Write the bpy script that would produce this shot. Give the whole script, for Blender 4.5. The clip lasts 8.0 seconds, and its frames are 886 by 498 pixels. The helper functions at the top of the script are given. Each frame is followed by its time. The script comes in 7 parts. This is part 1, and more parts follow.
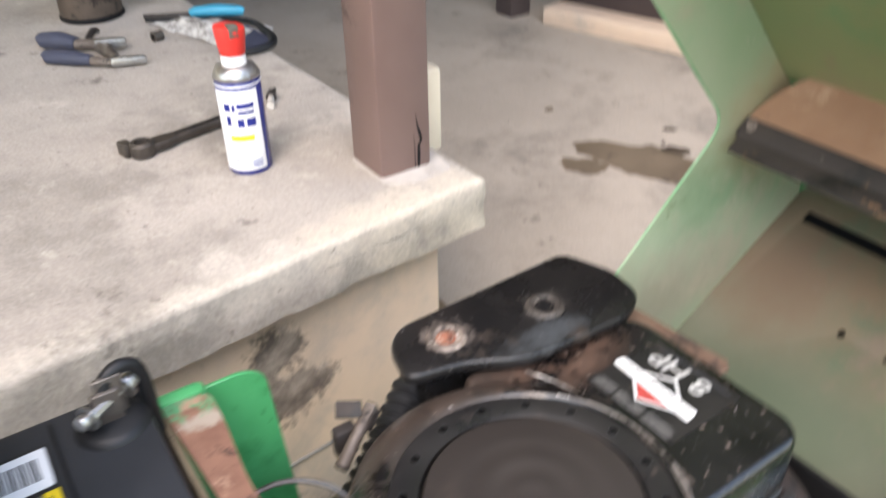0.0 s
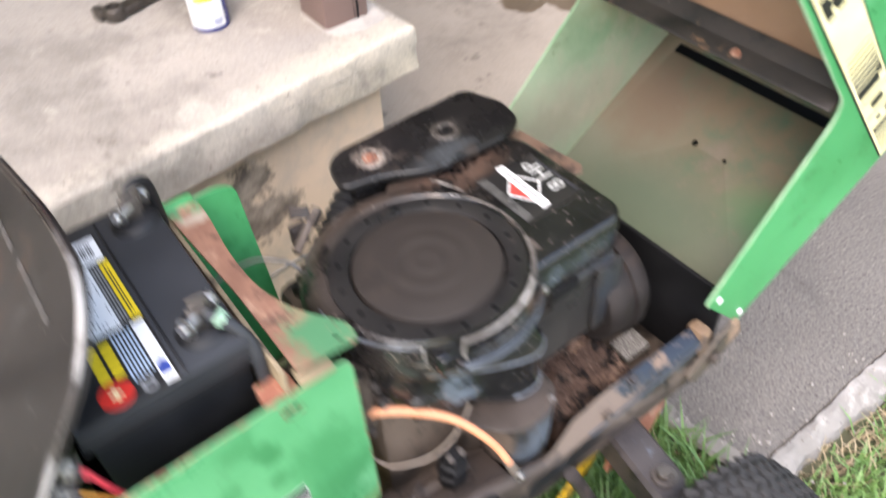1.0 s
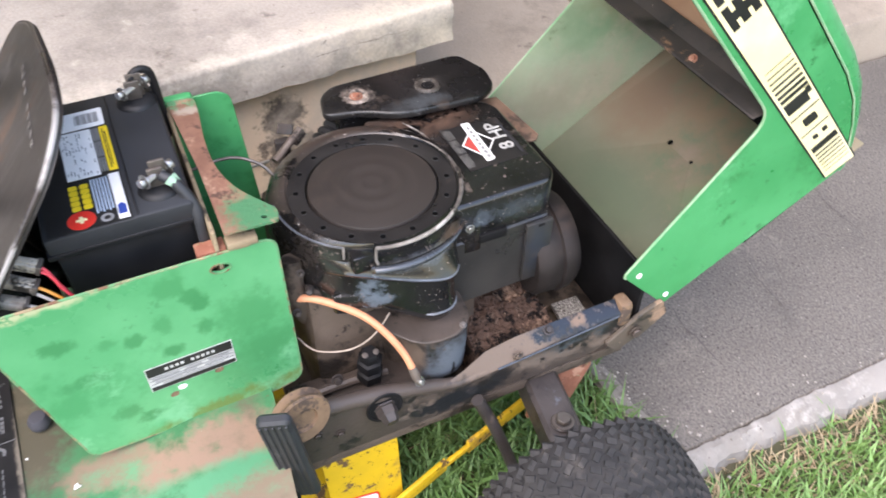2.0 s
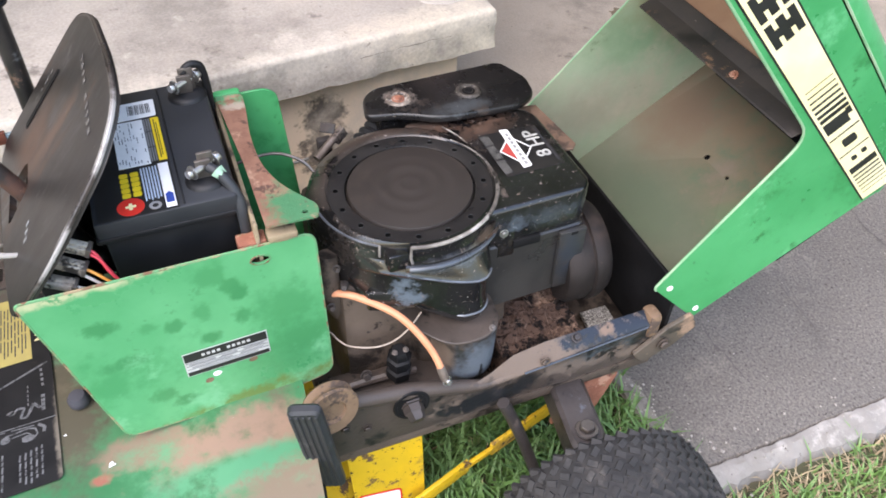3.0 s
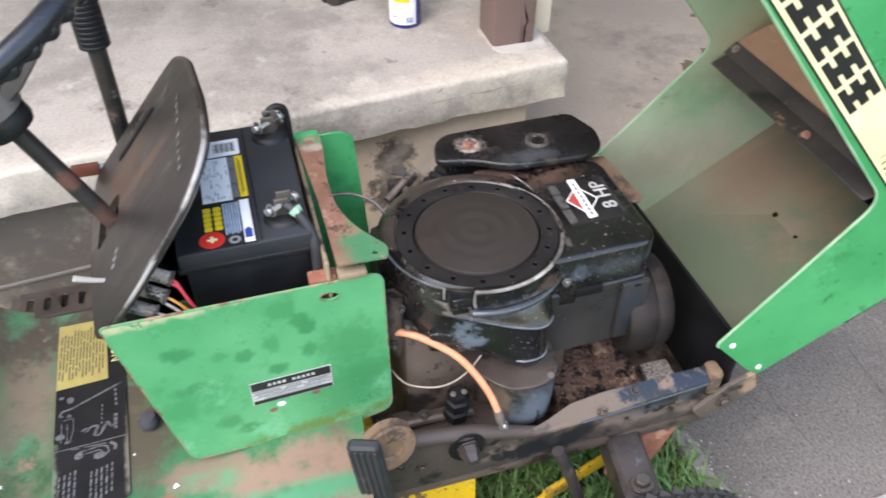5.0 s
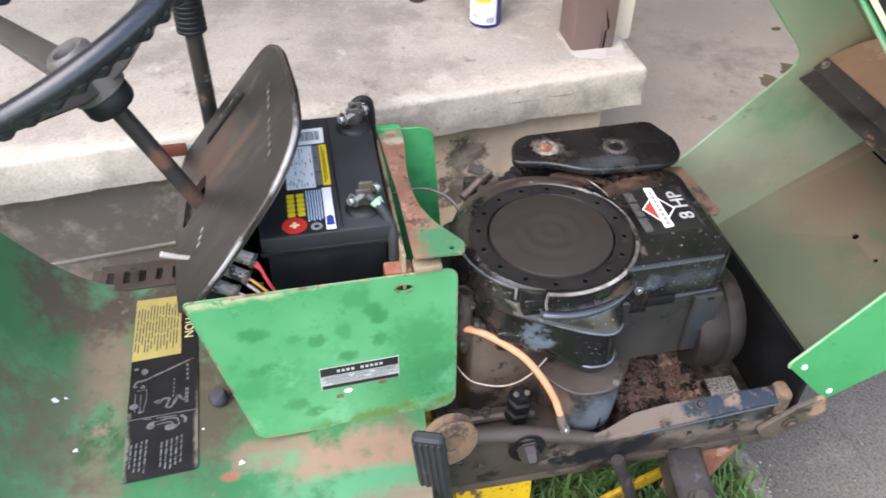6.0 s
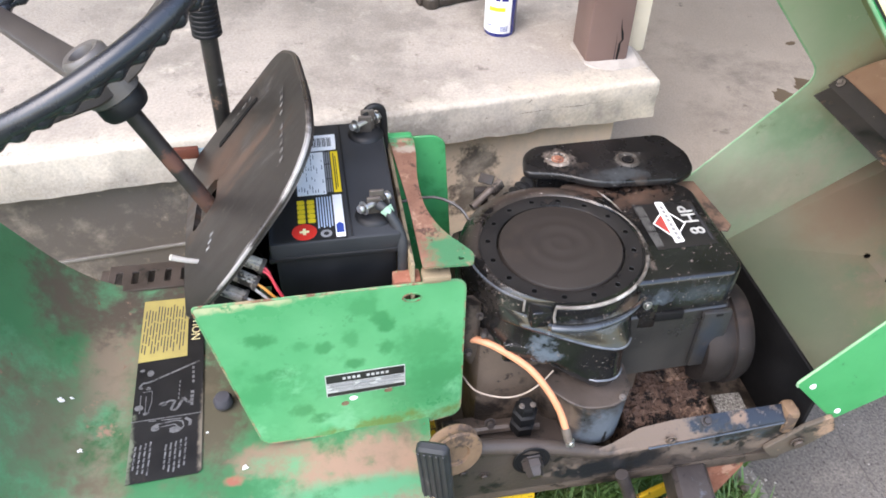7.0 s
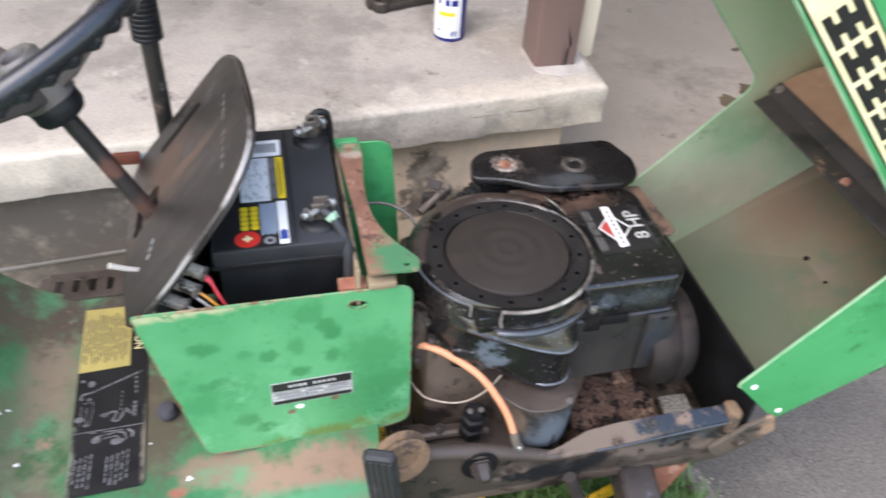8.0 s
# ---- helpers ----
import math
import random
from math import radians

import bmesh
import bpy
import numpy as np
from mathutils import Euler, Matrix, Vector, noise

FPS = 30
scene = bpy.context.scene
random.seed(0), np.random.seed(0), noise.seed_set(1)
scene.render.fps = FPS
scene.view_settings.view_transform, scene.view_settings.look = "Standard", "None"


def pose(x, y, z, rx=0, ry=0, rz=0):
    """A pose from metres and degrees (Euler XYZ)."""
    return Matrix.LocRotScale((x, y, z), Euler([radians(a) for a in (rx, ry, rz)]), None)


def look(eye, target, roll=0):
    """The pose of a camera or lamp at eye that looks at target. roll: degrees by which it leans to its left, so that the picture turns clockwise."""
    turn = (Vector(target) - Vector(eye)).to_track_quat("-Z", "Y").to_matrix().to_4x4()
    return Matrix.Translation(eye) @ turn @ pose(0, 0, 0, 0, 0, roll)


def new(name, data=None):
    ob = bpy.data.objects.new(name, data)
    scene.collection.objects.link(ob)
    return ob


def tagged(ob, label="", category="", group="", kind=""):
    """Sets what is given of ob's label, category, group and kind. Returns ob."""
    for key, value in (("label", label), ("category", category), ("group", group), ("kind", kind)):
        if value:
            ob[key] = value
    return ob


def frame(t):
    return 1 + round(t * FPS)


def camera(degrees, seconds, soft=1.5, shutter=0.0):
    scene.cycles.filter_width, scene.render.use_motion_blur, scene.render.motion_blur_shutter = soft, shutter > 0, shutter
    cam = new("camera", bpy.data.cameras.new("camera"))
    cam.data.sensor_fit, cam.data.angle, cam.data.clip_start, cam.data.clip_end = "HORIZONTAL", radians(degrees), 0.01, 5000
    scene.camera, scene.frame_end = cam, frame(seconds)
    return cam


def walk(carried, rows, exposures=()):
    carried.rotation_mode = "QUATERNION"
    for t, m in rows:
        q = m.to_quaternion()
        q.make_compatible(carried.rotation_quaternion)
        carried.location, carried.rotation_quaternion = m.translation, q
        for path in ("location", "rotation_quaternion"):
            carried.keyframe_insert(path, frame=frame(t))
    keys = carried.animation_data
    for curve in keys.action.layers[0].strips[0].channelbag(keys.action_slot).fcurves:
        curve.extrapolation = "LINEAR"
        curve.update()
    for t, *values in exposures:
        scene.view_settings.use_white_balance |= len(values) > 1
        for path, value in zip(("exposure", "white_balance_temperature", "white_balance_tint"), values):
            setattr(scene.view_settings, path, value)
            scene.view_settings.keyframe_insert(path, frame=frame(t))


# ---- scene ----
cam = camera(58.4, 8.0, 1.7, 0.8)
PATH = [
    (0, (-0.225, -0.164, 0.879), (0.709, 1.224, -0.216), -1.0),
    (0.2, (-0.242, -0.16, 0.888), (0.672, 1.174, -0.289), -3.2),
    (0.5, (-0.298, -0.189, 0.95), (0.628, 1.045, -0.322), -3.0),
    (0.7, (-0.31, -0.243, 0.979), (0.612, 0.988, -0.299), -3.9),
    (1, (-0.273, -0.339, 0.991), (0.54, 0.824, -0.419), -3.3),
    (1.2, (-0.218, -0.429, 0.995), (0.436, 0.834, -0.41), -4.5),
    (1.5, (-0.183, -0.502, 1.017), (0.393, 0.734, -0.446), -1.4),
    (1.7, (-0.196, -0.525, 1.023), (0.425, 0.727, -0.408), 0.7),
    (2.8, (-0.218, -0.541, 1.034), (0.338, 0.772, -0.368), 1.4),
    (3, (-0.219, -0.544, 1.035), (0.327, 0.773, -0.368), 1.5),
    (3.5, (-0.219, -0.545, 1.044), (0.307, 0.808, -0.332), 1.8),
    (4, (-0.217, -0.55, 1.045), (0.284, 0.819, -0.323), 1.3),
    (4.5, (-0.218, -0.554, 1.049), (0.26, 0.849, -0.293), 0.6),
    (5, (-0.229, -0.55, 1.052), (0.2, 0.877, -0.282), 0.4),
    (5.2, (-0.233, -0.551, 1.05), (0.168, 0.887, -0.281), 0.3),
    (6.3, (-0.257, -0.55, 1.054), (0.032, 0.912, -0.28), 1.1),
    (6.5, (-0.256, -0.55, 1.054), (0.036, 0.913, -0.279), 1.4),
    (7, (-0.255, -0.545, 1.056), (0.032, 0.925, -0.27), 1.8),
    (7.5, (-0.251, -0.545, 1.058), (0.041, 0.935, -0.255), 1.7),
    (8, (-0.243, -0.544, 1.058), (0.149, 0.91, -0.259), 4.1),
]
STOPS = [(0, 2.01, 6830, 16), (0.7, 2.09, 6830, 16), (1.5, 2.21, 6830, 22), (1.7, 2.14, 6780, 21), (3, 1.92, 6580, 18), (4, 1.89, 6580, 17), (5, 1.79, 6530, 16), (6.3, 1.95, 6580, 17), (7, 2.03, 6580, 17), (7.5, 2.02, 6580, 17), (8, 1.77, 6530, 17)]
walk(cam, [(t, look(eye, target, roll)) for t, eye, target, roll in PATH], STOPS)

# ---- world and light ----
world = bpy.data.worlds.new("sky")
scene.world = world
world.use_nodes = True
_nt = world.node_tree
_sky = _nt.nodes.new("ShaderNodeTexSky")
_sky.sky_type = "NISHITA"
_sky.sun_disc = False
_sky.sun_elevation = radians(56.7)
_sky.sun_rotation = radians(229.6)
_sky.air_density = 1.6
_sky.dust_density = 1.5
_nt.links.new(_sky.outputs["Color"], _nt.nodes["Background"].inputs["Color"])
_nt.nodes["Background"].inputs["Strength"].default_value = 0.15
sun = new("sun", bpy.data.lights.new("sun", "SUN"))
sun.data.energy, sun.data.angle, sun.data.color = 1.0, radians(60), (1.0, 0.955, 0.895)
sun.matrix_world = look((-2.0, -1.7, 4.0), (0, 0, 0))


# ---- materials ----
def material(name, c1, c2, scale=30, rough=(0.6, 0.8), metal=0.0, bump=0.15, bump_scale=250, layers=(), grain=0.0, detail=6, coat=0.0, spots=(), stretch=(1, 1, 1), ragged=(40, 0.8), spec=0.5):
    """Two mixed colours, layers of (colour, scale, from, to, roughness), spots of wear, sheen or shade as (colour,
    centre, radii, roughness, edge), and fine relief.
    """
    m = bpy.data.materials.new(name)
    m.use_nodes = True
    nt, N, L = m.node_tree, m.node_tree.nodes, m.node_tree.links
    bsdf = N["Principled BSDF"]
    place = co = N.new("ShaderNodeTexCoord").outputs["Object"]
    if stretch != (1, 1, 1):
        vm = N.new("ShaderNodeVectorMath")
        vm.operation = "MULTIPLY"
        vm.inputs[1].default_value = stretch
        L.new(co, vm.inputs[0])
        co = vm.outputs[0]

    def tex(sc, det=6, seed=0.0, rgh=0.6):
        n = N.new("ShaderNodeTexNoise")
        n.noise_dimensions = "4D"
        n.inputs["W"].default_value = seed
        n.inputs["Scale"].default_value, n.inputs["Detail"].default_value, n.inputs["Roughness"].default_value = sc, det, rgh
        L.new(co, n.inputs["Vector"])
        return n.outputs["Fac"]

    def ramp(fac, a, b):
        r = N.new("ShaderNodeMapRange")
        r.interpolation_type = "SMOOTHSTEP"
        r.inputs["From Min"].default_value, r.inputs["From Max"].default_value = min(a, b), max(a, b)
        if a > b:
            r.inputs["To Min"].default_value, r.inputs["To Max"].default_value = 1.0, 0.0
        L.new(fac, r.inputs["Value"])
        return r.outputs["Result"]

    def mix(fac, a, b):
        x = N.new("ShaderNodeMix")
        x.data_type = "RGBA"
        L.new(fac, x.inputs[0])
        for k, v in ((6, a), (7, b)):
            if isinstance(v, tuple):
                x.inputs[k].default_value = (*v, 1)
            else:
                L.new(v, x.inputs[k])
        return x.outputs[2]

    def mixf(fac, a, b):
        x = N.new("ShaderNodeMix")
        L.new(fac, x.inputs[0])
        for k, v in ((2, a), (3, b)):
            if isinstance(v, float):
                x.inputs[k].default_value = v
            else:
                L.new(v, x.inputs[k])
        return x.outputs[0]

    base = tex(scale, detail)
    f0 = ramp(base, 0.3, 0.7)
    col, rgh = mix(f0, c1, c2), mixf(f0, float(rough[0]), float(rough[1]))
    if spots:
        coarse, rag = [N.new("ShaderNodeMath") for _ in range(2)]
        coarse.operation = rag.operation = "MULTIPLY_ADD"
        L.new(tex(ragged[0], 5, 21.3, 0.65), coarse.inputs[0])
        coarse.inputs[1].default_value, coarse.inputs[2].default_value = ragged[1] * 2, -1.7 * ragged[1]
        L.new(tex(ragged[0] * 3.2, 4, 33.1, 0.65), rag.inputs[0])
        rag.inputs[1].default_value = ragged[1] * 1.4
        L.new(coarse.outputs[0], rag.inputs[2])
    for c, centre, radii, r, soft_edge in spots:
        v1, v2, v3, d = [N.new("ShaderNodeVectorMath") for _ in range(3)] + [N.new("ShaderNodeMath")]
        v1.operation, v2.operation, v3.operation, d.operation = "SUBTRACT", "DIVIDE", "LENGTH", "ADD"
        L.new(place, v1.inputs[0])
        v1.inputs[1].default_value, v2.inputs[1].default_value = centre, radii
        L.new(v1.outputs[0], v2.inputs[0])
        L.new(v2.outputs[0], v3.inputs[0])
        L.new(v3.outputs["Value"], d.inputs[0])
        L.new(rag.outputs[0], d.inputs[1])
        f = ramp(d.outputs[0], 1 + soft_edge, 1 - soft_edge)
        col, rgh = mix(f, col, c), mixf(f, rgh, float(r))
    for k, (c, sc, a, b, r) in enumerate(layers):
        mm = N.new("ShaderNodeMath")
        mm.operation = "MULTIPLY_ADD"
        L.new(tex(sc * 6.3, 6, 5.3 * (k + 1), 0.7), mm.inputs[0])
        mm.inputs[1].default_value = 0.28
        m2 = N.new("ShaderNodeMath")
        m2.operation = "MULTIPLY"
        L.new(tex(sc, 8, 3.7 * (k + 1), 0.62), m2.inputs[0])
        m2.inputs[1].default_value = 0.74
        L.new(m2.outputs[0], mm.inputs[2])
        f = ramp(mm.outputs[0], a, b)
        col, rgh = mix(f, col, c), mixf(f, rgh, float(r))
    fine = tex(bump_scale, 5, 9.1)
    if grain:
        g = ramp(fine, 0.35, 0.65)
        dark = N.new("ShaderNodeMix")
        dark.data_type, dark.blend_type = "RGBA", "MULTIPLY"
        dark.inputs[0].default_value = grain
        L.new(col, dark.inputs[6])
        gc = N.new("ShaderNodeCombineColor")
        for k in range(3):
            L.new(g, gc.inputs[k])
        L.new(gc.outputs[0], dark.inputs[7])
        col = dark.outputs[2]
    L.new(col, bsdf.inputs["Base Color"])
    L.new(rgh, bsdf.inputs["Roughness"])
    bsdf.inputs["Metallic"].default_value = metal
    bsdf.inputs["Coat Weight"].default_value = coat
    bsdf.inputs["Specular IOR Level"].default_value = spec
    b = N.new("ShaderNodeBump")
    b.inputs["Strength"].default_value, b.inputs["Distance"].default_value = bump, 0.002
    L.new(fine, b.inputs["Height"])
    L.new(b.outputs[0], bsdf.inputs["Normal"])
    return m


GREEN = material(
    "green_paint", (0.030, 0.235, 0.075), (0.062, 0.325, 0.120), 6, (0.24, 0.40), 0, 0.05, 260,
    (((0.024, 0.185, 0.055), 13, 0.53, 0.66, 0.3), ((0.022, 0.165, 0.050), 34, 0.60, 0.66, 0.3), ((0.11, 0.40, 0.18), 9, 0.56, 0.66, 0.4), ((0.30, 0.26, 0.15), 60, 0.665, 0.69, 0.7), ((0.30, 0.19, 0.10), 90, 0.70, 0.72, 0.7)))
SMUDGE = (0.042, 0.210, 0.077)
PANEL_GREEN = material(
    "smudged_green_paint", (0.056, 0.268, 0.104), (0.108, 0.362, 0.162), 5, (0.22, 0.42), 0, 0.06, 220,
    (((0.050, 0.245, 0.092), 8, 0.53, 0.66, 0.3), ((0.145, 0.405, 0.205), 11, 0.55, 0.66, 0.45), ((0.06, 0.25, 0.10), 40, 0.60, 0.65, 0.3), ((0.30, 0.20, 0.10), 60, 0.69, 0.715, 0.7)), detail=9, ragged=(34, 1.35), spots=(
        ((0.40, 0.42, 0.24), (-0.30, -0.012, 0.538), (0.10, 0.1, 0.007), 0.7, 0.5),
        ((0.054, 0.245, 0.094), (-0.227, -0.012, 0.506), (0.013, 0.1, 0.010), 0.3, 0.45), ((0.046, 0.220, 0.082), (-0.211, -0.012, 0.489), (0.007, 0.1, 0.006), 0.3, 0.45),
        (SMUDGE, (-0.205, -0.012, 0.475), (0.008, 0.1, 0.008), 0.3, 0.45), ((0.054, 0.245, 0.094), (-0.240, -0.012, 0.467), (0.008, 0.1, 0.010), 0.3, 0.45),
        ((0.046, 0.220, 0.082), (-0.206, -0.012, 0.445), (0.008, 0.1, 0.011), 0.3, 0.45), (SMUDGE, (-0.328, -0.012, 0.485), (0.015, 0.1, 0.010), 0.35, 0.4),
        ((0.054, 0.245, 0.094), (-0.291, -0.012, 0.468), (0.010, 0.1, 0.008), 0.3, 0.45), ((0.046, 0.220, 0.082), (-0.269, -0.012, 0.460), (0.008, 0.1, 0.007), 0.3, 0.45),
        (SMUDGE, (-0.320, -0.012, 0.434), (0.020, 0.1, 0.008), 0.35, 0.5), ((0.054, 0.245, 0.094), (-0.336, -0.012, 0.407), (0.010, 0.1, 0.016), 0.35, 0.5),
        ((0.046, 0.220, 0.082), (-0.295, -0.012, 0.372), (0.011, 0.1, 0.008), 0.3, 0.45), (SMUDGE, (-0.279, -0.012, 0.354), (0.012, 0.1, 0.006), 0.3, 0.45),
        ((0.054, 0.245, 0.094), (-0.160, -0.012, 0.435), (0.032, 0.1, 0.028), 0.35, 0.7), ((0.046, 0.220, 0.082), (-0.15, -0.012, 0.385), (0.045, 0.1, 0.03), 0.35, 0.8),
        (SMUDGE, (-0.240, -0.012, 0.43), (0.009, 0.1, 0.006), 0.35, 0.4), ((0.12, 0.19, 0.05), (-0.22, -0.012, 0.318), (0.11, 0.1, 0.014), 0.6, 0.5)))
GREEN_IN = material("dusty_green_paint", (0.2754, 0.3870, 0.2385), (0.3856, 0.4455, 0.3105), 5, (0.6, 0.75), 0, 0.05, 300,
                    (((0.4223, 0.3780, 0.2835), 5, 0.49, 0.68, 0.85), ((0.2066, 0.4095, 0.2160), 7, 0.55, 0.70, 0.6), ((0.4774, 0.4680, 0.3780), 18, 0.60, 0.70, 0.8), ((0.1836, 0.2430, 0.1440), 26, 0.61, 0.70, 0.8)),
                    ragged=(12, 0.7), spots=(((0.1836, 0.2925, 0.1710), (0.42, 0.26, 0.49), (0.09, 0.1, 0.04), 0.7, 0.9), ((0.3121, 0.3060, 0.2205), (0.33, 0.26, 0.38), (0.10, 0.1, 0.045), 0.8, 0.9), ((0.3672, 0.2565, 0.1530), (0.46, 0.26, 0.55), (0.06, 0.1, 0.05), 0.7, 0.9)))
BROWN_IN = material("dusty_inner_panel", (0.1509, 0.1584, 0.1104), (0.2001, 0.1856, 0.1344), 4, (0.7, 0.85), 0, 0.05, 300,
                    (((0.1060, 0.1440, 0.0880), 6, 0.52, 0.68, 0.7), ((0.2035, 0.1640, 0.1200), 9, 0.56, 0.68, 0.8), ((0.0848, 0.0520, 0.0360), 60, 0.69, 0.73, 0.9)), ragged=(9, 0.7), spots=(
                        ((0.215, 0.150, 0.090), (0.49, 0.08, 0.44), (0.10, 0.26, 0.10), 0.8, 1.0), ((0.0848, 0.2000, 0.0840), (0.415, -0.02, 0.345), (0.035, 0.05, 0.035), 0.6, 0.9),
                        ((0.0975, 0.1240, 0.0800), (0.36, 0.12, 0.30), (0.06, 0.14, 0.06), 0.6, 0.9), ((0.175, 0.120, 0.078), (0.47, 0.21, 0.40), (0.07, 0.05, 0.07), 0.8, 1.0)))
GREEN_WORN = material("worn_green_paint", (0.0306, 0.1485, 0.0594), (0.0630, 0.2025, 0.0882), 6, (0.36, 0.55), 0, 0.10, 250,
                      (((0.0855, 0.2610, 0.1305), 6, 0.53, 0.66, 0.4), ((0.1215, 0.1008, 0.0630), 7, 0.53, 0.67, 0.7), ((0.0270, 0.1035, 0.0360), 9, 0.55, 0.68, 0.5), ((0.2700, 0.1710, 0.1170), 22, 0.61, 0.67, 0.85), ((0.1980, 0.0765, 0.0495), 70, 0.645, 0.67, 0.9), ((0.3420, 0.3600, 0.2700), 130, 0.67, 0.69, 0.8)),
                      ragged=(26, 0.9), spots=(
                          ((0.2025, 0.1620, 0.1125), (-0.520, 0.10, 0.32), (0.030, 0.20, 0.2), 0.8, 0.6), ((0.1080, 0.1305, 0.0765), (-0.575, 0.03, 0.32), (0.05, 0.07, 0.2), 0.6, 0.8), ((0.0765, 0.0594, 0.0450), (-0.47, 0.235, 0.32), (0.13, 0.06, 0.1), 0.85, 0.4), ((0.0945, 0.0765, 0.0540), (-0.56, 0.22, 0.35), (0.04, 0.06, 0.1), 0.85, 0.6),
                          ((0.0792, 0.0702, 0.0432), (-0.40, 0.07, 0.32), (0.040, 0.11, 0.1), 0.8, 0.5), ((0.2610, 0.1665, 0.1170), (-0.235, -0.055, 0.32), (0.10, 0.028, 0.1), 0.85, 0.4),
                          ((0.2160, 0.1575, 0.1035), (-0.335, -0.035, 0.32), (0.035, 0.025, 0.1), 0.85, 0.4), ((0.0810, 0.2520, 0.1305), (-0.23, -0.10, 0.32), (0.11, 0.022, 0.1), 0.4, 0.5),
                          ((0.1980, 0.1485, 0.0990), (-0.19, -0.13, 0.32), (0.08, 0.025, 0.1), 0.85, 0.4), ((0.2700, 0.1035, 0.0675), (-0.375, -0.055, 0.32), (0.010, 0.006, 0.1), 0.9, 0.4)))
RUSTY = material("rusty_steel", (0.24, 0.085, 0.05), (0.36, 0.16, 0.10), 60, (0.8, 0.95), 0, 0.5, 350,
                 (((0.45, 0.25, 0.17), 45, 0.53, 0.60, 0.9), ((0.13, 0.05, 0.035), 70, 0.56, 0.62, 0.9), ((0.14, 0.28, 0.13), 20, 0.60, 0.64, 0.6)))
BRACKET_RUST = material("rust_and_green_paint", (0.165, 0.078, 0.050), (0.26, 0.135, 0.088), 40, (0.75, 0.9), 0, 0.4, 300,
                        (((0.36, 0.22, 0.15), 34, 0.56, 0.63, 0.9), ((0.085, 0.045, 0.032), 50, 0.55, 0.62, 0.9)), ragged=(60, 1.2), spots=(
                            ((0.050, 0.165, 0.075), (-0.134, 0.010, 0.547), (0.024, 0.034, 0.03), 0.5, 0.5), ((0.34, 0.28, 0.22), (-0.160, 0.178, 0.547), (0.012, 0.006, 0.03), 0.8, 0.4),
                            ((0.085, 0.26, 0.12), (-0.163, 0.210, 0.547), (0.03, 0.022, 0.03), 0.4, 0.3)))
RUST_PLATE = material("rust_brown_plate", (0.315, 0.185, 0.112), (0.245, 0.135, 0.078), 9, (0.8, 0.9), 0, 0.15, 300,
                      (((0.17, 0.095, 0.06), 10, 0.56, 0.68, 0.9), ((0.40, 0.26, 0.17), 14, 0.58, 0.70, 0.9)))
LINER_M = material("olive_hood_liner", (0.215, 0.255, 0.115), (0.285, 0.295, 0.140), 5, (0.6, 0.8), 0, 0.08, 300,
                   (((0.30, 0.25, 0.15), 6, 0.52, 0.68, 0.85), ((0.15, 0.27, 0.12), 8, 0.56, 0.70, 0.6)))
BLACK_SHROUD = material("black_painted_shroud", (0.0084, 0.0087, 0.0093), (0.0162, 0.0156, 0.0153), 14, (0.11, 0.26), 0, 0.12, 240,
                        (((0.030, 0.0235, 0.0195), 12, 0.56, 0.68, 0.45), ((0.0064, 0.0064, 0.0069), 22, 0.49, 0.60, 0.20), ((0.1033, 0.0708, 0.0531), 34, 0.625, 0.68, 0.75), ((0.2558, 0.1968, 0.1624), 150, 0.605, 0.65, 0.8), ((0.4920, 0.4526, 0.4231), 230, 0.625, 0.665, 0.6)),
                        coat=0.25, ragged=(55, 0.9), spec=0.55, spots=(
                            ((0.0443, 0.0335, 0.0276), (-0.09, 0.13, 0.48), (0.05, 0.09, 0.05), 0.55, 0.8), ((0.0492, 0.0335, 0.0256), (0.0, 0.185, 0.48), (0.09, 0.03, 0.03), 0.6, 0.8), ((0.0984, 0.0571, 0.0394), (0.10, 0.162, 0.48), (0.05, 0.020, 0.02), 0.7, 0.7),
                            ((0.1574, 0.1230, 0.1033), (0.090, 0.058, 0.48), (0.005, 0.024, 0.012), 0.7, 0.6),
                            # blue-grey lip and front spots paint sky sheen; the skirt pair are scuffs
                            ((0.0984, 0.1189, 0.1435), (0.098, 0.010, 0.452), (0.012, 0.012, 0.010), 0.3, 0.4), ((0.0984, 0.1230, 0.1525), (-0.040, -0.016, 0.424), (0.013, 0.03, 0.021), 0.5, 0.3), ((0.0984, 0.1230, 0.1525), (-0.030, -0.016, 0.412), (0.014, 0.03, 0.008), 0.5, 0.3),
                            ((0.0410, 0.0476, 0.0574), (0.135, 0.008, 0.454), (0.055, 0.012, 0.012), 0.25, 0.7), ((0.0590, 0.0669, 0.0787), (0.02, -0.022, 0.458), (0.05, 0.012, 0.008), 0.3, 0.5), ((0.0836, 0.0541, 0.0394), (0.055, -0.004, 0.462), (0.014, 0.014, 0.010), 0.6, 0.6)))
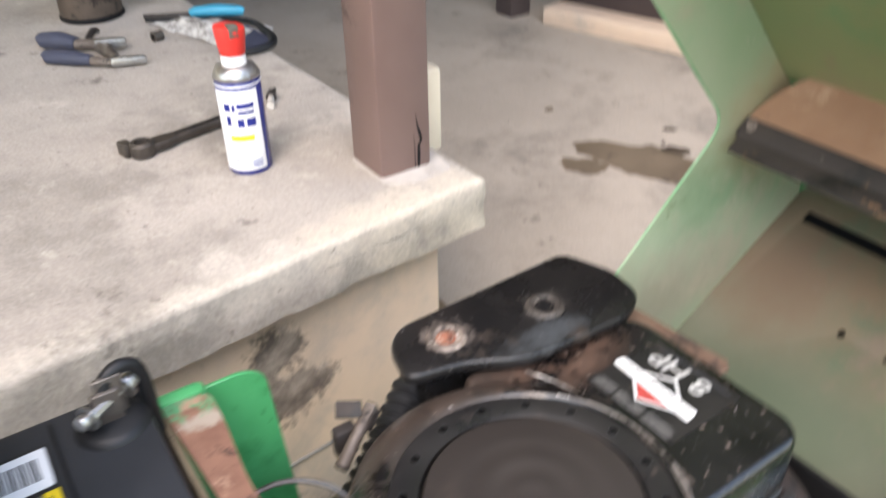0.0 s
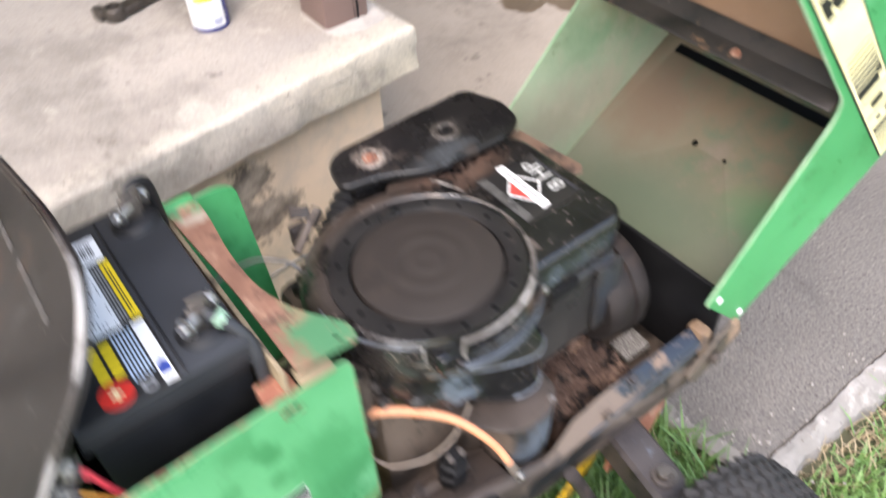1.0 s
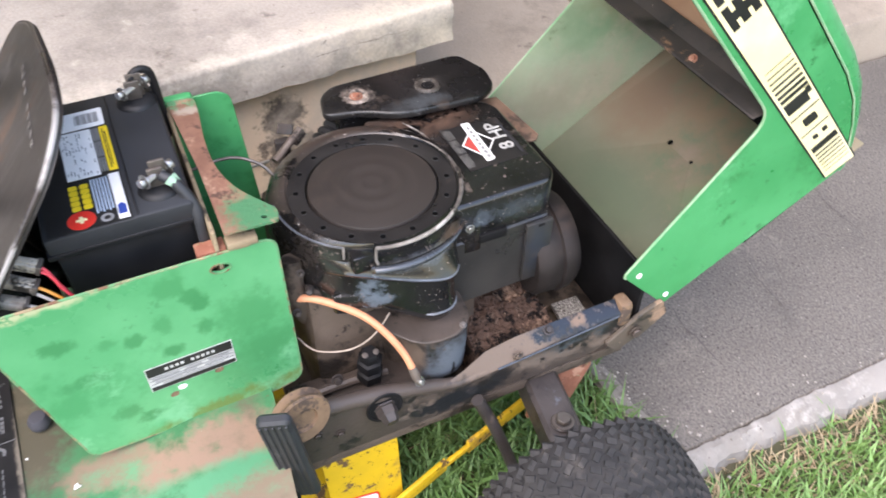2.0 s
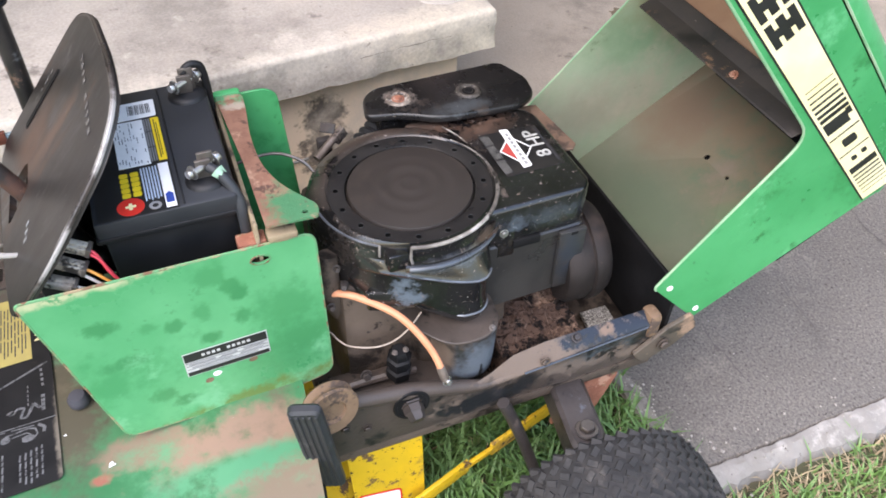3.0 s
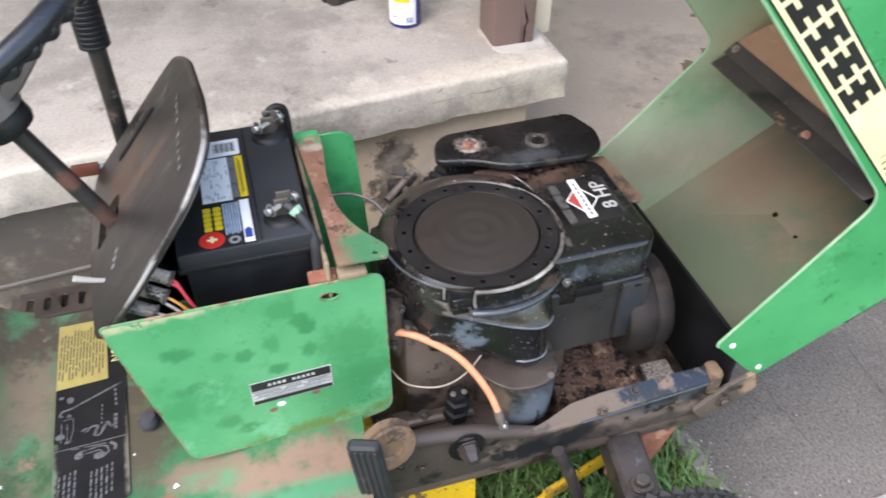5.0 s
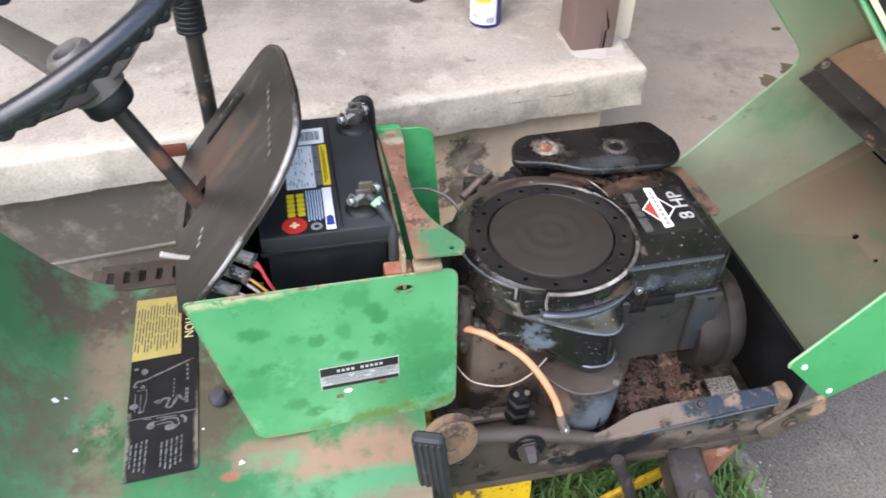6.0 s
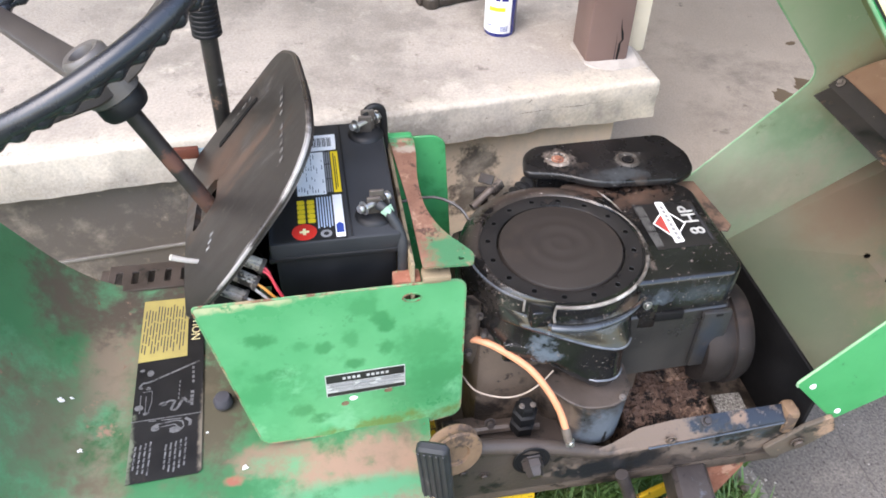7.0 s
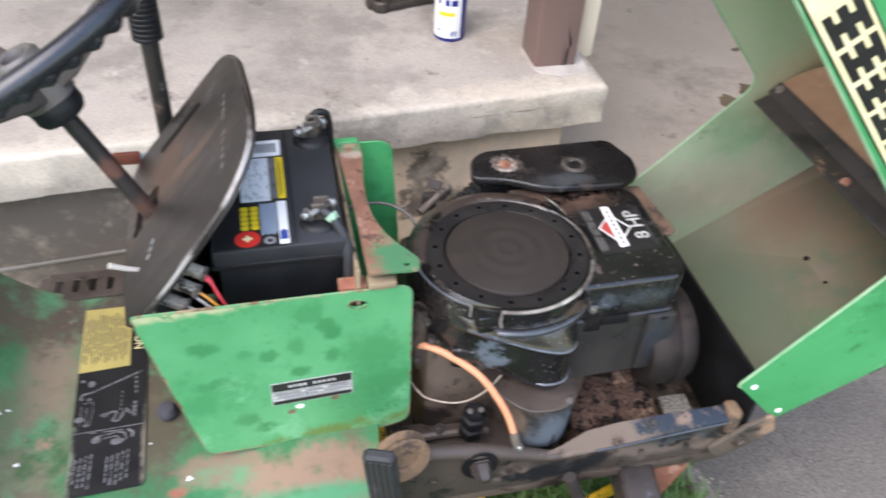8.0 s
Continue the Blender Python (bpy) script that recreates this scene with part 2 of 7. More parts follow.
STARTER_M = material("scuffed_starter_paint", (0.018, 0.0175, 0.017), (0.034, 0.029, 0.026), 22, (0.25, 0.45), 0, 0.12, 240,
                     (((0.095, 0.068, 0.052), 18, 0.57, 0.64, 0.7), ((0.34, 0.32, 0.30), 120, 0.65, 0.67, 0.6)), ragged=(45, 1.1), spots=(
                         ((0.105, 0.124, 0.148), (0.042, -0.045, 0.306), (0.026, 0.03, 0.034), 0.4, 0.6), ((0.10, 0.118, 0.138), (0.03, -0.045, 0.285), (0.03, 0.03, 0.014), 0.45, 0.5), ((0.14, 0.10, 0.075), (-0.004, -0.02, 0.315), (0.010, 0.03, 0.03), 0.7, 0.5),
                         ((0.010, 0.010, 0.010), (0.040, -0.045, 0.283), (0.002, 0.03, 0.014), 0.5, 0.2)))
BLACK_PLATE = material("black_plate", (0.0085, 0.0085, 0.009), (0.016, 0.015, 0.015), 24, (0.18, 0.36), 0, 0.10, 240,
                       (((0.045, 0.034, 0.028), 16, 0.56, 0.66, 0.6), ((0.22, 0.18, 0.155), 80, 0.63, 0.665, 0.6), ((0.40, 0.38, 0.36), 190, 0.64, 0.67, 0.6)), ragged=(90, 1.4), spots=(
                           ((0.15, 0.125, 0.11), (0.036, 0.219, 0.497), (0.0165, 0.0150, 0.01), 0.6, 0.45), ((0.055, 0.05, 0.046), (0.12, 0.208, 0.497), (0.015, 0.013, 0.01), 0.6, 0.45), ((0.05, 0.055, 0.06), (0.10, 0.178, 0.497), (0.030, 0.010, 0.01), 0.4, 0.7)), spec=0.45)
MUFFLER_M = material("burnt_muffler_steel", (0.0149, 0.0121, 0.0115), (0.0248, 0.0199, 0.0183), 22, (0.5, 0.75), 0.1, 0.25, 260, (((0.0397, 0.0281, 0.0234), 14, 0.54, 0.65, 0.8), ((0.1075, 0.0741, 0.0585), 90, 0.645, 0.67, 0.8)), spec=0.3)
SCREEN_M = material("dark_screen", (0.0244, 0.0210, 0.0193), (0.0336, 0.0277, 0.0244), 9, (0.34, 0.5), 0, 0.05, 500, (((0.0462, 0.0361, 0.0302), 12, 0.54, 0.66, 0.5),), spec=0.35)
RING_M = material("dusty_black_ring", (0.011, 0.011, 0.0115), (0.023, 0.021, 0.020), 22, (0.25, 0.45), 0, 0.08, 260, (((0.055, 0.042, 0.035), 24, 0.57, 0.66, 0.6), ((0.24, 0.20, 0.18), 160, 0.65, 0.68, 0.7)), spec=0.45)
HOLE_M = material("dark_hole", (0.0012, 0.0012, 0.0012), (0.002, 0.002, 0.002), 60, (0.95, 1.0), 0, 0, spec=0.05)
# pale colour that paints the glints along folds and rim
SHEEN = material("fold_highlight", (0.17, 0.185, 0.21), (0.065, 0.069, 0.077), 34, (0.22, 0.4), 0.2, 0.1, 300, (((0.030, 0.029, 0.030), 45, 0.60, 0.65, 0.3),))
# bluish colour that paints a soft sheen on black rolled edges
SOFT_SHEEN = material("bluish_edge_sheen", (0.048, 0.055, 0.066), (0.028, 0.031, 0.036), 34, (0.16, 0.3), 0.0, 0.1, 300, (((0.15, 0.16, 0.18), 60, 0.61, 0.66, 0.3),), coat=0.3, spec=0.7)
COVER_M = material("scuffed_black_cover", (0.0216, 0.0209, 0.0209), (0.0405, 0.0378, 0.0351), 14, (0.22, 0.42), 0, 0.14, 240,
                   (((0.0675, 0.0513, 0.0419), 12, 0.55, 0.65, 0.7), ((0.0648, 0.0756, 0.0891), 20, 0.62, 0.66, 0.5), ((0.4050, 0.3510, 0.3105), 150, 0.655, 0.675, 0.7)), spec=0.5, ragged=(70, 0.9), spots=(((0.024, 0.028, 0.036), (0.168, 0.006, 0.385), (0.014, 0.02, 0.036), 0.35, 0.7),))
FLANGE_M = material("grimy_brown_flange", (0.050, 0.039, 0.032), (0.082, 0.063, 0.052), 30, (0.4, 0.65), 0, 0.25, 220, (((0.016, 0.014, 0.012), 26, 0.55, 0.61, 0.35), ((0.16, 0.12, 0.092), 60, 0.62, 0.66, 0.8)), spec=0.4)
ENGINE_DIRT = material("oily_dirty_metal", (0.062, 0.046, 0.036), (0.105, 0.080, 0.062), 12, (0.5, 0.78), 0, 0.4, 200,
                       (((0.016, 0.013, 0.011), 11, 0.50, 0.58, 0.4), ((0.022, 0.017, 0.014), 50, 0.57, 0.61, 0.45)), spec=0.25)
SHIELD_M = material("rusty_brown_shield", (0.135, 0.082, 0.056), (0.20, 0.13, 0.09), 24, (0.75, 0.9), 0, 0.3, 250, (((0.05, 0.034, 0.026), 20, 0.54, 0.62, 0.8), ((0.30, 0.22, 0.16), 60, 0.61, 0.65, 0.9)))
FIBRE = material("dry_clippings", (0.15, 0.10, 0.068), (0.07, 0.047, 0.034), 60, (0.9, 0.95), 0, 0.1, 200, (((0.24, 0.17, 0.115), 50, 0.60, 0.64, 0.9),))
TAB_RED = material("red_brown_paint", (0.17, 0.045, 0.025), (0.13, 0.04, 0.025), 40, (0.5, 0.6), 0, 0.1)
SPECKLE = material("speckled_grey_metal", (0.30, 0.288, 0.265), (0.21, 0.198, 0.180), 60, (0.5, 0.7), 0.0, 0.4, 300, (((0.06, 0.054, 0.048), 420, 0.50, 0.55, 0.7), ((0.62, 0.60, 0.57), 500, 0.56, 0.60, 0.5)))
DIRT = material("caked_dirt", (0.046, 0.029, 0.022), (0.080, 0.051, 0.038), 22, (0.9, 0.95), 0, 1.0, 190,
                (((0.150, 0.098, 0.070), 34, 0.54, 0.60, 0.9), ((0.008, 0.0065, 0.006), 42, 0.52, 0.57, 0.85), ((0.011, 0.009, 0.008), 120, 0.57, 0.61, 0.9), ((0.34, 0.25, 0.18), 220, 0.63, 0.66, 0.9)), spec=0.1)
RAIL_M = material("dirty_frame_steel", (0.040, 0.031, 0.026), (0.066, 0.051, 0.043), 9, (0.32, 0.6), 0, 0.3, 220,
                  (((0.105, 0.078, 0.060), 18, 0.56, 0.63, 0.85), ((0.013, 0.012, 0.0115), 24, 0.555, 0.595, 0.45), ((0.16, 0.125, 0.10), 90, 0.63, 0.66, 0.85)), ragged=(48, 1.0), spots=(
                      ((0.012, 0.013, 0.015), (0.035, -0.061, 0.252), (0.060, 0.02, 0.016), 0.4, 0.3), ((0.125, 0.094, 0.074), (0.105, -0.056, 0.295), (0.060, 0.05, 0.020), 0.8, 0.35), ((0.115, 0.088, 0.070), (0.16, -0.061, 0.264), (0.045, 0.012, 0.014), 0.85, 0.5),
                      ((0.0135, 0.0165, 0.023), (0.215, -0.053, 0.303), (0.075, 0.05, 0.014), 0.2, 0.2), ((0.15, 0.104, 0.078), (0.200, -0.050, 0.304), (0.010, 0.02, 0.006), 0.8, 0.3),
                      ((0.040, 0.050, 0.058), (0.205, -0.063, 0.275), (0.045, 0.01, 0.012), 0.35, 0.5), ((0.012, 0.0125, 0.013), (0.255, -0.063, 0.270), (0.018, 0.01, 0.016), 0.4, 0.4), ((0.13, 0.098, 0.075), (0.236, -0.063, 0.255), (0.020, 0.012, 0.008), 0.85, 0.4),
                      ((0.012, 0.012, 0.013), (0.095, -0.061, 0.262), (0.014, 0.012, 0.012), 0.5, 0.4)), spec=0.45)
DARK = material("black_steel", (0.0038, 0.0038, 0.0045), (0.0066, 0.0063, 0.0069), 20, (0.6, 0.8), 0, 0.1, spec=0.25)
AXLE_M = material("grimy_axle_paint", (0.030, 0.026, 0.025), (0.055, 0.046, 0.043), 18, (0.3, 0.5), 0, 0.25, 220, (((0.10, 0.072, 0.056), 20, 0.58, 0.66, 0.8), ((0.085, 0.092, 0.105), 24, 0.60, 0.66, 0.4), ((0.010, 0.010, 0.010), 22, 0.56, 0.62, 0.4)), spec=0.4)
HINGE_M = material("rusty_hinge_steel", (0.062, 0.050, 0.038), (0.10, 0.076, 0.056), 22, (0.6, 0.8), 0, 0.3, 240, (((0.022, 0.019, 0.016), 30, 0.55, 0.61, 0.6), ((0.20, 0.14, 0.10), 60, 0.62, 0.66, 0.8)), ragged=(60, 1.2), spots=(((0.27, 0.175, 0.115), (0.316, -0.065, 0.282), (0.016, 0.02, 0.018), 0.8, 0.5),))
DULL_DARK = material("dull_dark_steel", (0.03, 0.026, 0.024), (0.05, 0.04, 0.036), 50, (0.35, 0.5), 0.2, 0.1)
DASH_M = material("worn_dark_dash", (0.0123, 0.0110, 0.0106), (0.0317, 0.0264, 0.0238), 9, (0.34, 0.52), 0, 0.06, 300,
                  # the light grey layer paints the sheen streaks along the dash
                  (((0.0810, 0.0510, 0.0370), 11, 0.55, 0.65, 0.5), ((0.0097, 0.0088, 0.0088), 10, 0.53, 0.62, 0.3), ((0.1056, 0.0986, 0.0950), 14, 0.58, 0.70, 0.35), ((0.0088, 0.0079, 0.0079), 40, 0.62, 0.66, 0.35), ((0.3168, 0.2904, 0.2728), 130, 0.655, 0.68, 0.5)), stretch=(0.6, 1.5, 0.6), ragged=(22, 0.8), spots=(
                      ((0.1144, 0.0634, 0.0422), (-0.365, 0.175, 0.55), (0.05, 0.035, 0.07), 0.5, 0.8), ((0.0141, 0.0123, 0.0123), (-0.30, 0.13, 0.63), (0.05, 0.05, 0.04), 0.3, 0.8), ((0.0123, 0.0110, 0.0106), (-0.40, 0.20, 0.52), (0.03, 0.09, 0.03), 0.35, 0.7), ((0.0968, 0.0598, 0.0431), (-0.335, 0.135, 0.60), (0.045, 0.012, 0.05), 0.5, 0.8)))
EDGE_METAL = material("scuffed_metal_edge", (0.30, 0.275, 0.25), (0.085, 0.072, 0.063), 30, (0.3, 0.5), 0.3, 0.1, 300, (((0.52, 0.49, 0.46), 26, 0.54, 0.61, 0.4), ((0.014, 0.013, 0.012), 34, 0.56, 0.61, 0.35)))
# worn edge; its two pale spots paint the bevel's bright sheen
DASH_EDGE_M = material("worn_edge_sheen", (0.026, 0.022, 0.020), (0.075, 0.060, 0.052), 12, (0.2, 0.4), 0.1, 0.08, 300, (((0.22, 0.195, 0.175), 14, 0.58, 0.65, 0.35),), ragged=(40, 1.2), spots=(((0.34, 0.325, 0.31), (-0.268, 0.0, 0.672), (0.024, 0.05, 0.028), 0.3, 0.6), ((0.34, 0.325, 0.31), (-0.340, -0.015, 0.582), (0.024, 0.03, 0.026), 0.3, 0.6)))
BLACK_PLASTIC = material("black_plastic", (0.0070, 0.0075, 0.0088), (0.0125, 0.013, 0.0145), 30, (0.45, 0.55), 0, 0.08, 600, spec=0.35)
BATTERY_LID = material("grey_black_plastic", (0.021, 0.023, 0.026), (0.030, 0.032, 0.036), 12, (0.42, 0.55), 0, 0.05, 700, spec=0.4)
RUBBER = material("tyre_rubber", (0.024, 0.0235, 0.024), (0.042, 0.040, 0.039), 25, (0.7, 0.9), 0, 0.3, 250,
                  (((0.075, 0.068, 0.062), 18, 0.56, 0.68, 0.9), ((0.012, 0.012, 0.012), 60, 0.58, 0.64, 0.9)), spec=0.25)
PEDAL_RUBBER = material("pedal_rubber", (0.020, 0.021, 0.024), (0.032, 0.033, 0.037), 25, (0.5, 0.65), 0, 0.1, 250, (((0.075, 0.072, 0.070), 30, 0.60, 0.68, 0.7),))
GLOSS_BLACK = material("glossy_black_rim", (0.016, 0.018, 0.023), (0.026, 0.028, 0.034), 20, (0.22, 0.34), 0, 0.12, 900, spec=0.65)
# dark plastic lightened to grey, painting the reflection on the hub's sides
SPOKE_M = material("sheen_grey_plastic", (0.085, 0.078, 0.073), (0.135, 0.125, 0.117), 14, (0.3, 0.5), 0, 0.08, 500, (((0.038, 0.033, 0.030), 24, 0.57, 0.65, 0.5),))
DUSTY_SPOKE = material("dusty_dark_spoke", (0.044, 0.038, 0.035), (0.075, 0.065, 0.059), 14, (0.35, 0.55), 0, 0.08, 500, (((0.024, 0.021, 0.019), 24, 0.56, 0.64, 0.5),))
LEVER_M = material("worn_lever_steel", (0.020, 0.018, 0.017), (0.04, 0.035, 0.031), 30, (0.35, 0.5), 0, 0.1, 300, (((0.16, 0.16, 0.155), 22, 0.56, 0.63, 0.6), ((0.16, 0.10, 0.07), 35, 0.59, 0.63, 0.7)))
COLUMN_M = material("scuffed_column_steel", (0.018, 0.0165, 0.016), (0.038, 0.033, 0.030), 26, (0.35, 0.5), 0, 0.1, 300, (((0.15, 0.145, 0.14), 24, 0.59, 0.66, 0.6), ((0.15, 0.08, 0.052), 40, 0.60, 0.65, 0.7)), ragged=(60, 1.6), spots=(
                        ((0.13, 0.060, 0.040), (-0.397, 0.128, 0.596), (0.010, 0.012, 0.012), 0.75, 0.5), ((0.10, 0.050, 0.034), (-0.378, 0.13, 0.543), (0.02, 0.03, 0.014), 0.75, 0.7)))
STEEL = material("bright_steel", (0.55, 0.55, 0.54), (0.35, 0.34, 0.33), 60, (0.25, 0.45), 0.9, 0.1)
PALE_STEEL = material("pale_blue_paint", (0.28, 0.36, 0.40), (0.22, 0.28, 0.31), 40, (0.5, 0.6), 0, 0.1)
DULL_STEEL = material("dull_steel", (0.20, 0.18, 0.16), (0.12, 0.10, 0.09), 50, (0.4, 0.6), 0.7, 0.2)
WORN_STEEL = material("worn_grey_steel", (0.20, 0.17, 0.145), (0.11, 0.085, 0.07), 40, (0.4, 0.6), 0.4, 0.2, 300, (((0.36, 0.33, 0.30), 60, 0.58, 0.63, 0.4), ((0.03, 0.025, 0.022), 50, 0.55, 0.6, 0.6)))
DULL_RING = material("dirty_dark_ring", (0.11, 0.095, 0.082), (0.035, 0.030, 0.027), 60, (0.5, 0.7), 0.2, 0.3, 400, (((0.018, 0.016, 0.015), 70, 0.52, 0.58, 0.5), ((0.36, 0.32, 0.29), 80, 0.60, 0.64, 0.5)))
WORN_RING = material("worn_pale_ring", (0.32, 0.26, 0.22), (0.10, 0.08, 0.068), 60, (0.5, 0.7), 0.2, 0.3, 400, (((0.022, 0.018, 0.016), 70, 0.52, 0.58, 0.5), ((0.52, 0.46, 0.41), 80, 0.58, 0.63, 0.5)))
ORANGE = material("orange_hose", (0.56, 0.225, 0.115), (0.60, 0.28, 0.15), 40, (0.45, 0.6), 0, 0.05, 300,
                  (((0.30, 0.14, 0.08), 30, 0.62, 0.72, 0.7), ((0.10, 0.07, 0.05), 70, 0.63, 0.67, 0.7)))
HOOD_EDGE = material("worn_hood_edge", (0.34, 0.44, 0.29), (0.13, 0.34, 0.16), 18, (0.5, 0.6), 0, 0.1)
EDGE_TAN = material("chipped_edge", (0.075, 0.255, 0.105), (0.12, 0.27, 0.125), 22, (0.6, 0.8), 0, 0.2, 250, (((0.30, 0.22, 0.13), 20, 0.51, 0.58, 0.9), ((0.17, 0.085, 0.05), 34, 0.54, 0.60, 0.9)))
CREAM = material("cream_strip", (0.30, 0.235, 0.145), (0.20, 0.15, 0.09), 30, (0.7, 0.8), 0, 0.2, 250, (((0.06, 0.045, 0.030), 40, 0.53, 0.59, 0.8),))
TAN = material("tan_disc", (0.20, 0.125, 0.072), (0.14, 0.088, 0.052), 30, (0.7, 0.85), 0, 0.2, 250, (((0.07, 0.048, 0.036), 26, 0.54, 0.61, 0.8), ((0.28, 0.19, 0.125), 40, 0.60, 0.66, 0.8)))
YELLOW = material("yellow_deck_paint", (0.66, 0.41, 0.012), (0.55, 0.35, 0.015), 20, (0.35, 0.5), 0, 0.08, 300,
                  (((0.30, 0.18, 0.03), 16, 0.54, 0.64, 0.7), ((0.10, 0.055, 0.025), 34, 0.565, 0.60, 0.8), ((0.03, 0.022, 0.016), 90, 0.59, 0.62, 0.8)))
WHITE = material("white_print", (0.84, 0.84, 0.83), (0.78, 0.78, 0.77), 60, (0.4, 0.5), 0, 0.02)
GREY_PRINT = material("grey_print", (0.22, 0.22, 0.22), (0.28, 0.28, 0.28), 90, (0.5, 0.6), 0, 0.02)
DASH_PRINT = material("worn_dash_print", (0.17, 0.16, 0.15), (0.08, 0.072, 0.066), 160, (0.5, 0.6), 0, 0.02)
DARK_PRINT = material("dark_print", (0.03, 0.03, 0.035), (0.045, 0.045, 0.05), 60, (0.5, 0.6), 0, 0.02)
BLACK_PRINT = material("black_print", (0.012, 0.012, 0.012), (0.018, 0.018, 0.018), 60, (0.4, 0.5), 0, 0.02)
BLUE_PRINT = material("blue_print", (0.02, 0.05, 0.25), (0.03, 0.06, 0.28), 60, (0.4, 0.5), 0, 0.02)
PALE_BLUE_PRINT = material("pale_blue_print", (0.45, 0.55, 0.70), (0.5, 0.6, 0.72), 60, (0.4, 0.5), 0, 0.02)
RED_PRINT = material("red_print", (0.65, 0.035, 0.02), (0.6, 0.03, 0.02), 60, (0.4, 0.5), 0, 0.02)
FADED_RED = material("faded_red_print", (0.46, 0.055, 0.045), (0.36, 0.06, 0.05), 120, (0.4, 0.5), 0, 0.02, 300, (((0.55, 0.42, 0.38), 200, 0.62, 0.66, 0.6),))
YELLOW_PRINT = material("yellow_print", (0.80, 0.58, 0.02), (0.75, 0.54, 0.02), 60, (0.4, 0.5), 0, 0.02)
STRIPE_M = material("cream_yellow_decal", (0.80, 0.70, 0.36), (0.84, 0.76, 0.46), 25, (0.4, 0.5), 0, 0.03)
LABEL_YELLOW = material("faded_yellow_label", (0.4510, 0.3772, 0.1148), (0.3772, 0.3116, 0.1066), 30, (0.6, 0.7), 0, 0.05)
LABEL_BLACK = material("faded_black_label", (0.0085, 0.0085, 0.0095), (0.016, 0.0155, 0.016), 25, (0.45, 0.6), 0, 0.05, 300, (((0.048, 0.041, 0.034), 16, 0.58, 0.68, 0.7),), ragged=(60, 1.0), spots=(((0.15, 0.17, 0.12), (-0.490, -0.01, 0.319), (0.007, 0.045, 0.02), 0.7, 0.4), ((0.16, 0.14, 0.11), (-0.4105, 0.02, 0.319), (0.004, 0.05, 0.02), 0.7, 0.5)), spec=0.3)
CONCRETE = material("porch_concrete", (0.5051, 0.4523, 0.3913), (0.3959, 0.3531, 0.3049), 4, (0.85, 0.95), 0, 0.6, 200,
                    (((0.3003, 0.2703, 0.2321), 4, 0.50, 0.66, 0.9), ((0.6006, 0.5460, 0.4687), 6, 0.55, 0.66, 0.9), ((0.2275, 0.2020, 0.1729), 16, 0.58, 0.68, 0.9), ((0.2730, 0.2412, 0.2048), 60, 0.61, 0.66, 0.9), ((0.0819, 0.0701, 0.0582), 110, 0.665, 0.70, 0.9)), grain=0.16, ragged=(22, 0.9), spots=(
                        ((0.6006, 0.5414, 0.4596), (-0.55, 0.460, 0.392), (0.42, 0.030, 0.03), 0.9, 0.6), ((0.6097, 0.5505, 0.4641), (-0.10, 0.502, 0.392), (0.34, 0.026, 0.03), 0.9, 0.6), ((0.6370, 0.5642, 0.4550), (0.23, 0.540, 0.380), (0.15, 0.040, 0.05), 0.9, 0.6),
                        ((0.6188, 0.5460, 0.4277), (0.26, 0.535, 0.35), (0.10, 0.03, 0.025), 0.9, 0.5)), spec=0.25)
CARPORT_M = material("carport_concrete", (0.3854, 0.3286, 0.2661), (0.3199, 0.2727, 0.2210), 3, (0.85, 0.95), 0, 0.3, 260,
                     (((0.2182, 0.1876, 0.1541), 3.2, 0.50, 0.66, 0.9), ((0.1672, 0.1418, 0.1164), 13, 0.60, 0.69, 0.9), ((0.0654, 0.0545, 0.0450), 70, 0.655, 0.69, 0.9)), grain=0.15, spec=0.25)
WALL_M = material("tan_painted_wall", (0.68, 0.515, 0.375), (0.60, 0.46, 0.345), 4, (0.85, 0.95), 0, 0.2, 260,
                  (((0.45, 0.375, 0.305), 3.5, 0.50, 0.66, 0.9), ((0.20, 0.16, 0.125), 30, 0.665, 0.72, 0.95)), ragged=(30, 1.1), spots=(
                      # the two large dark spots paint the shade over the wall's left part
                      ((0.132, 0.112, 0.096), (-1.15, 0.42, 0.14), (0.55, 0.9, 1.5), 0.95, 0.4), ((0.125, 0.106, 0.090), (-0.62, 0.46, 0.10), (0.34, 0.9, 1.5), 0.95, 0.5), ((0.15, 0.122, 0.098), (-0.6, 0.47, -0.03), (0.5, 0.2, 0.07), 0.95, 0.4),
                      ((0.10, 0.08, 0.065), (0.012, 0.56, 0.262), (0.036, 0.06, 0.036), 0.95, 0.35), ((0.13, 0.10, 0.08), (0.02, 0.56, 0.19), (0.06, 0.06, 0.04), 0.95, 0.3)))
ASPHALT = material("asphalt", (0.1620, 0.1467, 0.1296), (0.1980, 0.1791, 0.1584), 4, (0.85, 0.95), 0, 0.8, 230,
                   (((0.2610, 0.2385, 0.2160), 170, 0.56, 0.62, 0.9), ((0.0765, 0.0702, 0.0648), 190, 0.55, 0.61, 0.9), ((0.1350, 0.1242, 0.1116), 7, 0.53, 0.66, 0.9), ((0.2430, 0.2160, 0.1890), 6, 0.56, 0.68, 0.9), ((0.36, 0.335, 0.305), 120, 0.62, 0.655, 0.9), ((0.50, 0.47, 0.44), 90, 0.695, 0.715, 0.9)), grain=0.38, spec=0.2)
KERB_M = material("worn_concrete_edge", (0.2760, 0.2544, 0.2288), (0.2160, 0.1984, 0.1776), 14, (0.9, 0.95), 0, 0.7, 200,
                  (((0.2080, 0.1904, 0.1680), 12, 0.52, 0.61, 0.9), ((0.3520, 0.3280, 0.2960), 9, 0.555, 0.63, 0.9), ((0.0800, 0.0680, 0.0560), 70, 0.61, 0.65, 0.9)))
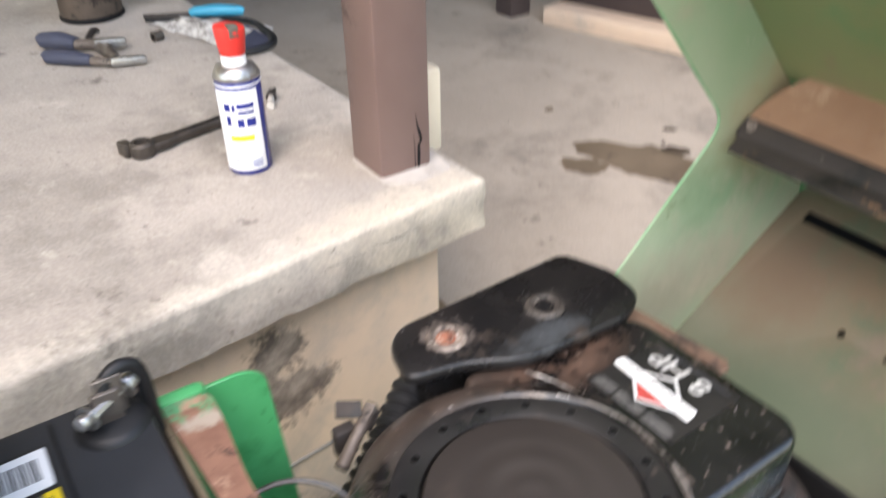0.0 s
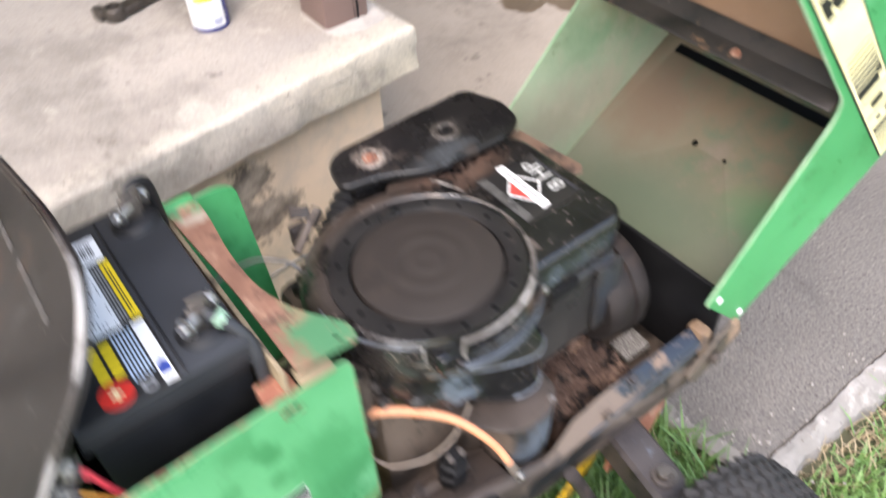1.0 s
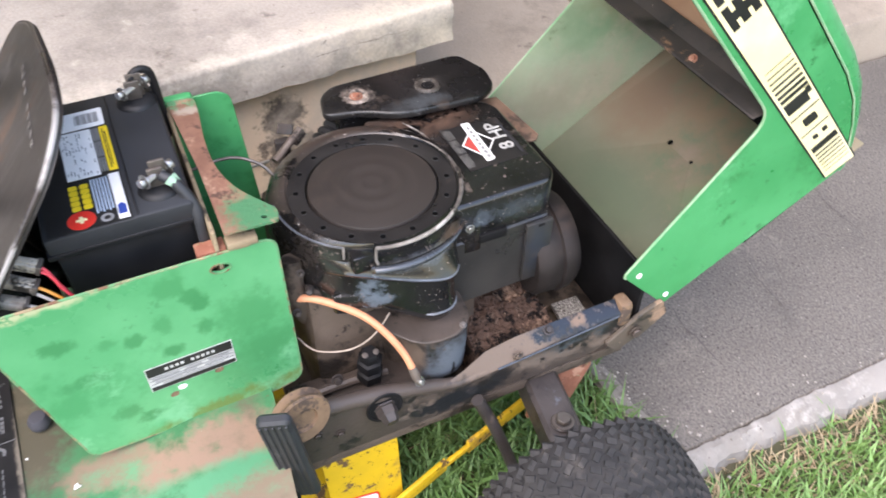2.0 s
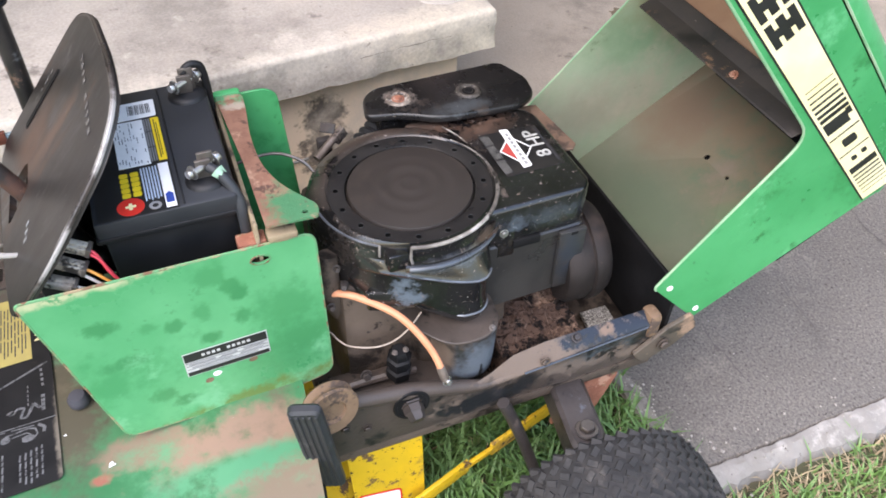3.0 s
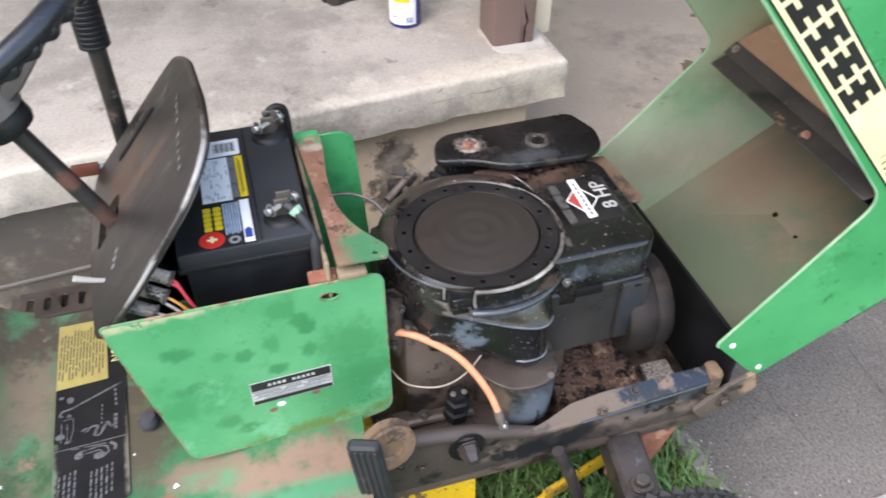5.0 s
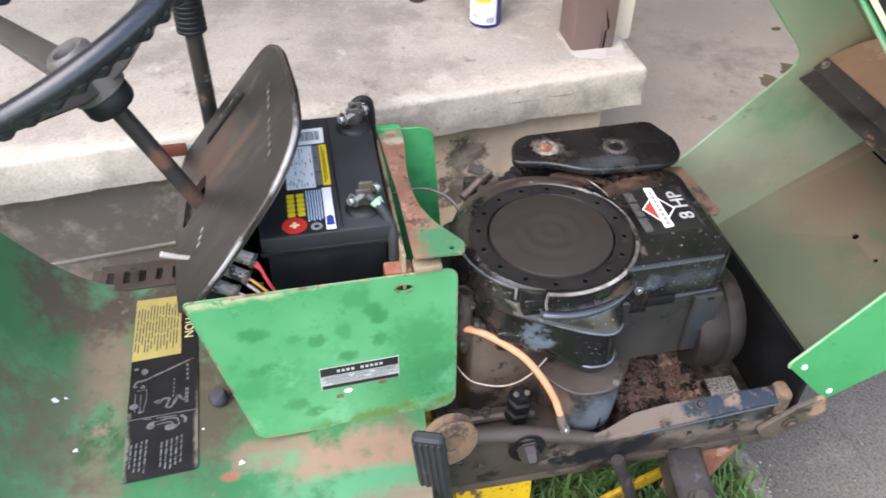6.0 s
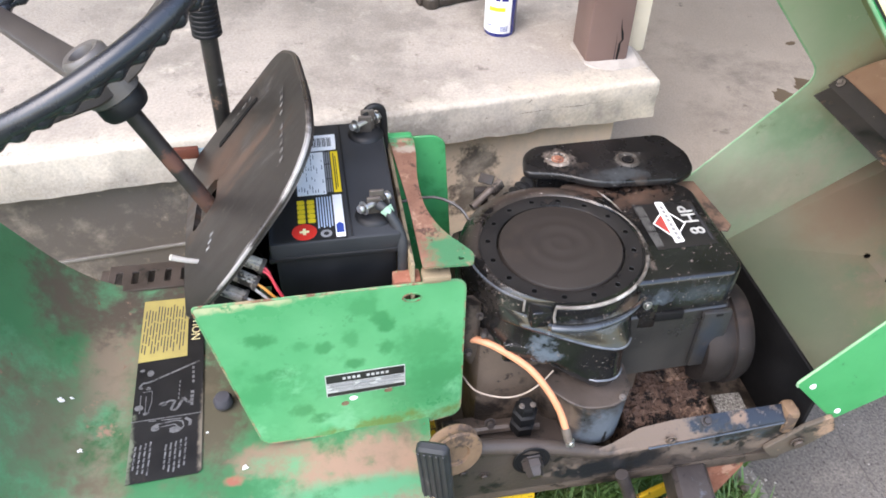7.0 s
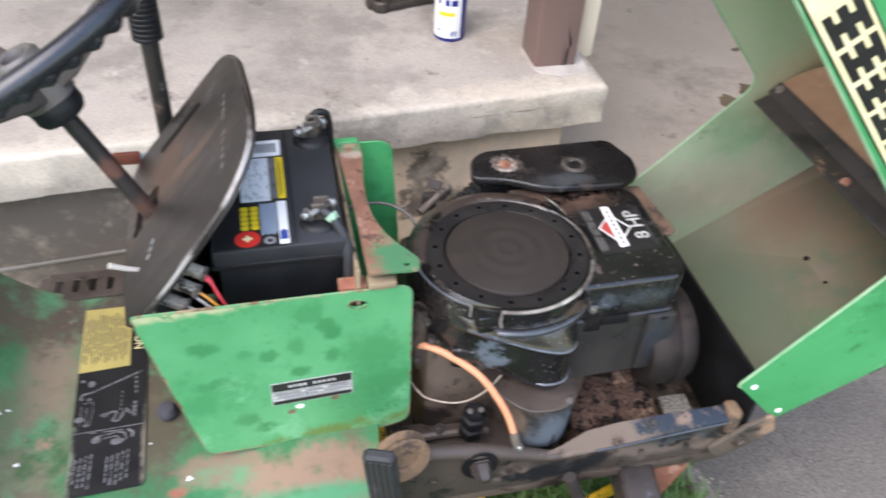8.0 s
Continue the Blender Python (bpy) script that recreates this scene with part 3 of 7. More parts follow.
BORDER_M = material("dirty_border_concrete", (0.235, 0.212, 0.182), (0.175, 0.156, 0.132), 22, (0.9, 0.95), 0, 0.7, 200, (((0.12, 0.105, 0.088), 30, 0.55, 0.62, 0.9), ((0.55, 0.52, 0.48), 60, 0.62, 0.66, 0.9), ((0.10, 0.085, 0.07), 110, 0.61, 0.65, 0.9)))
CRACK_M = material("dusty_crack", (0.075, 0.068, 0.062), (0.11, 0.10, 0.092), 80, (0.9, 0.95), 0, 0.2)
SOIL = material("grassy_soil", (0.075, 0.06, 0.035), (0.05, 0.07, 0.025), 12, (0.9, 0.98), 0, 0.8, 120)
CREAM_BOARD = material("cream_board", (0.70, 0.60, 0.45), (0.60, 0.51, 0.38), 10, (0.6, 0.7), 0, 0.1)
MORTAR = material("white_mortar", (0.50, 0.455, 0.40), (0.42, 0.38, 0.335), 30, (0.85, 0.95), 0, 0.6, 220, (((0.28, 0.245, 0.21), 60, 0.58, 0.64, 0.9), ((0.10, 0.085, 0.07), 110, 0.66, 0.69, 0.9)))
POST_M = material("brown_painted_post", (0.165, 0.105, 0.088), (0.20, 0.13, 0.11), 6, (0.4, 0.55), 0, 0.08, 250,
                  (((0.085, 0.052, 0.044), 12, 0.57, 0.68, 0.6), ((0.30, 0.22, 0.19), 70, 0.655, 0.68, 0.6)))
DARK_WALL = material("dark_brown_wall", (0.045, 0.03, 0.028), (0.06, 0.042, 0.038), 6, (0.6, 0.8), 0, 0.1)
CEIL_M = material("painted_ceiling", (0.30, 0.26, 0.22), (0.25, 0.22, 0.185), 4, (0.8, 0.9), 0, 0.1)
OIL = material("oil_stain", (0.1116, 0.0806, 0.0504), (0.1548, 0.1138, 0.0720), 10, (0.6, 0.8), 0, 0.15, 260, (((0.0612, 0.0432, 0.0288), 9, 0.55, 0.66, 0.7),))
OIL_DARK = material("fresh_oil_stain", (0.045, 0.032, 0.022), (0.07, 0.05, 0.034), 20, (0.4, 0.6), 0, 0.15, 260)
CAN_BLUE = material("blue_can", (0.02, 0.03, 0.20), (0.025, 0.035, 0.24), 20, (0.2, 0.3), 0.2, 0.02)
RED_PLASTIC = material("red_plastic", (0.72, 0.04, 0.03), (0.66, 0.04, 0.03), 30, (0.35, 0.45), 0, 0.02)
WRENCH_M = material("oily_wrench_steel", (0.05, 0.042, 0.036), (0.09, 0.075, 0.062), 60, (0.4, 0.6), 0.5, 0.2)
GRIP_BLUE = material("dark_blue_grip", (0.03, 0.035, 0.06), (0.045, 0.05, 0.08), 30, (0.5, 0.7), 0, 0.1)
TEAL = material("teal_plastic", (0.02, 0.25, 0.38), (0.03, 0.28, 0.42), 30, (0.35, 0.5), 0, 0.02)
RED_WIRE = material("red_wire", (0.65, 0.05, 0.07), (0.6, 0.05, 0.07), 30, (0.4, 0.5), 0, 0.02)
WHITE_WIRE = material("white_wire", (0.62, 0.58, 0.52), (0.46, 0.42, 0.37), 40, (0.4, 0.6), 0, 0.02)
PALE_INK = material("worn_pale_ink", (0.085, 0.088, 0.092), (0.18, 0.183, 0.187), 160, (0.5, 0.6), 0, 0.02, 300, (((0.03, 0.03, 0.032), 130, 0.54, 0.60, 0.5),))
PALE_WIRE = material("grimy_pale_wire", (0.40, 0.33, 0.27), (0.26, 0.20, 0.16), 60, (0.5, 0.6), 0, 0.02)
ORANGE_WIRE = material("orange_wire", (0.75, 0.33, 0.05), (0.7, 0.3, 0.05), 30, (0.4, 0.5), 0, 0.02)
CONNECTOR_M = material("grimy_clear_plastic", (0.46, 0.42, 0.36), (0.20, 0.165, 0.13), 70, (0.15, 0.35), 0, 0.1, 300, (((0.025, 0.021, 0.018), 60, 0.53, 0.59, 0.4),))
FAINT_PRINT = material("worn_grey_print", (0.085, 0.083, 0.08), (0.15, 0.147, 0.14), 120, (0.5, 0.6), 0, 0.02, 300, (((0.025, 0.025, 0.026), 90, 0.53, 0.58, 0.5),))
DULL_PRINT = material("dull_white_print", (0.50, 0.50, 0.48), (0.36, 0.36, 0.345), 90, (0.4, 0.5), 0, 0.02, 300, (((0.06, 0.055, 0.05), 110, 0.60, 0.64, 0.5),))
DECAL_M = material("scuffed_black_decal", (0.012, 0.012, 0.013), (0.024, 0.022, 0.021), 40, (0.25, 0.4), 0, 0.04, 300, (((0.10, 0.075, 0.06), 50, 0.585, 0.64, 0.6), ((0.30, 0.26, 0.23), 150, 0.64, 0.67, 0.6)))
BOOT = material("grey_rubber_boot", (0.085, 0.078, 0.066), (0.14, 0.125, 0.10), 50, (0.25, 0.45), 0, 0.1)
KNOB_M = material("blue_grey_knob", (0.045, 0.045, 0.055), (0.06, 0.06, 0.07), 30, (0.7, 0.85), 0, 0.05)
BRACKET_M = material("sooty_bracket", (0.026, 0.021, 0.019), (0.050, 0.039, 0.033), 18, (0.7, 0.85), 0, 0.25, 250,
                     (((0.22, 0.125, 0.07), 16, 0.595, 0.65, 0.85), ((0.28, 0.23, 0.19), 40, 0.645, 0.665, 0.8), ((0.012, 0.011, 0.010), 12, 0.54, 0.62, 0.6)))
BLADE = material("grass_blade", (0.0552, 0.1288, 0.0258), (0.1288, 0.2346, 0.0626), 7, (0.5, 0.6), 0, 0.05, 200,
                 (((0.2760, 0.2484, 0.1196), 22, 0.615, 0.65, 0.8),), ragged=(20, 0.8), spots=(((0.1564, 0.2760, 0.0736), (0.95, -0.30, -0.02), (0.55, 0.25, 0.3), 0.5, 0.5),))
STRAW = material("dry_grass", (0.42, 0.33, 0.20), (0.28, 0.21, 0.125), 20, (0.7, 0.8), 0, 0.05, 200)
CRUMB = material("concrete_crumb", (0.40, 0.37, 0.33), (0.24, 0.215, 0.185), 30, (0.9, 0.95), 0, 0.3, 300)


# ---- builders ----
def ident(p):
    return p


def finish(name, bm, mat, parent=None, label="", smooth=True):
    bmesh.ops.recalc_face_normals(bm, faces=bm.faces)
    me = bpy.data.meshes.new(name)
    if smooth:
        for f in bm.faces:
            f.smooth = True
        for e in bm.edges:
            e.smooth = len(e.link_faces) == 2 and e.calc_face_angle(3.0) < 0.7
    bm.to_mesh(me)
    bm.free()
    me.materials.append(mat)
    ob = new(name, me)
    if parent:
        ob.parent = parent
        if parent.type == "EMPTY":
            ob.matrix_parent_inverse = Matrix.Translation(-parent.location)
    if label:
        ob["label"] = label
    return ob


def part(name, bm, mat, parent, label=""):
    return finish(name, bm, mat, parent, label)


def thing(name, place, label, category, group="", kind=""):
    ob = new(name)
    ob.empty_display_size = 0.05
    tagged(ob, label, category, group, kind)
    ob.location = place
    return ob


def bevelled(bm, w, seg=2, angle=0.5):
    es = [e for e in bm.edges if len(e.link_faces) == 2 and e.calc_face_angle(0) > angle]
    if w and es:
        bmesh.ops.bevel(bm, geom=es, offset=w, segments=seg, profile=0.5, affect="EDGES", clamp_overlap=True)
    return bm


def box(x0, x1, y0, y1, z0, z1, bev=0.002, f=ident, bm=None):
    b = bmesh.new()
    bmesh.ops.create_cube(b, size=1)
    for v in b.verts:
        v.co = Vector((x0 + (v.co.x + 0.5) * (x1 - x0), y0 + (v.co.y + 0.5) * (y1 - y0), z0 + (v.co.z + 0.5) * (z1 - z0)))
    bevelled(b, bev)
    for v in b.verts:
        v.co = Vector(f(tuple(v.co)))
    return join(bm, b)


def join(bm, b):
    if bm is None:
        return b
    me = bpy.data.meshes.new("tmp")
    b.to_mesh(me)
    b.free()
    bm.from_mesh(me)
    bpy.data.meshes.remove(me)
    return bm


def rounded(pts, r, n=5):
    """A polygon of 2D points with its corners rounded. r: one radius or one a corner."""
    out = []
    k = len(pts)
    for i, p in enumerate(pts):
        a, b = Vector(pts[i - 1]), Vector(pts[(i + 1) % k])
        p = Vector(p)
        ri = r[i] if isinstance(r, (list, tuple)) else r
        da, db = (a - p), (b - p)
        ri = min(ri, 0.45 * da.length, 0.45 * db.length)
        if ri < 1e-5:
            out.append(tuple(p))
            continue
        pa, pb = p + da.normalized() * ri, p + db.normalized() * ri
        for j in range(n + 1):
            t = j / n
            out.append(tuple((1 - t) ** 2 * pa + 2 * t * (1 - t) * p + t * t * pb))
    return out


def circle(cx, cy, r, n=20, ry=None, ang=0.0):
    ry = ry or r
    return [(cx + r * math.cos(2 * math.pi * i / n) * math.cos(ang) - ry * math.sin(2 * math.pi * i / n) * math.sin(ang),
             cy + r * math.cos(2 * math.pi * i / n) * math.sin(ang) + ry * math.sin(2 * math.pi * i / n) * math.cos(ang)) for i in range(n)]


def plate(outer, f, thick, holes=(), bev=0.0006, bm=None):
    """A flat plate: a 2D outline with holes, f maps (u, v, w) into the place, w from 0 to thick."""
    b = bmesh.new()
    edges = []
    for loop in (outer, *holes):
        vs = [b.verts.new((p[0], p[1], 0)) for p in loop]
        edges += [b.edges.new((vs[i - 1], vs[i])) for i in range(len(vs))]
    bmesh.ops.triangle_fill(b, use_beauty=True, use_dissolve=False, edges=edges)
    bmesh.ops.dissolve_limit(b, angle_limit=0.01, verts=b.verts, edges=b.edges) if not holes else None
    g = bmesh.ops.extrude_face_region(b, geom=b.faces[:])
    bmesh.ops.translate(b, verts=[v for v in g["geom"] if isinstance(v, bmesh.types.BMVert)], vec=(0, 0, thick))
    if bev:
        bevelled(b, bev, 1, 0.9)
    for v in b.verts:
        v.co = Vector(f(tuple(v.co)))
    return join(bm, b)


def tube(points, r, seg=10, bm=None, smooth=4, caps=True, closed=False):
    """A round bar along points (a smooth curve through them). r: one radius or one a point."""
    P = [Vector(p) for p in points]
    R = list(r) if isinstance(r, (list, tuple)) else [r] * len(P)
    if smooth > 1 and len(P) > 2:
        Q, S = [], []
        n = len(P)
        for i in range(n if closed else n - 1):
            p0, p1, p2, p3 = (P[(i + k) % n] if closed else P[min(max(i + k, 0), n - 1)] for k in (-1, 0, 1, 2))
            for j in range(smooth):
                t = j / smooth
                Q.append(0.5 * ((2 * p1) + (p2 - p0) * t + (2 * p0 - 5 * p1 + 4 * p2 - p3) * t * t + (3 * p1 - p0 - 3 * p2 + p3) * t ** 3))
                S.append(R[i] * (1 - t) + R[(i + 1) % n] * t)
        if not closed:
            Q.append(P[-1])
            S.append(R[-1])
        P, R = Q, S
    b = bmesh.new() if bm is None else bm
    n, rings, up = len(P), [], None
    for i in range(n):
        if closed:
            d = (P[(i + 1) % n] - P[i - 1]).normalized()
        else:
            d = (P[min(i + 1, n - 1)] - P[max(i - 1, 0)]).normalized()
        if up is None:
            up = d.orthogonal().normalized()
        up = (up - d * up.dot(d)).normalized()
        side = d.cross(up)
        rings.append([b.verts.new(P[i] + R[i] * (math.cos(2 * math.pi * k / seg) * up + math.sin(2 * math.pi * k / seg) * side)) for k in range(seg)])
    for i in range(n if closed else n - 1):
        a, c = rings[i], rings[(i + 1) % n]
        for k in range(seg):
            b.faces.new((a[k], a[(k + 1) % seg], c[(k + 1) % seg], c[k]))
    if caps and not closed:
        b.faces.new(rings[0])
        b.faces.new(rings[-1])
    return b


def lathe(profile, seg=48, f=ident, bm=None, a0=0.0, a1=2 * math.pi):
    """Turns a profile of (radius, height) round the z axis; f maps into the place."""
    b = bmesh.new()
    full = abs(a1 - a0 - 2 * math.pi) < 1e-6
    n = seg if full else seg + 1
    rings = []
    for r, z in profile:
        if r < 1e-6:
            rings.append([b.verts.new(f((0, 0, z)))])
        else:
            rings.append([b.verts.new(f((r * math.cos(a0 + (a1 - a0) * k / seg), r * math.sin(a0 + (a1 - a0) * k / seg), z))) for k in range(n)])
    for p, q in zip(rings, rings[1:]):
        for k in range(seg):
            k2 = (k + 1) % n
            vs = []
            for v in (p[k % len(p)], p[k2 % len(p)], q[k2 % len(q)], q[k % len(q)]):
                if v not in vs:
                    vs.append(v)
            if len(vs) > 2:
                b.faces.new(vs)
    return join(bm, b)


def axis_map(origin, d, up=(0, 0, 1)):
    """Maps local z to the direction d from origin."""
    d = Vector(d).normalized()
    x = Vector(up).cross(d)
    x = x.normalized() if x.length > 1e-4 else d.orthogonal().normalized()
    y = d.cross(x)
    o = Vector(origin)
    return lambda p: o + x * p[0] + y * p[1] + d * p[2]


def bolt(origin, d, r=0.006, h=0.005, bm=None):
    f = axis_map(origin, d)
    b = lathe([(0, 0), (r * 1.5, 0), (r * 1.5, 0.001), (r * 1.1, 0.0012)], 14, f, bm)
    b = plate([(r * math.cos(k * math.pi / 3), r * math.sin(k * math.pi / 3)) for k in range(6)], lambda p: f((p[0], p[1], p[2] + 0.001)), h, bm=b)
    return b


def text_mesh(body, size, f, thick=0.0003, bold=0.0, bm=None):
    cu = bpy.data.curves.new("t", "FONT")
    cu.body, cu.size, cu.align_x, cu.align_y = body, size, "CENTER", "CENTER"
    cu.extrude, cu.offset = thick / 2, bold
    ob = new("t", cu)
    me = bpy.data.meshes.new_from_object(ob.evaluated_get(bpy.context.evaluated_depsgraph_get()))
    bpy.data.objects.remove(ob)
    b = bmesh.new()
    b.from_mesh(me)
    bpy.data.meshes.remove(me)
    for v in b.verts:
        v.co = Vector(f(tuple(v.co)))
    return join(bm, b)


def bar(u0, u1, v0, v1, f, thick=0.0004, bm=None):
    return plate([(u0, v0), (u1, v0), (u1, v1), (u0, v1)], f, thick, bev=0, bm=bm)


def roughen(bm, amount, scale, keep=None):
    for v in bm.verts:
        if keep is None or keep(v.co):
            v.co += amount * Vector(noise.noise_vector(v.co * scale))
    return bm


def sliced(bm, axis, values):
    n = Vector((1, 0, 0)) if axis == 0 else Vector((0, 1, 0)) if axis == 1 else Vector((0, 0, 1))
    for v in values:
        bmesh.ops.bisect_plane(bm, geom=bm.verts[:] + bm.edges[:] + bm.faces[:], plane_co=n * v, plane_no=n)
    return bm


def struct(name, bm, mat, label, category, smooth=True):
    return tagged(finish(name, bm, mat, smooth=smooth), label, category, kind="structure")


# ---- ground, porch and carport ----
ground = bmesh.new()
for q in ((-150, -150), (150, -150), (150, 150), (-150, 150)):
    ground.verts.new((*q, -0.03))
ground.faces.new(ground.verts[:])
struct("ground", ground, SOIL, "brown soil ground under short lawn grass", "ground")

# asphalt pad: its corner by the front wheel is broken and pale
pad = plate([(0.335, 0.56), (0.325, 0.10), (0.345, 0.0), (0.36, -0.075), (0.385, -0.1325), (0.75, -0.1278), (1.5, -0.118), (6, -0.0595), (6, 0.56)],
            lambda p: (p[0], p[1], p[2] - 0.06), 0.06, bev=0.004)
struct("asphalt_road", pad, ASPHALT, "grey weathered asphalt pad beside the grass", "asphalt")


def kerb_y(x):
    """The asphalt's edge: y at x; the pale concrete edging lies outside it."""
    return -0.1340 + 0.013 * (x - 0.4)


edge = bmesh.new()
for k in range(300):
    x = 0.345 + 2.6 * k / 299
    y = kerb_y(x)
    n1, n2 = [noise.noise(Vector((x * 9, q, 0))) + 0.7 * noise.noise(Vector((x * 40, q, 3))) + 0.5 * noise.noise(Vector((x * 110, q, 6))) for q in (0, 9)]
    w = 0.026 + 0.045 * min(0.5, max(0, x - 0.4)) + 0.010 * n1
    edge.verts.new((x, y + 0.004 * n2, 0.0016 + 0.0008 * n1))
    edge.verts.new((x + 0.002, y - 0.4 * w, 0.003 + 0.0015 * noise.noise(Vector((x * 30, 2, 0)))))
    edge.verts.new((x + 0.004, y - w, -0.008 + 0.004 * n2))
    edge.verts.new((x + 0.004, y - w - 0.006, -0.035))
    edge.verts.new((x, y + 0.002 + 0.004 * n2, -0.035))
vs = edge.verts[:]
for k in range(299):
    for j in range(5):
        edge.faces.new((vs[5 * k + j], vs[5 * k + (j + 1) % 5], vs[5 * k + 5 + (j + 1) % 5], vs[5 * k + 5 + j]))
edge.faces.new(vs[:5])
struct("kerb", edge, KERB_M, "pale worn concrete edging of the asphalt pad", "kerb")

# pale broken border along the pad's other side
border = bmesh.new()
for k in range(90):
    y = 0.16 - 0.275 * k / 89
    x = 0.3285 + 0.010 * max(0, 0.02 - y) / 0.1 + (0.14 * (-0.06 - y) if y < -0.06 else 0)
    n1, n2 = [noise.noise(Vector((y * 22, q, 0))) + 0.7 * noise.noise(Vector((y * 70, q, 3))) for q in (0, 9)]
    w = 0.029 + 0.007 * n1
    border.verts.new((x + 0.003 * n2, y, -0.004))
    border.verts.new((x + 0.004 + 0.003 * n2, y, 0.0022))
    border.verts.new((x + 0.6 * w, y, 0.0030 + 0.0010 * n2))
    border.verts.new((x + w, y + 0.002 * n2, 0.0004))
bv = border.verts[:]
for k in range(89):
    for j in range(3):
        border.faces.new((bv[4 * k + j], bv[4 * k + j + 1], bv[4 * k + 5 + j], bv[4 * k + 4 + j]))
struct("pad_border", border, BORDER_M, "grey-brown crumbling concrete border of the asphalt", "border")

for pts in ([(0.530, 0.10), (0.528, 0.06), (0.5285, 0.02), (0.530, -0.02)], [(0.720, 0.13), (0.713, 0.095), (0.711, 0.055), (0.708, 0.02)], [(0.62, 0.18), (0.615, 0.155), (0.618, 0.135)], [(0.545, -0.095), (0.541, -0.11)], [(0.99, 0.27), (0.975, 0.20), (0.972, 0.13)]):
    cb = bmesh.new()
    P = [Vector((*p, 0)) for p in pts]
    vsl = []
    for i in range(len(P) - 1):
        for j in range(8):
            q = P[i].lerp(P[i + 1], j / 8)
            w = max(0.0002, 0.0009 + 0.0014 * noise.noise(q * 70))
            jx = 0.005 * noise.noise(q * 45 + Vector((0, 0, 7)))
            vsl.append((cb.verts.new((q.x - w + jx, q.y, 0.0012)), cb.verts.new((q.x + w + jx, q.y + w, 0.0012))))
    for (a, b), (c, d) in zip(vsl, vsl[1:]):
        cb.faces.new((a, b, d, c))
    struct("asphalt_crack", cb, CRACK_M, "dark crack in the asphalt", "crack")
carport = box(0.335, 7, 0.565, 3.1, -0.05, 0.12, 0.01)
struct("carport_floor", carport, CARPORT_M, "grey stained concrete carport floor", "floor")
for k, (cx, cy, rx, ry, ang, stain) in enumerate(((0.838, 0.888, 0.050, 0.032, -0.95, OIL), (0.958, 0.826, 0.140, 0.070, -1.12, OIL), (1.045, 0.824, 0.030, 0.019, -0.9, OIL_DARK), (1.05, 0.865, 0.008, 0.005, 0.5, OIL_DARK), (1.115, 0.905, 0.016, 0.010, -0.6, OIL_DARK), (0.97, 1.15, 0.014, 0.009, 0.2, OIL))):
    pts = []
    for i in range(72):
        a = 2 * math.pi * i / 72
        w = 1 + 0.38 * noise.noise(Vector((math.cos(a) * 1.6 + 7 * k, math.sin(a) * 1.6, 3.0))) + 0.18 * noise.noise(Vector((math.cos(a) * 5 + 7 * k, math.sin(a) * 5, 6.0)))
        px, py = rx * w * math.cos(a), ry * w * math.sin(a)
        pts.append((cx + px * math.cos(ang) - py * math.sin(ang), cy + px * math.sin(ang) + py * math.cos(ang)))
    tagged(finish("oil_stain", plate(pts, lambda p: (p[0], p[1], p[2] + 0.1202), 0.0006, bev=0), stain),
           "dark fresh oil spot on concrete" if stain is OIL_DARK else "brown oil stain soaked into concrete", "stain", "oil stains", "structure")


def porch_map(p):
    """From porch axes (x along the front edge, y inward) into the place."""
    return (0.317 + p[0] - 0.03 * p[1], 0.545 + 0.097 * p[0] + p[1], p[2])


slab = box(-4.5, 0, -0.004, 4.0, 0.335, 0.405, 0)
nosing = [e for e in slab.edges if all(v.co.z > 0.4 for v in e.verts) and (all(v.co.y < 0 for v in e.verts) or all(v.co.x > -0.01 for v in e.verts))]
bmesh.ops.bevel(slab, geom=nosing, offset=0.009, segments=4, profile=0.5, affect="EDGES")
sliced(slab, 0, [-1.3 + 0.011 * k for k in range(118)])
sliced(slab, 1, [0.0, 0.022, 0.034, 0.05, 0.1] + [0.15 + 0.06 * k for k in range(14)])
sliced(slab, 2, [0.343, 0.351, 0.36, 0.37, 0.38])
for v in slab.verts:
    d = min(v.co.y + 0.004, -v.co.x)
    if d < 0.03 and v.co.x > -1.35:
        w = (0.0028 if v.co.z < 0.4 else 0.0012) * max(0, 1 - d / 0.03)
        v.co += w * Vector(noise.noise_vector(v.co * 28)) + 0.6 * w * Vector(noise.noise_vector(v.co * 70))
    if v.co.z < 0.352 and d < 0.03 and v.co.x > -0.6:
        chip = max(0, noise.noise(v.co * 34) + 0.6 * noise.noise(v.co * 80)) * (1.0 if v.co.x > -0.22 else 0.4)
        v.co.z += 0.0045 * chip
        v.co.y += 0.004 * chip
for v in slab.verts:
    v.co = Vector(porch_map(tuple(v.co)))
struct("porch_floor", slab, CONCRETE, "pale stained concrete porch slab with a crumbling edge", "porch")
face_crack = bmesh.new()
rows = []
for k in range(30):
    x = -0.245 + 0.0055 * k
    z = 0.3765 + 0.0035 * noise.noise(Vector((x * 14, 0, 2))) + 0.0018 * noise.noise(Vector((x * 60, 0, 5)))
    w = max(0.0001, 0.0003 + 0.0008 * noise.noise(Vector((x * 24, 3, 1))))
    rows.append([face_crack.verts.new(porch_map((x, -0.0062 + 0.0032 * noise.noise(Vector((x * 28, 0, 10))), z + q * w))) for q in (-1, 1)])
for p_, q_ in zip(rows, rows[1:]):
    face_crack.faces.new((p_[0], p_[1], q_[1], q_[0]))
struct("porch_crack", face_crack, CRACK_M, "thin dark crack along the porch slab's face", "crack")
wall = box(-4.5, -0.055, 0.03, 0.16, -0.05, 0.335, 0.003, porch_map)
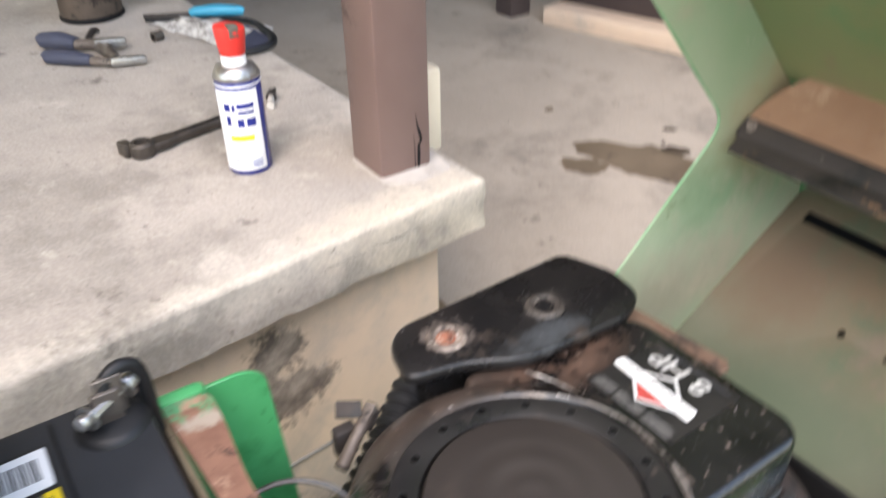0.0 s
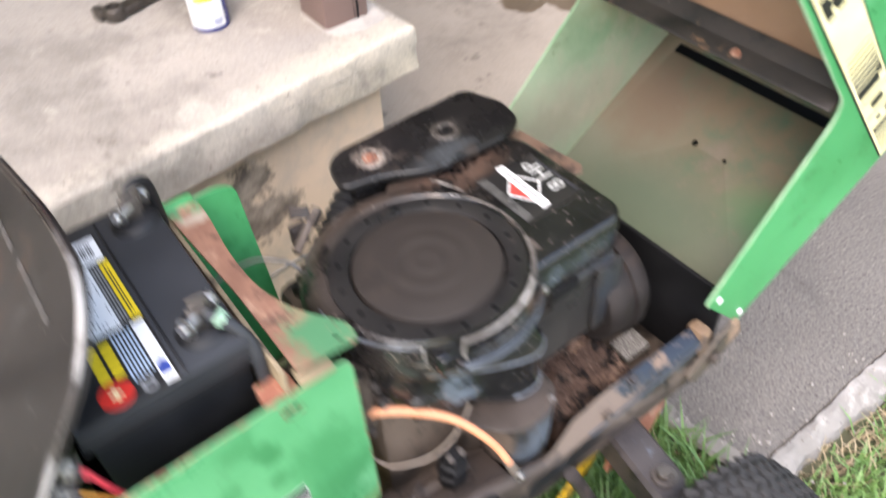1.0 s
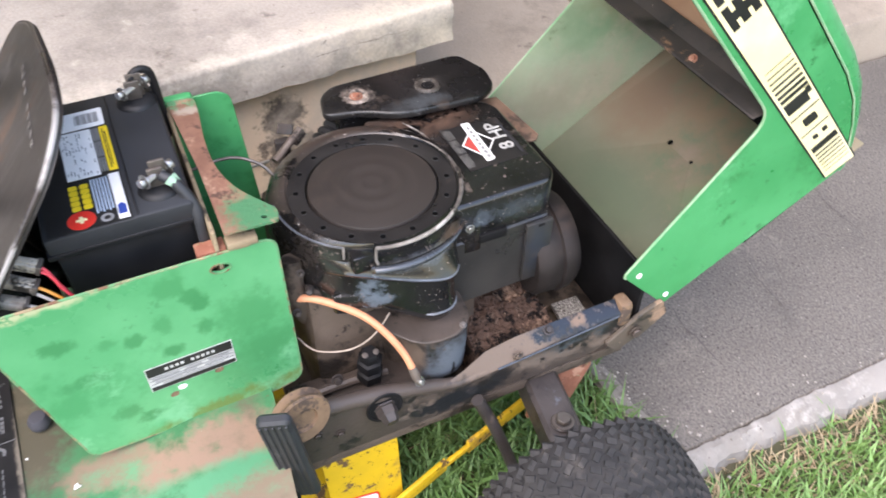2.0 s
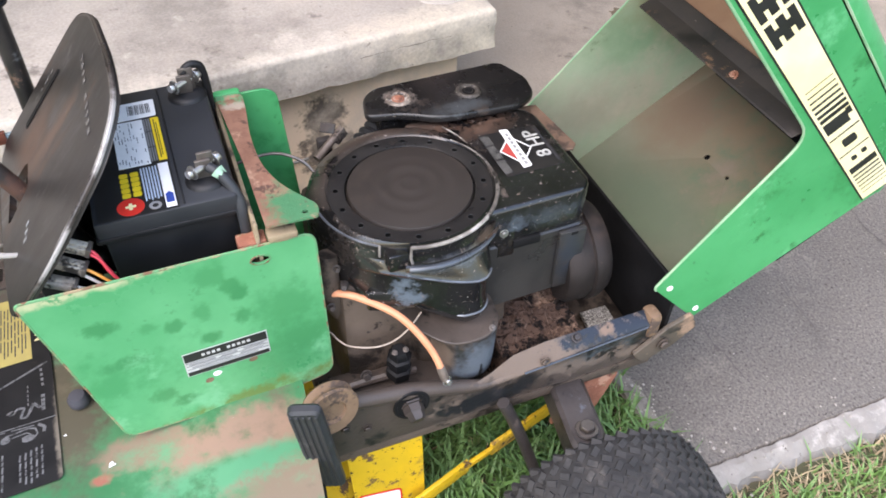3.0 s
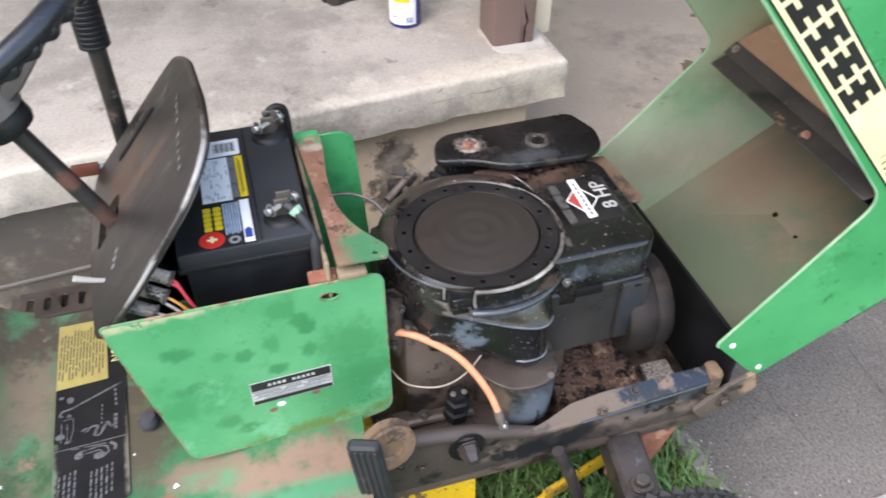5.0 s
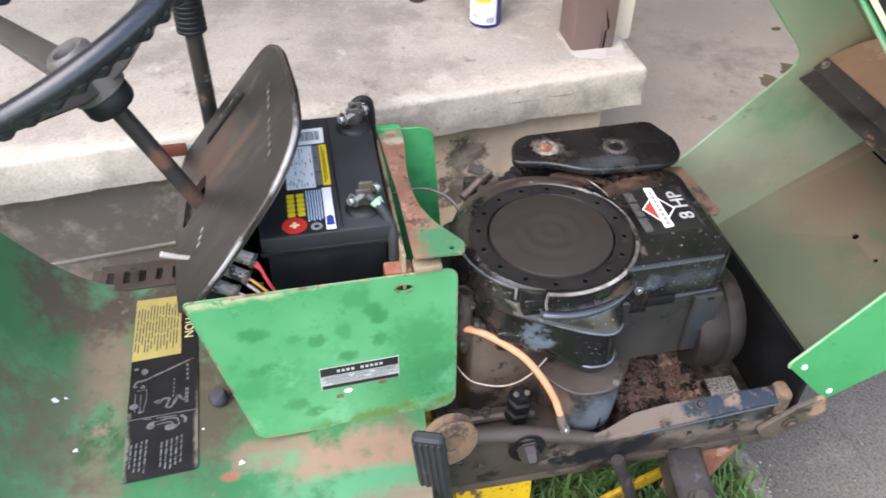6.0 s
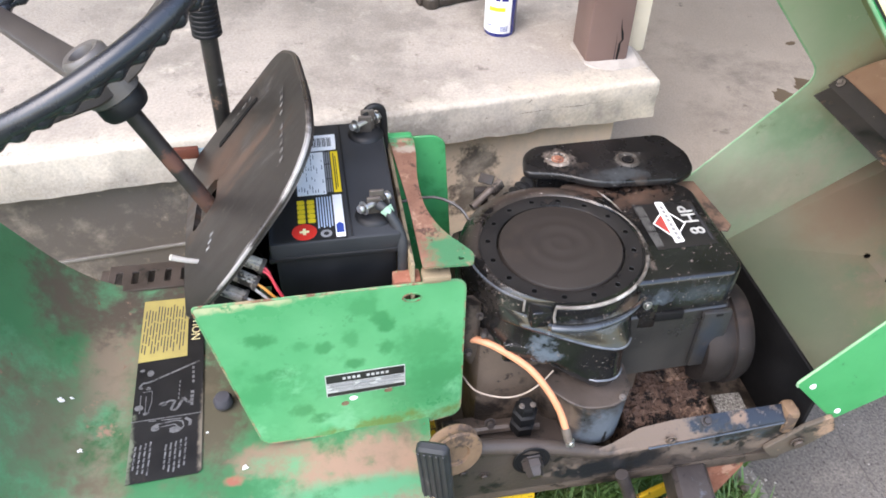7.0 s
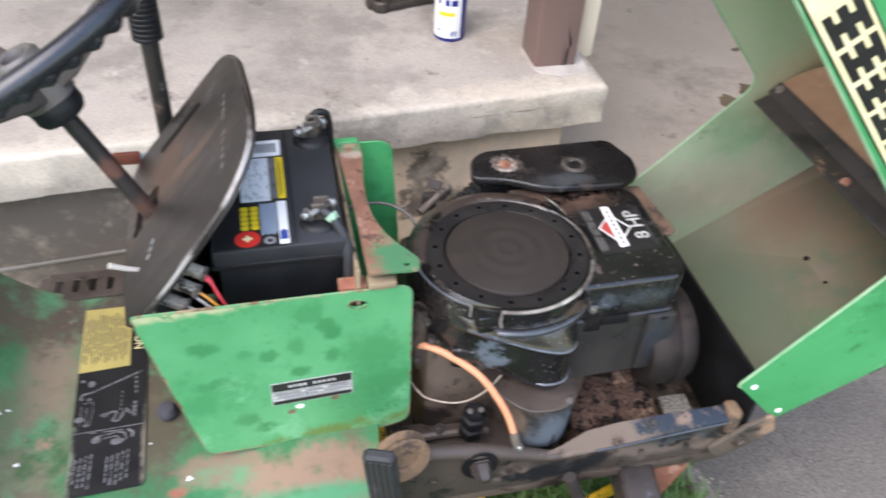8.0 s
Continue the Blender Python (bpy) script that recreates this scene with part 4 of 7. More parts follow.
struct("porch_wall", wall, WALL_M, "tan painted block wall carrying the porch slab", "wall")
for z, x_end in ((0.185, -0.34), (0.075, -0.20)):
    joint = box(-4.45, x_end, 0.0265, 0.031, z - 0.0025, z + 0.0025, 0.0008, porch_map)
    struct("trim", joint, KERB_M, "pale mortar joint along the porch wall", "mortar joint")
side = box(-0.2, -0.055, 0.165, 4.0, -0.05, 0.334, 0.003, porch_map)
struct("porch_side_wall", side, WALL_M, "tan painted block wall under the porch side", "wall")
step = box(-0.05, 0.075, 0.5, 4.0, 0.121, 0.26, 0.006, porch_map)
struct("porch_step", step, WALL_M, "tan concrete ledge along the porch side", "step")

PX, PY = 0.244, 0.650
pm = lambda p: (PX + p[0], PY + p[1], p[2])
post = thing("post", (PX, PY, 0.405), "square brown painted wooden post with a long crack", "post", kind="structure")
part("shaft", box(-0.038, 0.038, -0.038, 0.038, 0.4045, 2.30, 0.006, pm), POST_M, post)
crack = plate([(0.0135, 0.0), (0.0150, 0.02), (0.0140, 0.03), (0.0185, 0.037), (0.0165, 0.048), (0.0125, 0.058), (0.0095, 0.0745), (0.0105, 0.058), (0.0128, 0.046), (0.0150, 0.036), (0.0108, 0.03), (0.0100, 0.0)],
              lambda p: pm((p[0] + 0.006, -0.0384 + p[2], p[1] + 0.4075)), 0.0006, bev=0)
part("crack", crack, DARK, post, "dark open crack in the paint")
part("crack", plate([(0.006, 0.0), (0.0078, 0.0), (0.0072, 0.03), (0.0055, 0.05), (0.0062, 0.03)], lambda p: pm((p[0] + 0.006, -0.0384 + p[2], p[1] + 0.4075)), 0.0006, bev=0), DARK_WALL, post, "shallow brown split")
mortar = plate(rounded([(-0.040, -0.055), (0.0, -0.070), (0.055, -0.066), (0.062, 0.045), (-0.042, 0.042)], 0.02, 8), lambda p: pm((p[0], p[1], p[2] + 0.4030)), 0.0035, bev=0.001)
bmesh.ops.subdivide_edges(mortar, edges=mortar.edges[:], cuts=2)
struct("post_base", roughen(mortar, 0.0035, 55), MORTAR, "rough whitish mortar smeared round the post foot", "mortar")
stub = thing("post_stub", (0.318, 0.672, 0.405), "short cream painted wooden stub behind the post", "stub", kind="structure")
part("block", box(0.300, 0.333, 0.660, 0.690, 0.392, 0.512, 0.007), CREAM_BOARD, stub)

# carport back: dark boarded wall on a low kerb, and its post
fw = lambda p: (1.40 + 0.26 * p[0] + 0.965 * p[1], 1.62 - 0.965 * p[0] + 0.26 * p[1], p[2])
struct("wall_east", box(-0.05, 1.08, 0.09, 0.24, 0.1, 2.30, 0.01, fw), DARK_WALL, "dark brown wall at the side of the carport", "wall")
struct("wall_kerb", box(-0.05, 1.08, 0.0, 0.1, 0.1, 0.17, 0.012, fw), WALL_M, "pale concrete kerb under the dark wall", "kerb")
# two walls out of view, added to bound the light on porch and carport
struct("porch_back_wall", box(-4.4, 0.255, 2.15, 2.30, 0.40, 2.30, 0), CREAM_BOARD, "unseen beige house wall added behind the porch", "wall")
struct("wall_north", box(0.26, 7, 3.0, 3.15, -0.05, 2.30, 0), DARK_WALL, "unseen dark back wall added to close the carport", "wall")
cp = thing("carport_post", (1.38, 1.83, 0.12), "dark brown post standing on the carport floor", "post", kind="structure")
part("shaft", box(1.34, 1.42, 1.76, 1.84, 0.12, 2.30, 0.006), DARK_WALL, cp)
# roof out of view; its eave is placed to shade the floors
struct("roof_beam", box(-4.6, 7, 0.50, 0.62, 1.98, 2.30, 0.004), DARK_WALL, "unseen dark brown roof edge beam that shades the porch", "beam")
struct("ceiling", box(-4.6, 7, 0.25, 3.3, 2.30, 2.40, 0), CEIL_M, "unseen pale ceiling that shades porch and carport", "ceiling")

# ---- lawn tractor ----
tractor = thing("lawn_tractor", (0.0, 0.10, 0.0), "old green lawn tractor with its hood tipped open and engine bare", "lawn tractor")

# frame rails
rail_prof = [(-0.62, 0.228), (-0.13, 0.228), (0.05, 0.229), (0.085, 0.238), (0.14, 0.232), (0.235, 0.236), (0.258, 0.25), (0.270, 0.285), (0.266, 0.2975), (0.17, 0.2890), (0.11, 0.2835), (0.075, 0.2805), (0.040, 0.2795), (0.0, 0.292), (-0.056, 0.312), (-0.125, 0.326), (-0.140, 0.300), (-0.62, 0.298)]
for y0, y1 in ((-0.061, -0.055), (0.262, 0.268)):
    rail = plate(rounded(rail_prof, 0.008), lambda p, y0=y0: (p[0], y0 + p[2], p[1]), y1 - y0, bev=0.0015)
    part("frame_rail", rail, RAIL_M, tractor, "dirty black steel frame rail with chipped paint")
bead = tube([(-0.150, -0.053, 0.322), (-0.125, -0.057, 0.322), (-0.056, -0.057, 0.309), (0.0, -0.057, 0.290), (0.035, -0.0575, 0.2775), (0.060, -0.058, 0.2785), (0.085, -0.0575, 0.281)], [0.0095, 0.0095, 0.0095, 0.0082, 0.0068, 0.0062, 0.004], 12)
part("rail_bead", bead, RAIL_M, tractor)
# sloping top flange of the near rail, rolled down into the bead
fl_front = [(0.022, -0.0640, 0.2805), (0.045, -0.0640, 0.2790), (0.078, -0.0635, 0.2815), (0.12, -0.0635, 0.2850), (0.18, -0.0635, 0.2905), (0.262, -0.0635, 0.2985)]
fl_back = [(0.022, -0.0590, 0.2840), (0.045, -0.0565, 0.2915), (0.078, -0.0490, 0.3030), (0.12, -0.0460, 0.3060), (0.18, -0.0455, 0.3070), (0.262, -0.0455, 0.3085)]
flange = bmesh.new()
cols = []
for (xa, ya, za), (xb, yb, zb) in zip([along_pt for k in range(5) for along_pt in [tuple(Vector(fl_front[k]).lerp(Vector(fl_front[k + 1]), j / 6)) for j in range(6)]] + [fl_front[-1]],
                                      [along_pt for k in range(5) for along_pt in [tuple(Vector(fl_back[k]).lerp(Vector(fl_back[k + 1]), j / 6)) for j in range(6)]] + [fl_back[-1]]):
    low_z = za - 0.004
    row = [(xa, ya + 0.0020, low_z), (xa, ya, za - 0.002), (xa, ya + 0.0006, za), (xa, ya + 0.0022, za + 0.0020)]
    row += [tuple(Vector((xa, ya + 0.0022, za + 0.0020)).lerp(Vector((xb, yb, zb)), t) + Vector((0, 0, 0.0012 * math.sin(math.pi * t)))) for t in (0.33, 0.66, 1.0)]
    row += [(xb, yb + 0.0010, zb - 0.002), (xb, yb, zb - 0.006)]
    cols.append([flange.verts.new(p) for p in row])
for c0, c1 in zip(cols, cols[1:]):
    for k in range(len(c0) - 1):
        flange.faces.new((c0[k], c0[k + 1], c1[k + 1], c1[k]))
part("rail_flange", flange, RAIL_M, tractor, "dusty rolled top flange of the frame rail")
# thin tube that draws the highlight on the flange's front fold
part("rail_edge", tube([(0.088, -0.0640, 0.2818), (0.14, -0.0642, 0.2865), (0.20, -0.0642, 0.2922), (0.252, -0.0642, 0.2972)], 0.0014, 6), SOFT_SHEEN, tractor, "painted highlight along the rail fold")
part("rail_floor", box(-0.14, 0.0, -0.050, 0.02, 0.262, 0.27, 0.002), RAIL_M, tractor)
part("rail_end", box(0.254, 0.272, -0.0650, -0.040, 0.272, 0.3115, 0.006), TAN, tractor, "tan rusted end of the frame rail")
cross = plate(rounded([(0.0, 0.16), (0.262, 0.16), (0.262, 0.352), (-0.052, 0.352), (-0.0585, 0.335), (-0.0585, 0.262)], 0.008), lambda p: (0.283 + p[2], p[0], p[1]), 0.005, bev=0.001)
part("front_crossmember", cross, DARK, tractor, "black front cross plate")
foot = plate(rounded([(0.238, 0.248), (0.256, 0.226), (0.298, 0.244), (0.326, 0.270), (0.313, 0.297), (0.280, 0.283)], 0.006), lambda p: (p[0], -0.068 + p[2], p[1] + 0.004), 0.006, bev=0.001)
part("hood_hinge", foot, HINGE_M, tractor, "rusty brown hood hinge bracket")
part("floor_pan", box(-0.14, 0.28, -0.055, 0.26, 0.205, 0.222, 0.002), ENGINE_DIRT, tractor)
part("hinge_bolt", bolt((0.278, -0.071, 0.262), (0, -1, 0), 0.0065, 0.004), FLANGE_M, tractor)
rb = bolt((0.160, -0.051, 0.3025), (0, -0.5, 0.85), 0.0045, 0.003)
part("rail_bolt", rb, DULL_DARK, tractor)
axle_bolt = lathe([(0, 0.021), (0.007, 0.021), (0.0095, 0.0185), (0.010, 0.013), (0.012, 0.011), (0.012, 0.003), (0.0145, 0.002), (0.0145, 0)], 6, axis_map((-0.053, -0.064, 0.294), (0.05, -1, -0.3)))
part("bolt_recess", lathe([(0, 0.0), (0.0165, 0.0), (0.0175, 0.0012), (0.0205, 0.0012), (0.0215, 0.0)], 28, axis_map((-0.054, -0.0672, 0.296), (0, -1, 0.1))), DARK, tractor, "dark oily bolt recess")
part("engine_bolt", axle_bolt, DULL_DARK, tractor, "large oily black bolt")
for x, z in ((-0.105, 0.25), (0.115, 0.27), (-0.13, 0.262)):
    part("rail_bolt", bolt((x, -0.0615, z + 0.02), (0, -1, 0), 0.0045, 0.003), RAIL_M, tractor)

# engine
crank = box(-0.105, 0.10, 0.012, 0.20, 0.215, 0.42, 0.015)
engine = part("engine", crank, ENGINE_DIRT, tractor, "oily dirt-covered small petrol engine")
CX, CY = -0.004, 0.071
cm = lambda p: (CX + p[0], CY + p[1], p[2])
housing = lathe([(0.087, 0.470), (0.0885, 0.4880), (0.0900, 0.4900), (0.0935, 0.4900), (0.0985, 0.487), (0.1035, 0.478), (0.1062, 0.464), (0.1068, 0.40)], 72, cm)
ring = lathe([(0.0690, 0.480), (0.0702, 0.4876), (0.0715, 0.4884), (0.0885, 0.4882), (0.0895, 0.4865)], 72, cm)
for v in housing.verts:
    r = math.hypot(v.co.x - CX, v.co.y - CY)
    if r > 0.088:
        v.co.y += 0.016 * (r - 0.088) / 0.019
        v.co.x -= 0.004 * (r - 0.088) / 0.019
part("blower_housing", housing, BLACK_SHROUD, engine, "black round blower housing with scuffed rim")
part("hole_ring", ring, RING_M, engine, "flat black ring with small holes")
scr = lathe([(0, 0.4908), (0.006, 0.4909), (0.009, 0.4913), (0.0125, 0.4914), (0.015, 0.4909), (0.020, 0.4907), (0.024, 0.4909), (0.0275, 0.4915), (0.0315, 0.4916), (0.035, 0.4910), (0.040, 0.4905), (0.045, 0.4907), (0.048, 0.4909), (0.052, 0.4905), (0.062, 0.4900), (0.0670, 0.4893), (0.0685, 0.486), (0.0685, 0.465)], 72, cm)
part("rotating_screen", scr, SCREEN_M, engine, "dark brown round rotating screen")
for k in range(16):
    a = 2 * math.pi * (k + 0.4) / 16
    c = (CX + 0.0795 * math.cos(a), CY + 0.0795 * math.sin(a), 0.4884)
    part("rim_hole", lathe([(0, 0.0002), (0.0030, 0.0002)], 12, axis_map(c, (0, 0, 1))), HOLE_M, engine)
    part("rim_hole_edge", lathe([(0.0029, 0.0002), (0.0031, 0.0005), (0.0035, 0.0004), (0.0037, 0.0)], 12, axis_map(c, (0, 0, 1))), RING_M, engine)
def arc_pts(r0, r1, a0, a1, z, n=26):
    return [(CX + (r0 + (r1 - r0) * k / n) * math.cos(radians(a0 + (a1 - a0) * k / n)), CY + (r0 + (r1 - r0) * k / n) * math.sin(radians(a0 + (a1 - a0) * k / n)), z) for k in range(n + 1)]


# scuffed lip whose highlight is put into the colour, brighter on the right arc
part("rim_bead", tube(arc_pts(0.096, 0.0915, -109, 40, 0.4894, 34), [0.0021 - 0.0011 * max(0, k - 20) / 14 for k in range(35)], 8, smooth=1), EDGE_METAL, engine, "scuffed metal bead with painted highlight")
part("rim_bead", tube(arc_pts(0.1035, 0.093, 172, 231, 0.4845, 20), 0.0014, 8, smooth=1), SHEEN, engine, "scuffed metal bead with painted highlight")
part("rim_bead", tube([(-0.035, -0.0205, 0.4905), (-0.0365, -0.0215, 0.478), (-0.035, -0.0225, 0.470)], 0.0015, 8), EDGE_METAL, engine)
part("rim_bead", tube([(-0.0625, -0.0015, 0.4855), (-0.0635, -0.004, 0.472)], 0.0013, 8), EDGE_METAL, engine)
part("rim_step", tube(arc_pts(0.1035, 0.1020, -112, -45, 0.468, 22), [0.004 - 0.0025 * max(0, k - 12) / 10 for k in range(23)], 8, smooth=1), BLACK_SHROUD, engine)
part("rim_bead", tube(arc_pts(0.1062, 0.1040, -110, -52, 0.4690, 22), [0.0040 - 0.0026 * max(0, k - 12) / 10 for k in range(23)], 10, smooth=1), SOFT_SHEEN, engine, "bluish black rolled edge with painted sheen")
part("fold_line", tube([(0.0895, 0.105, 0.4795), (0.085, 0.14, 0.4795), (0.072, 0.17, 0.4795)], 0.0008, 6), EDGE_METAL, engine)
# notch tab at the front of the rim
part("rim_tab", box(-0.060, -0.037, -0.022, 0.004, 0.462, 0.4845, 0.004), BLACK_SHROUD, engine)
# square shroud beside the disc
sq = plate(rounded([(0.03, 0.195), (0.165, 0.186), (0.190, 0.165), (0.192, 0.026), (0.178, 0.012), (0.06, 0.010), (0.02, 0.02)], [0.01, 0.02, 0.015, 0.012, 0.01, 0.02, 0.01]),
           lambda p: (p[0] + 0.0, p[1] * 1.0, 0.425 + p[2]), 0.054, bev=0.0)
bevelled(sq, 0.007, 3, 0.9)
part("shroud", sq, BLACK_SHROUD, engine, "black painted square engine shroud with rust scuffs")
part("shroud_lip", tube([(0.075, 0.016, 0.474), (0.10, 0.018, 0.4745), (0.174, 0.020, 0.4745), (0.185, 0.028, 0.474)], 0.003, 8), BLACK_SHROUD, engine)
low = plate(rounded([(0.050, 0.010), (0.186, 0.014), (0.186, 0.15), (0.050, 0.15)], 0.008), lambda p: (p[0], p[1], 0.325 + p[2]), 0.10, bev=0.002)
part("cylinder_cover", low, COVER_M, engine, "dull black cylinder cover")
part("cover_strap", box(0.152, 0.186, 0.005, 0.012, 0.335, 0.424, 0.002), COVER_M, engine)
part("cover_strap", box(0.074, 0.098, 0.0105, 0.017, 0.405, 0.468, 0.005), BLACK_SHROUD, engine)
part("cover_slot", box(0.094, 0.128, 0.0085, 0.0125, 0.417, 0.429, 0.001), DARK, engine)
part("cover_slot", box(0.166, 0.174, 0.0040, 0.0080, 0.419, 0.4225, 0.0005), DARK, engine)
part("shroud_screw", bolt((0.082, 0.0105, 0.444), (0, -1, 0.2), 0.0035, 0.003), STEEL, engine, "bright screw head")
part("shroud_screw", bolt((-0.061, -0.003, 0.407), (0, -1, 0.2), 0.0035, 0.003), STEEL, engine, "bright screw head")
# front bulge of the blower housing: it runs from the rim down to a fold, then a wall drops to the starter
def strip(rows, mat_name, name, label=""):
    bm = bmesh.new()
    grid = [[bm.verts.new(p) for p in row] for row in rows]
    for r0, r1 in zip(grid, grid[1:]):
        for k in range(len(r0) - 1):
            bm.faces.new((r0[k], r0[k + 1], r1[k + 1], r1[k]))
    return part(name, bm, mat_name, engine, label)


def along(pts, n=36):
    """n + 1 points evenly along a smooth line through pts."""
    P = [Vector(p) for p in pts]
    P = [P[0] * 2 - P[1]] + P + [P[-1] * 2 - P[-2]]
    fine_pts = []
    for i in range(1, len(P) - 2):
        for j in range(16):
            t = j / 16
            fine_pts.append(0.5 * (2 * P[i] + (P[i + 1] - P[i - 1]) * t + (2 * P[i - 1] - 5 * P[i] + 4 * P[i + 1] - P[i + 2]) * t * t + (3 * P[i] - P[i - 1] - 3 * P[i + 1] + P[i + 2]) * t ** 3))
    fine_pts.append(P[-2])
    return [fine_pts[round(k * (len(fine_pts) - 1) / n)] for k in range(n + 1)]


HX, HY = CX - 0.004, CY + 0.016
arc_top = [(HX + 0.1045 * math.cos(radians(a)), HY + 0.1045 * math.sin(radians(a)), 0.470) for a in range(205, 303, 8)] + [(0.066, 0.006, 0.468), (0.074, 0.014, 0.466)]
r_top = along(arc_top)
r_fold = along([(-0.104, 0.058, 0.446), (-0.089, 0.018, 0.450), (-0.072, -0.003, 0.4545), (-0.055, -0.0155, 0.4545), (-0.020, -0.027, 0.4460), (0.006, -0.0325, 0.4380), (0.030, -0.0350, 0.4318), (0.044, -0.0315, 0.4295), (0.0535, -0.022, 0.4300), (0.0585, -0.008, 0.4330), (0.0605, 0.012, 0.4380)])
r_mid = [a.lerp(b, 0.35) + Vector((0, -0.0015, 0.0005)) for a, b in zip(r_top, r_fold)]
r_mid2 = [a.lerp(b, 0.85) + Vector((0, 0.0015, 0.0015)) for a, b in zip(r_top, r_fold)]
r_under = [p + Vector((0, 0.0016, -0.0045)) for p in r_fold]
wall_pts = along([(-0.100, 0.060, 0), (-0.085, 0.022, 0), (-0.068, 0.003, 0), (-0.052, -0.009, 0), (-0.018, -0.0205, 0), (0.007, -0.0260, 0), (0.030, -0.0290, 0), (0.043, -0.0265, 0), (0.0515, -0.0185, 0), (0.0560, -0.006, 0), (0.0580, 0.014, 0)])
bottoms = [0.408 if q.x < -0.052 else 0.408 - 0.050 * min(1, (q.x + 0.052) / 0.075) for q in wall_pts]
walls = [[Vector((q.x, q.y, f_.z - 0.009 - (f_.z - 0.009 - b) * k / 8)) for q, f_, b in zip(wall_pts, r_fold, bottoms)] for k in range(9)]
for k, row in enumerate(walls):
    for q, b in zip(row, bottoms):
        if q.x > 0.0:
            w = min(1, q.x / 0.02) * (0.0028 if 0.372 < q.z < 0.385 else 0.0)
            q.y -= w
        if k == 8:
            q.y += 0.004
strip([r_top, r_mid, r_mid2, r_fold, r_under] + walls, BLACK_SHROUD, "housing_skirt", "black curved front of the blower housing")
# thin pale tubes draw the highlights on the skirt's folds
part("fold_line", tube([p + Vector((0, 0.0008, -0.0003)) for p in r_fold[12:30]], [0.0006 + 0.0010 * min(1, k / 5) for k in range(18)], 6, smooth=1), SHEEN, engine, "bright highlight painted along the fold")
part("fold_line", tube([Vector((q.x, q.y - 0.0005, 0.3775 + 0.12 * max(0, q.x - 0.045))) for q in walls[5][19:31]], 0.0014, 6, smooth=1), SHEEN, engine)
part("skirt_tab", box(-0.079, -0.054, -0.006, 0.0, 0.392, 0.420, 0.003, lambda p: (p[0], p[1] - 0.35 * (p[0] + 0.066), p[2])), BLACK_SHROUD, engine)
part("seam_line", tube([(-0.03, -0.0185, 0.4565), (0.0, -0.0250, 0.4550), (0.028, -0.0225, 0.4600)], 0.0008, 6), SHIELD_M, engine, "thin rusty seam")
st_rows = []
for z, k in ((0.350, 0.90), (0.347, 1.0), (0.32, 0.985), (0.290, 0.95), (0.277, 0.92), (0.270, 0.84), (0.2665, 0.70), (0.2655, 0.0)):
    st_rows.append([Vector((0.030 + 0.0375 * k * math.copysign(abs(math.cos(a)) ** 0.8, math.cos(a)), -0.007 + 0.040 * k * math.copysign(abs(math.sin(a)) ** 0.8, math.sin(a)), z)) for a in [2 * math.pi * i / 44 for i in range(45)]])
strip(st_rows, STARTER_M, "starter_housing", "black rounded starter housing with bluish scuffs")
part("starter_neck", box(-0.03, 0.03, -0.004, 0.05, 0.26, 0.338, 0.012, lambda p: (p[0] + 0.12 * (0.33 - p[2]), p[1] - 0.3 * (p[0] + 0.0), p[2])), ENGINE_DIRT, engine)
fl = plate(rounded([(-0.030, 0.03), (-0.026, 0.004), (0.006, -0.030), (0.030, -0.0375), (0.058, -0.0365), (0.080, -0.020), (0.085, 0.03)], 0.016), lambda p: (p[0] - 0.014, p[1] - 0.012, 0.349 + 0.25 * max(0, 0.02 - p[0]) + p[2]), 0.004, bev=0.001)
part("housing_flange", fl, FLANGE_M, engine, "brown grimy starter flange")
part("shroud_screw", bolt((0.052, -0.040, 0.3535), (0, -0.5, 1), 0.0026, 0.0024), DULL_STEEL, engine)
for x, y, z, r in ((-0.098, 0.014, 0.425, 0.0045),):
    part("throttle_link", lathe([(0, 0.010), (r * 0.6, 0.010), (r, 0.006), (r, -0.004), (0, -0.006)], 14, axis_map((x, y, z), (-0.3, -1, 0.6))), BRACKET_M, engine)
# tank plate with two bosses
tp = plate(rounded([(-0.014, 0.198), (-0.006, 0.236), (0.012, 0.252), (0.183, 0.257), (0.2005, 0.212), (0.195, 0.176), (0.170, 0.161), (0.070, 0.166), (0.03, 0.19)], [0.012, 0.012, 0.012, 0.013, 0.010, 0.012, 0.012, 0.03, 0.03]),
           lambda p: (p[0], p[1], 0.4860 + p[2]), 0.0100, bev=0)
bevelled(tp, 0.003, 3, 0.9)
tank = part("tank_plate", tp, BLACK_PLATE, engine, "black steel top plate with scratches")
for k, (x, y) in enumerate(((0.034, 0.219), (0.12, 0.206))):
    part("boss_ring", lathe([(0.0, 0.4962), (0.0085, 0.4962), (0.0105, 0.497), (0.0112, 0.4985), (0.0135, 0.4987), (0.0155, 0.497), (0.016, 0.4955)], 28, lambda p, x=x, y=y: (x + p[0], y + p[1], p[2])), WORN_RING if k == 0 else DULL_RING, engine, "worn bare metal ring" if k == 0 else "dirty dark metal ring")
    part("boss_bolt", bolt((x, y, 0.4958), (0, 0, 1), 0.0052, 0.0012), RUSTY if k == 0 else DARK, engine, "rusty bolt head" if k == 0 else "")
part("tank_body", box(0.005, 0.180, 0.205, 0.250, 0.36, 0.484, 0.01), BLACK_PLATE, engine)
part("rust_shield", plate([(0.178, 0.190), (0.204, 0.186), (0.2135, 0.098), (0.206, 0.090), (0.192, 0.095), (0.190, 0.165)], lambda p: (p[0], p[1], 0.466 + p[2]), 0.004), SHIELD_M, engine, "rusty sheet metal shield")
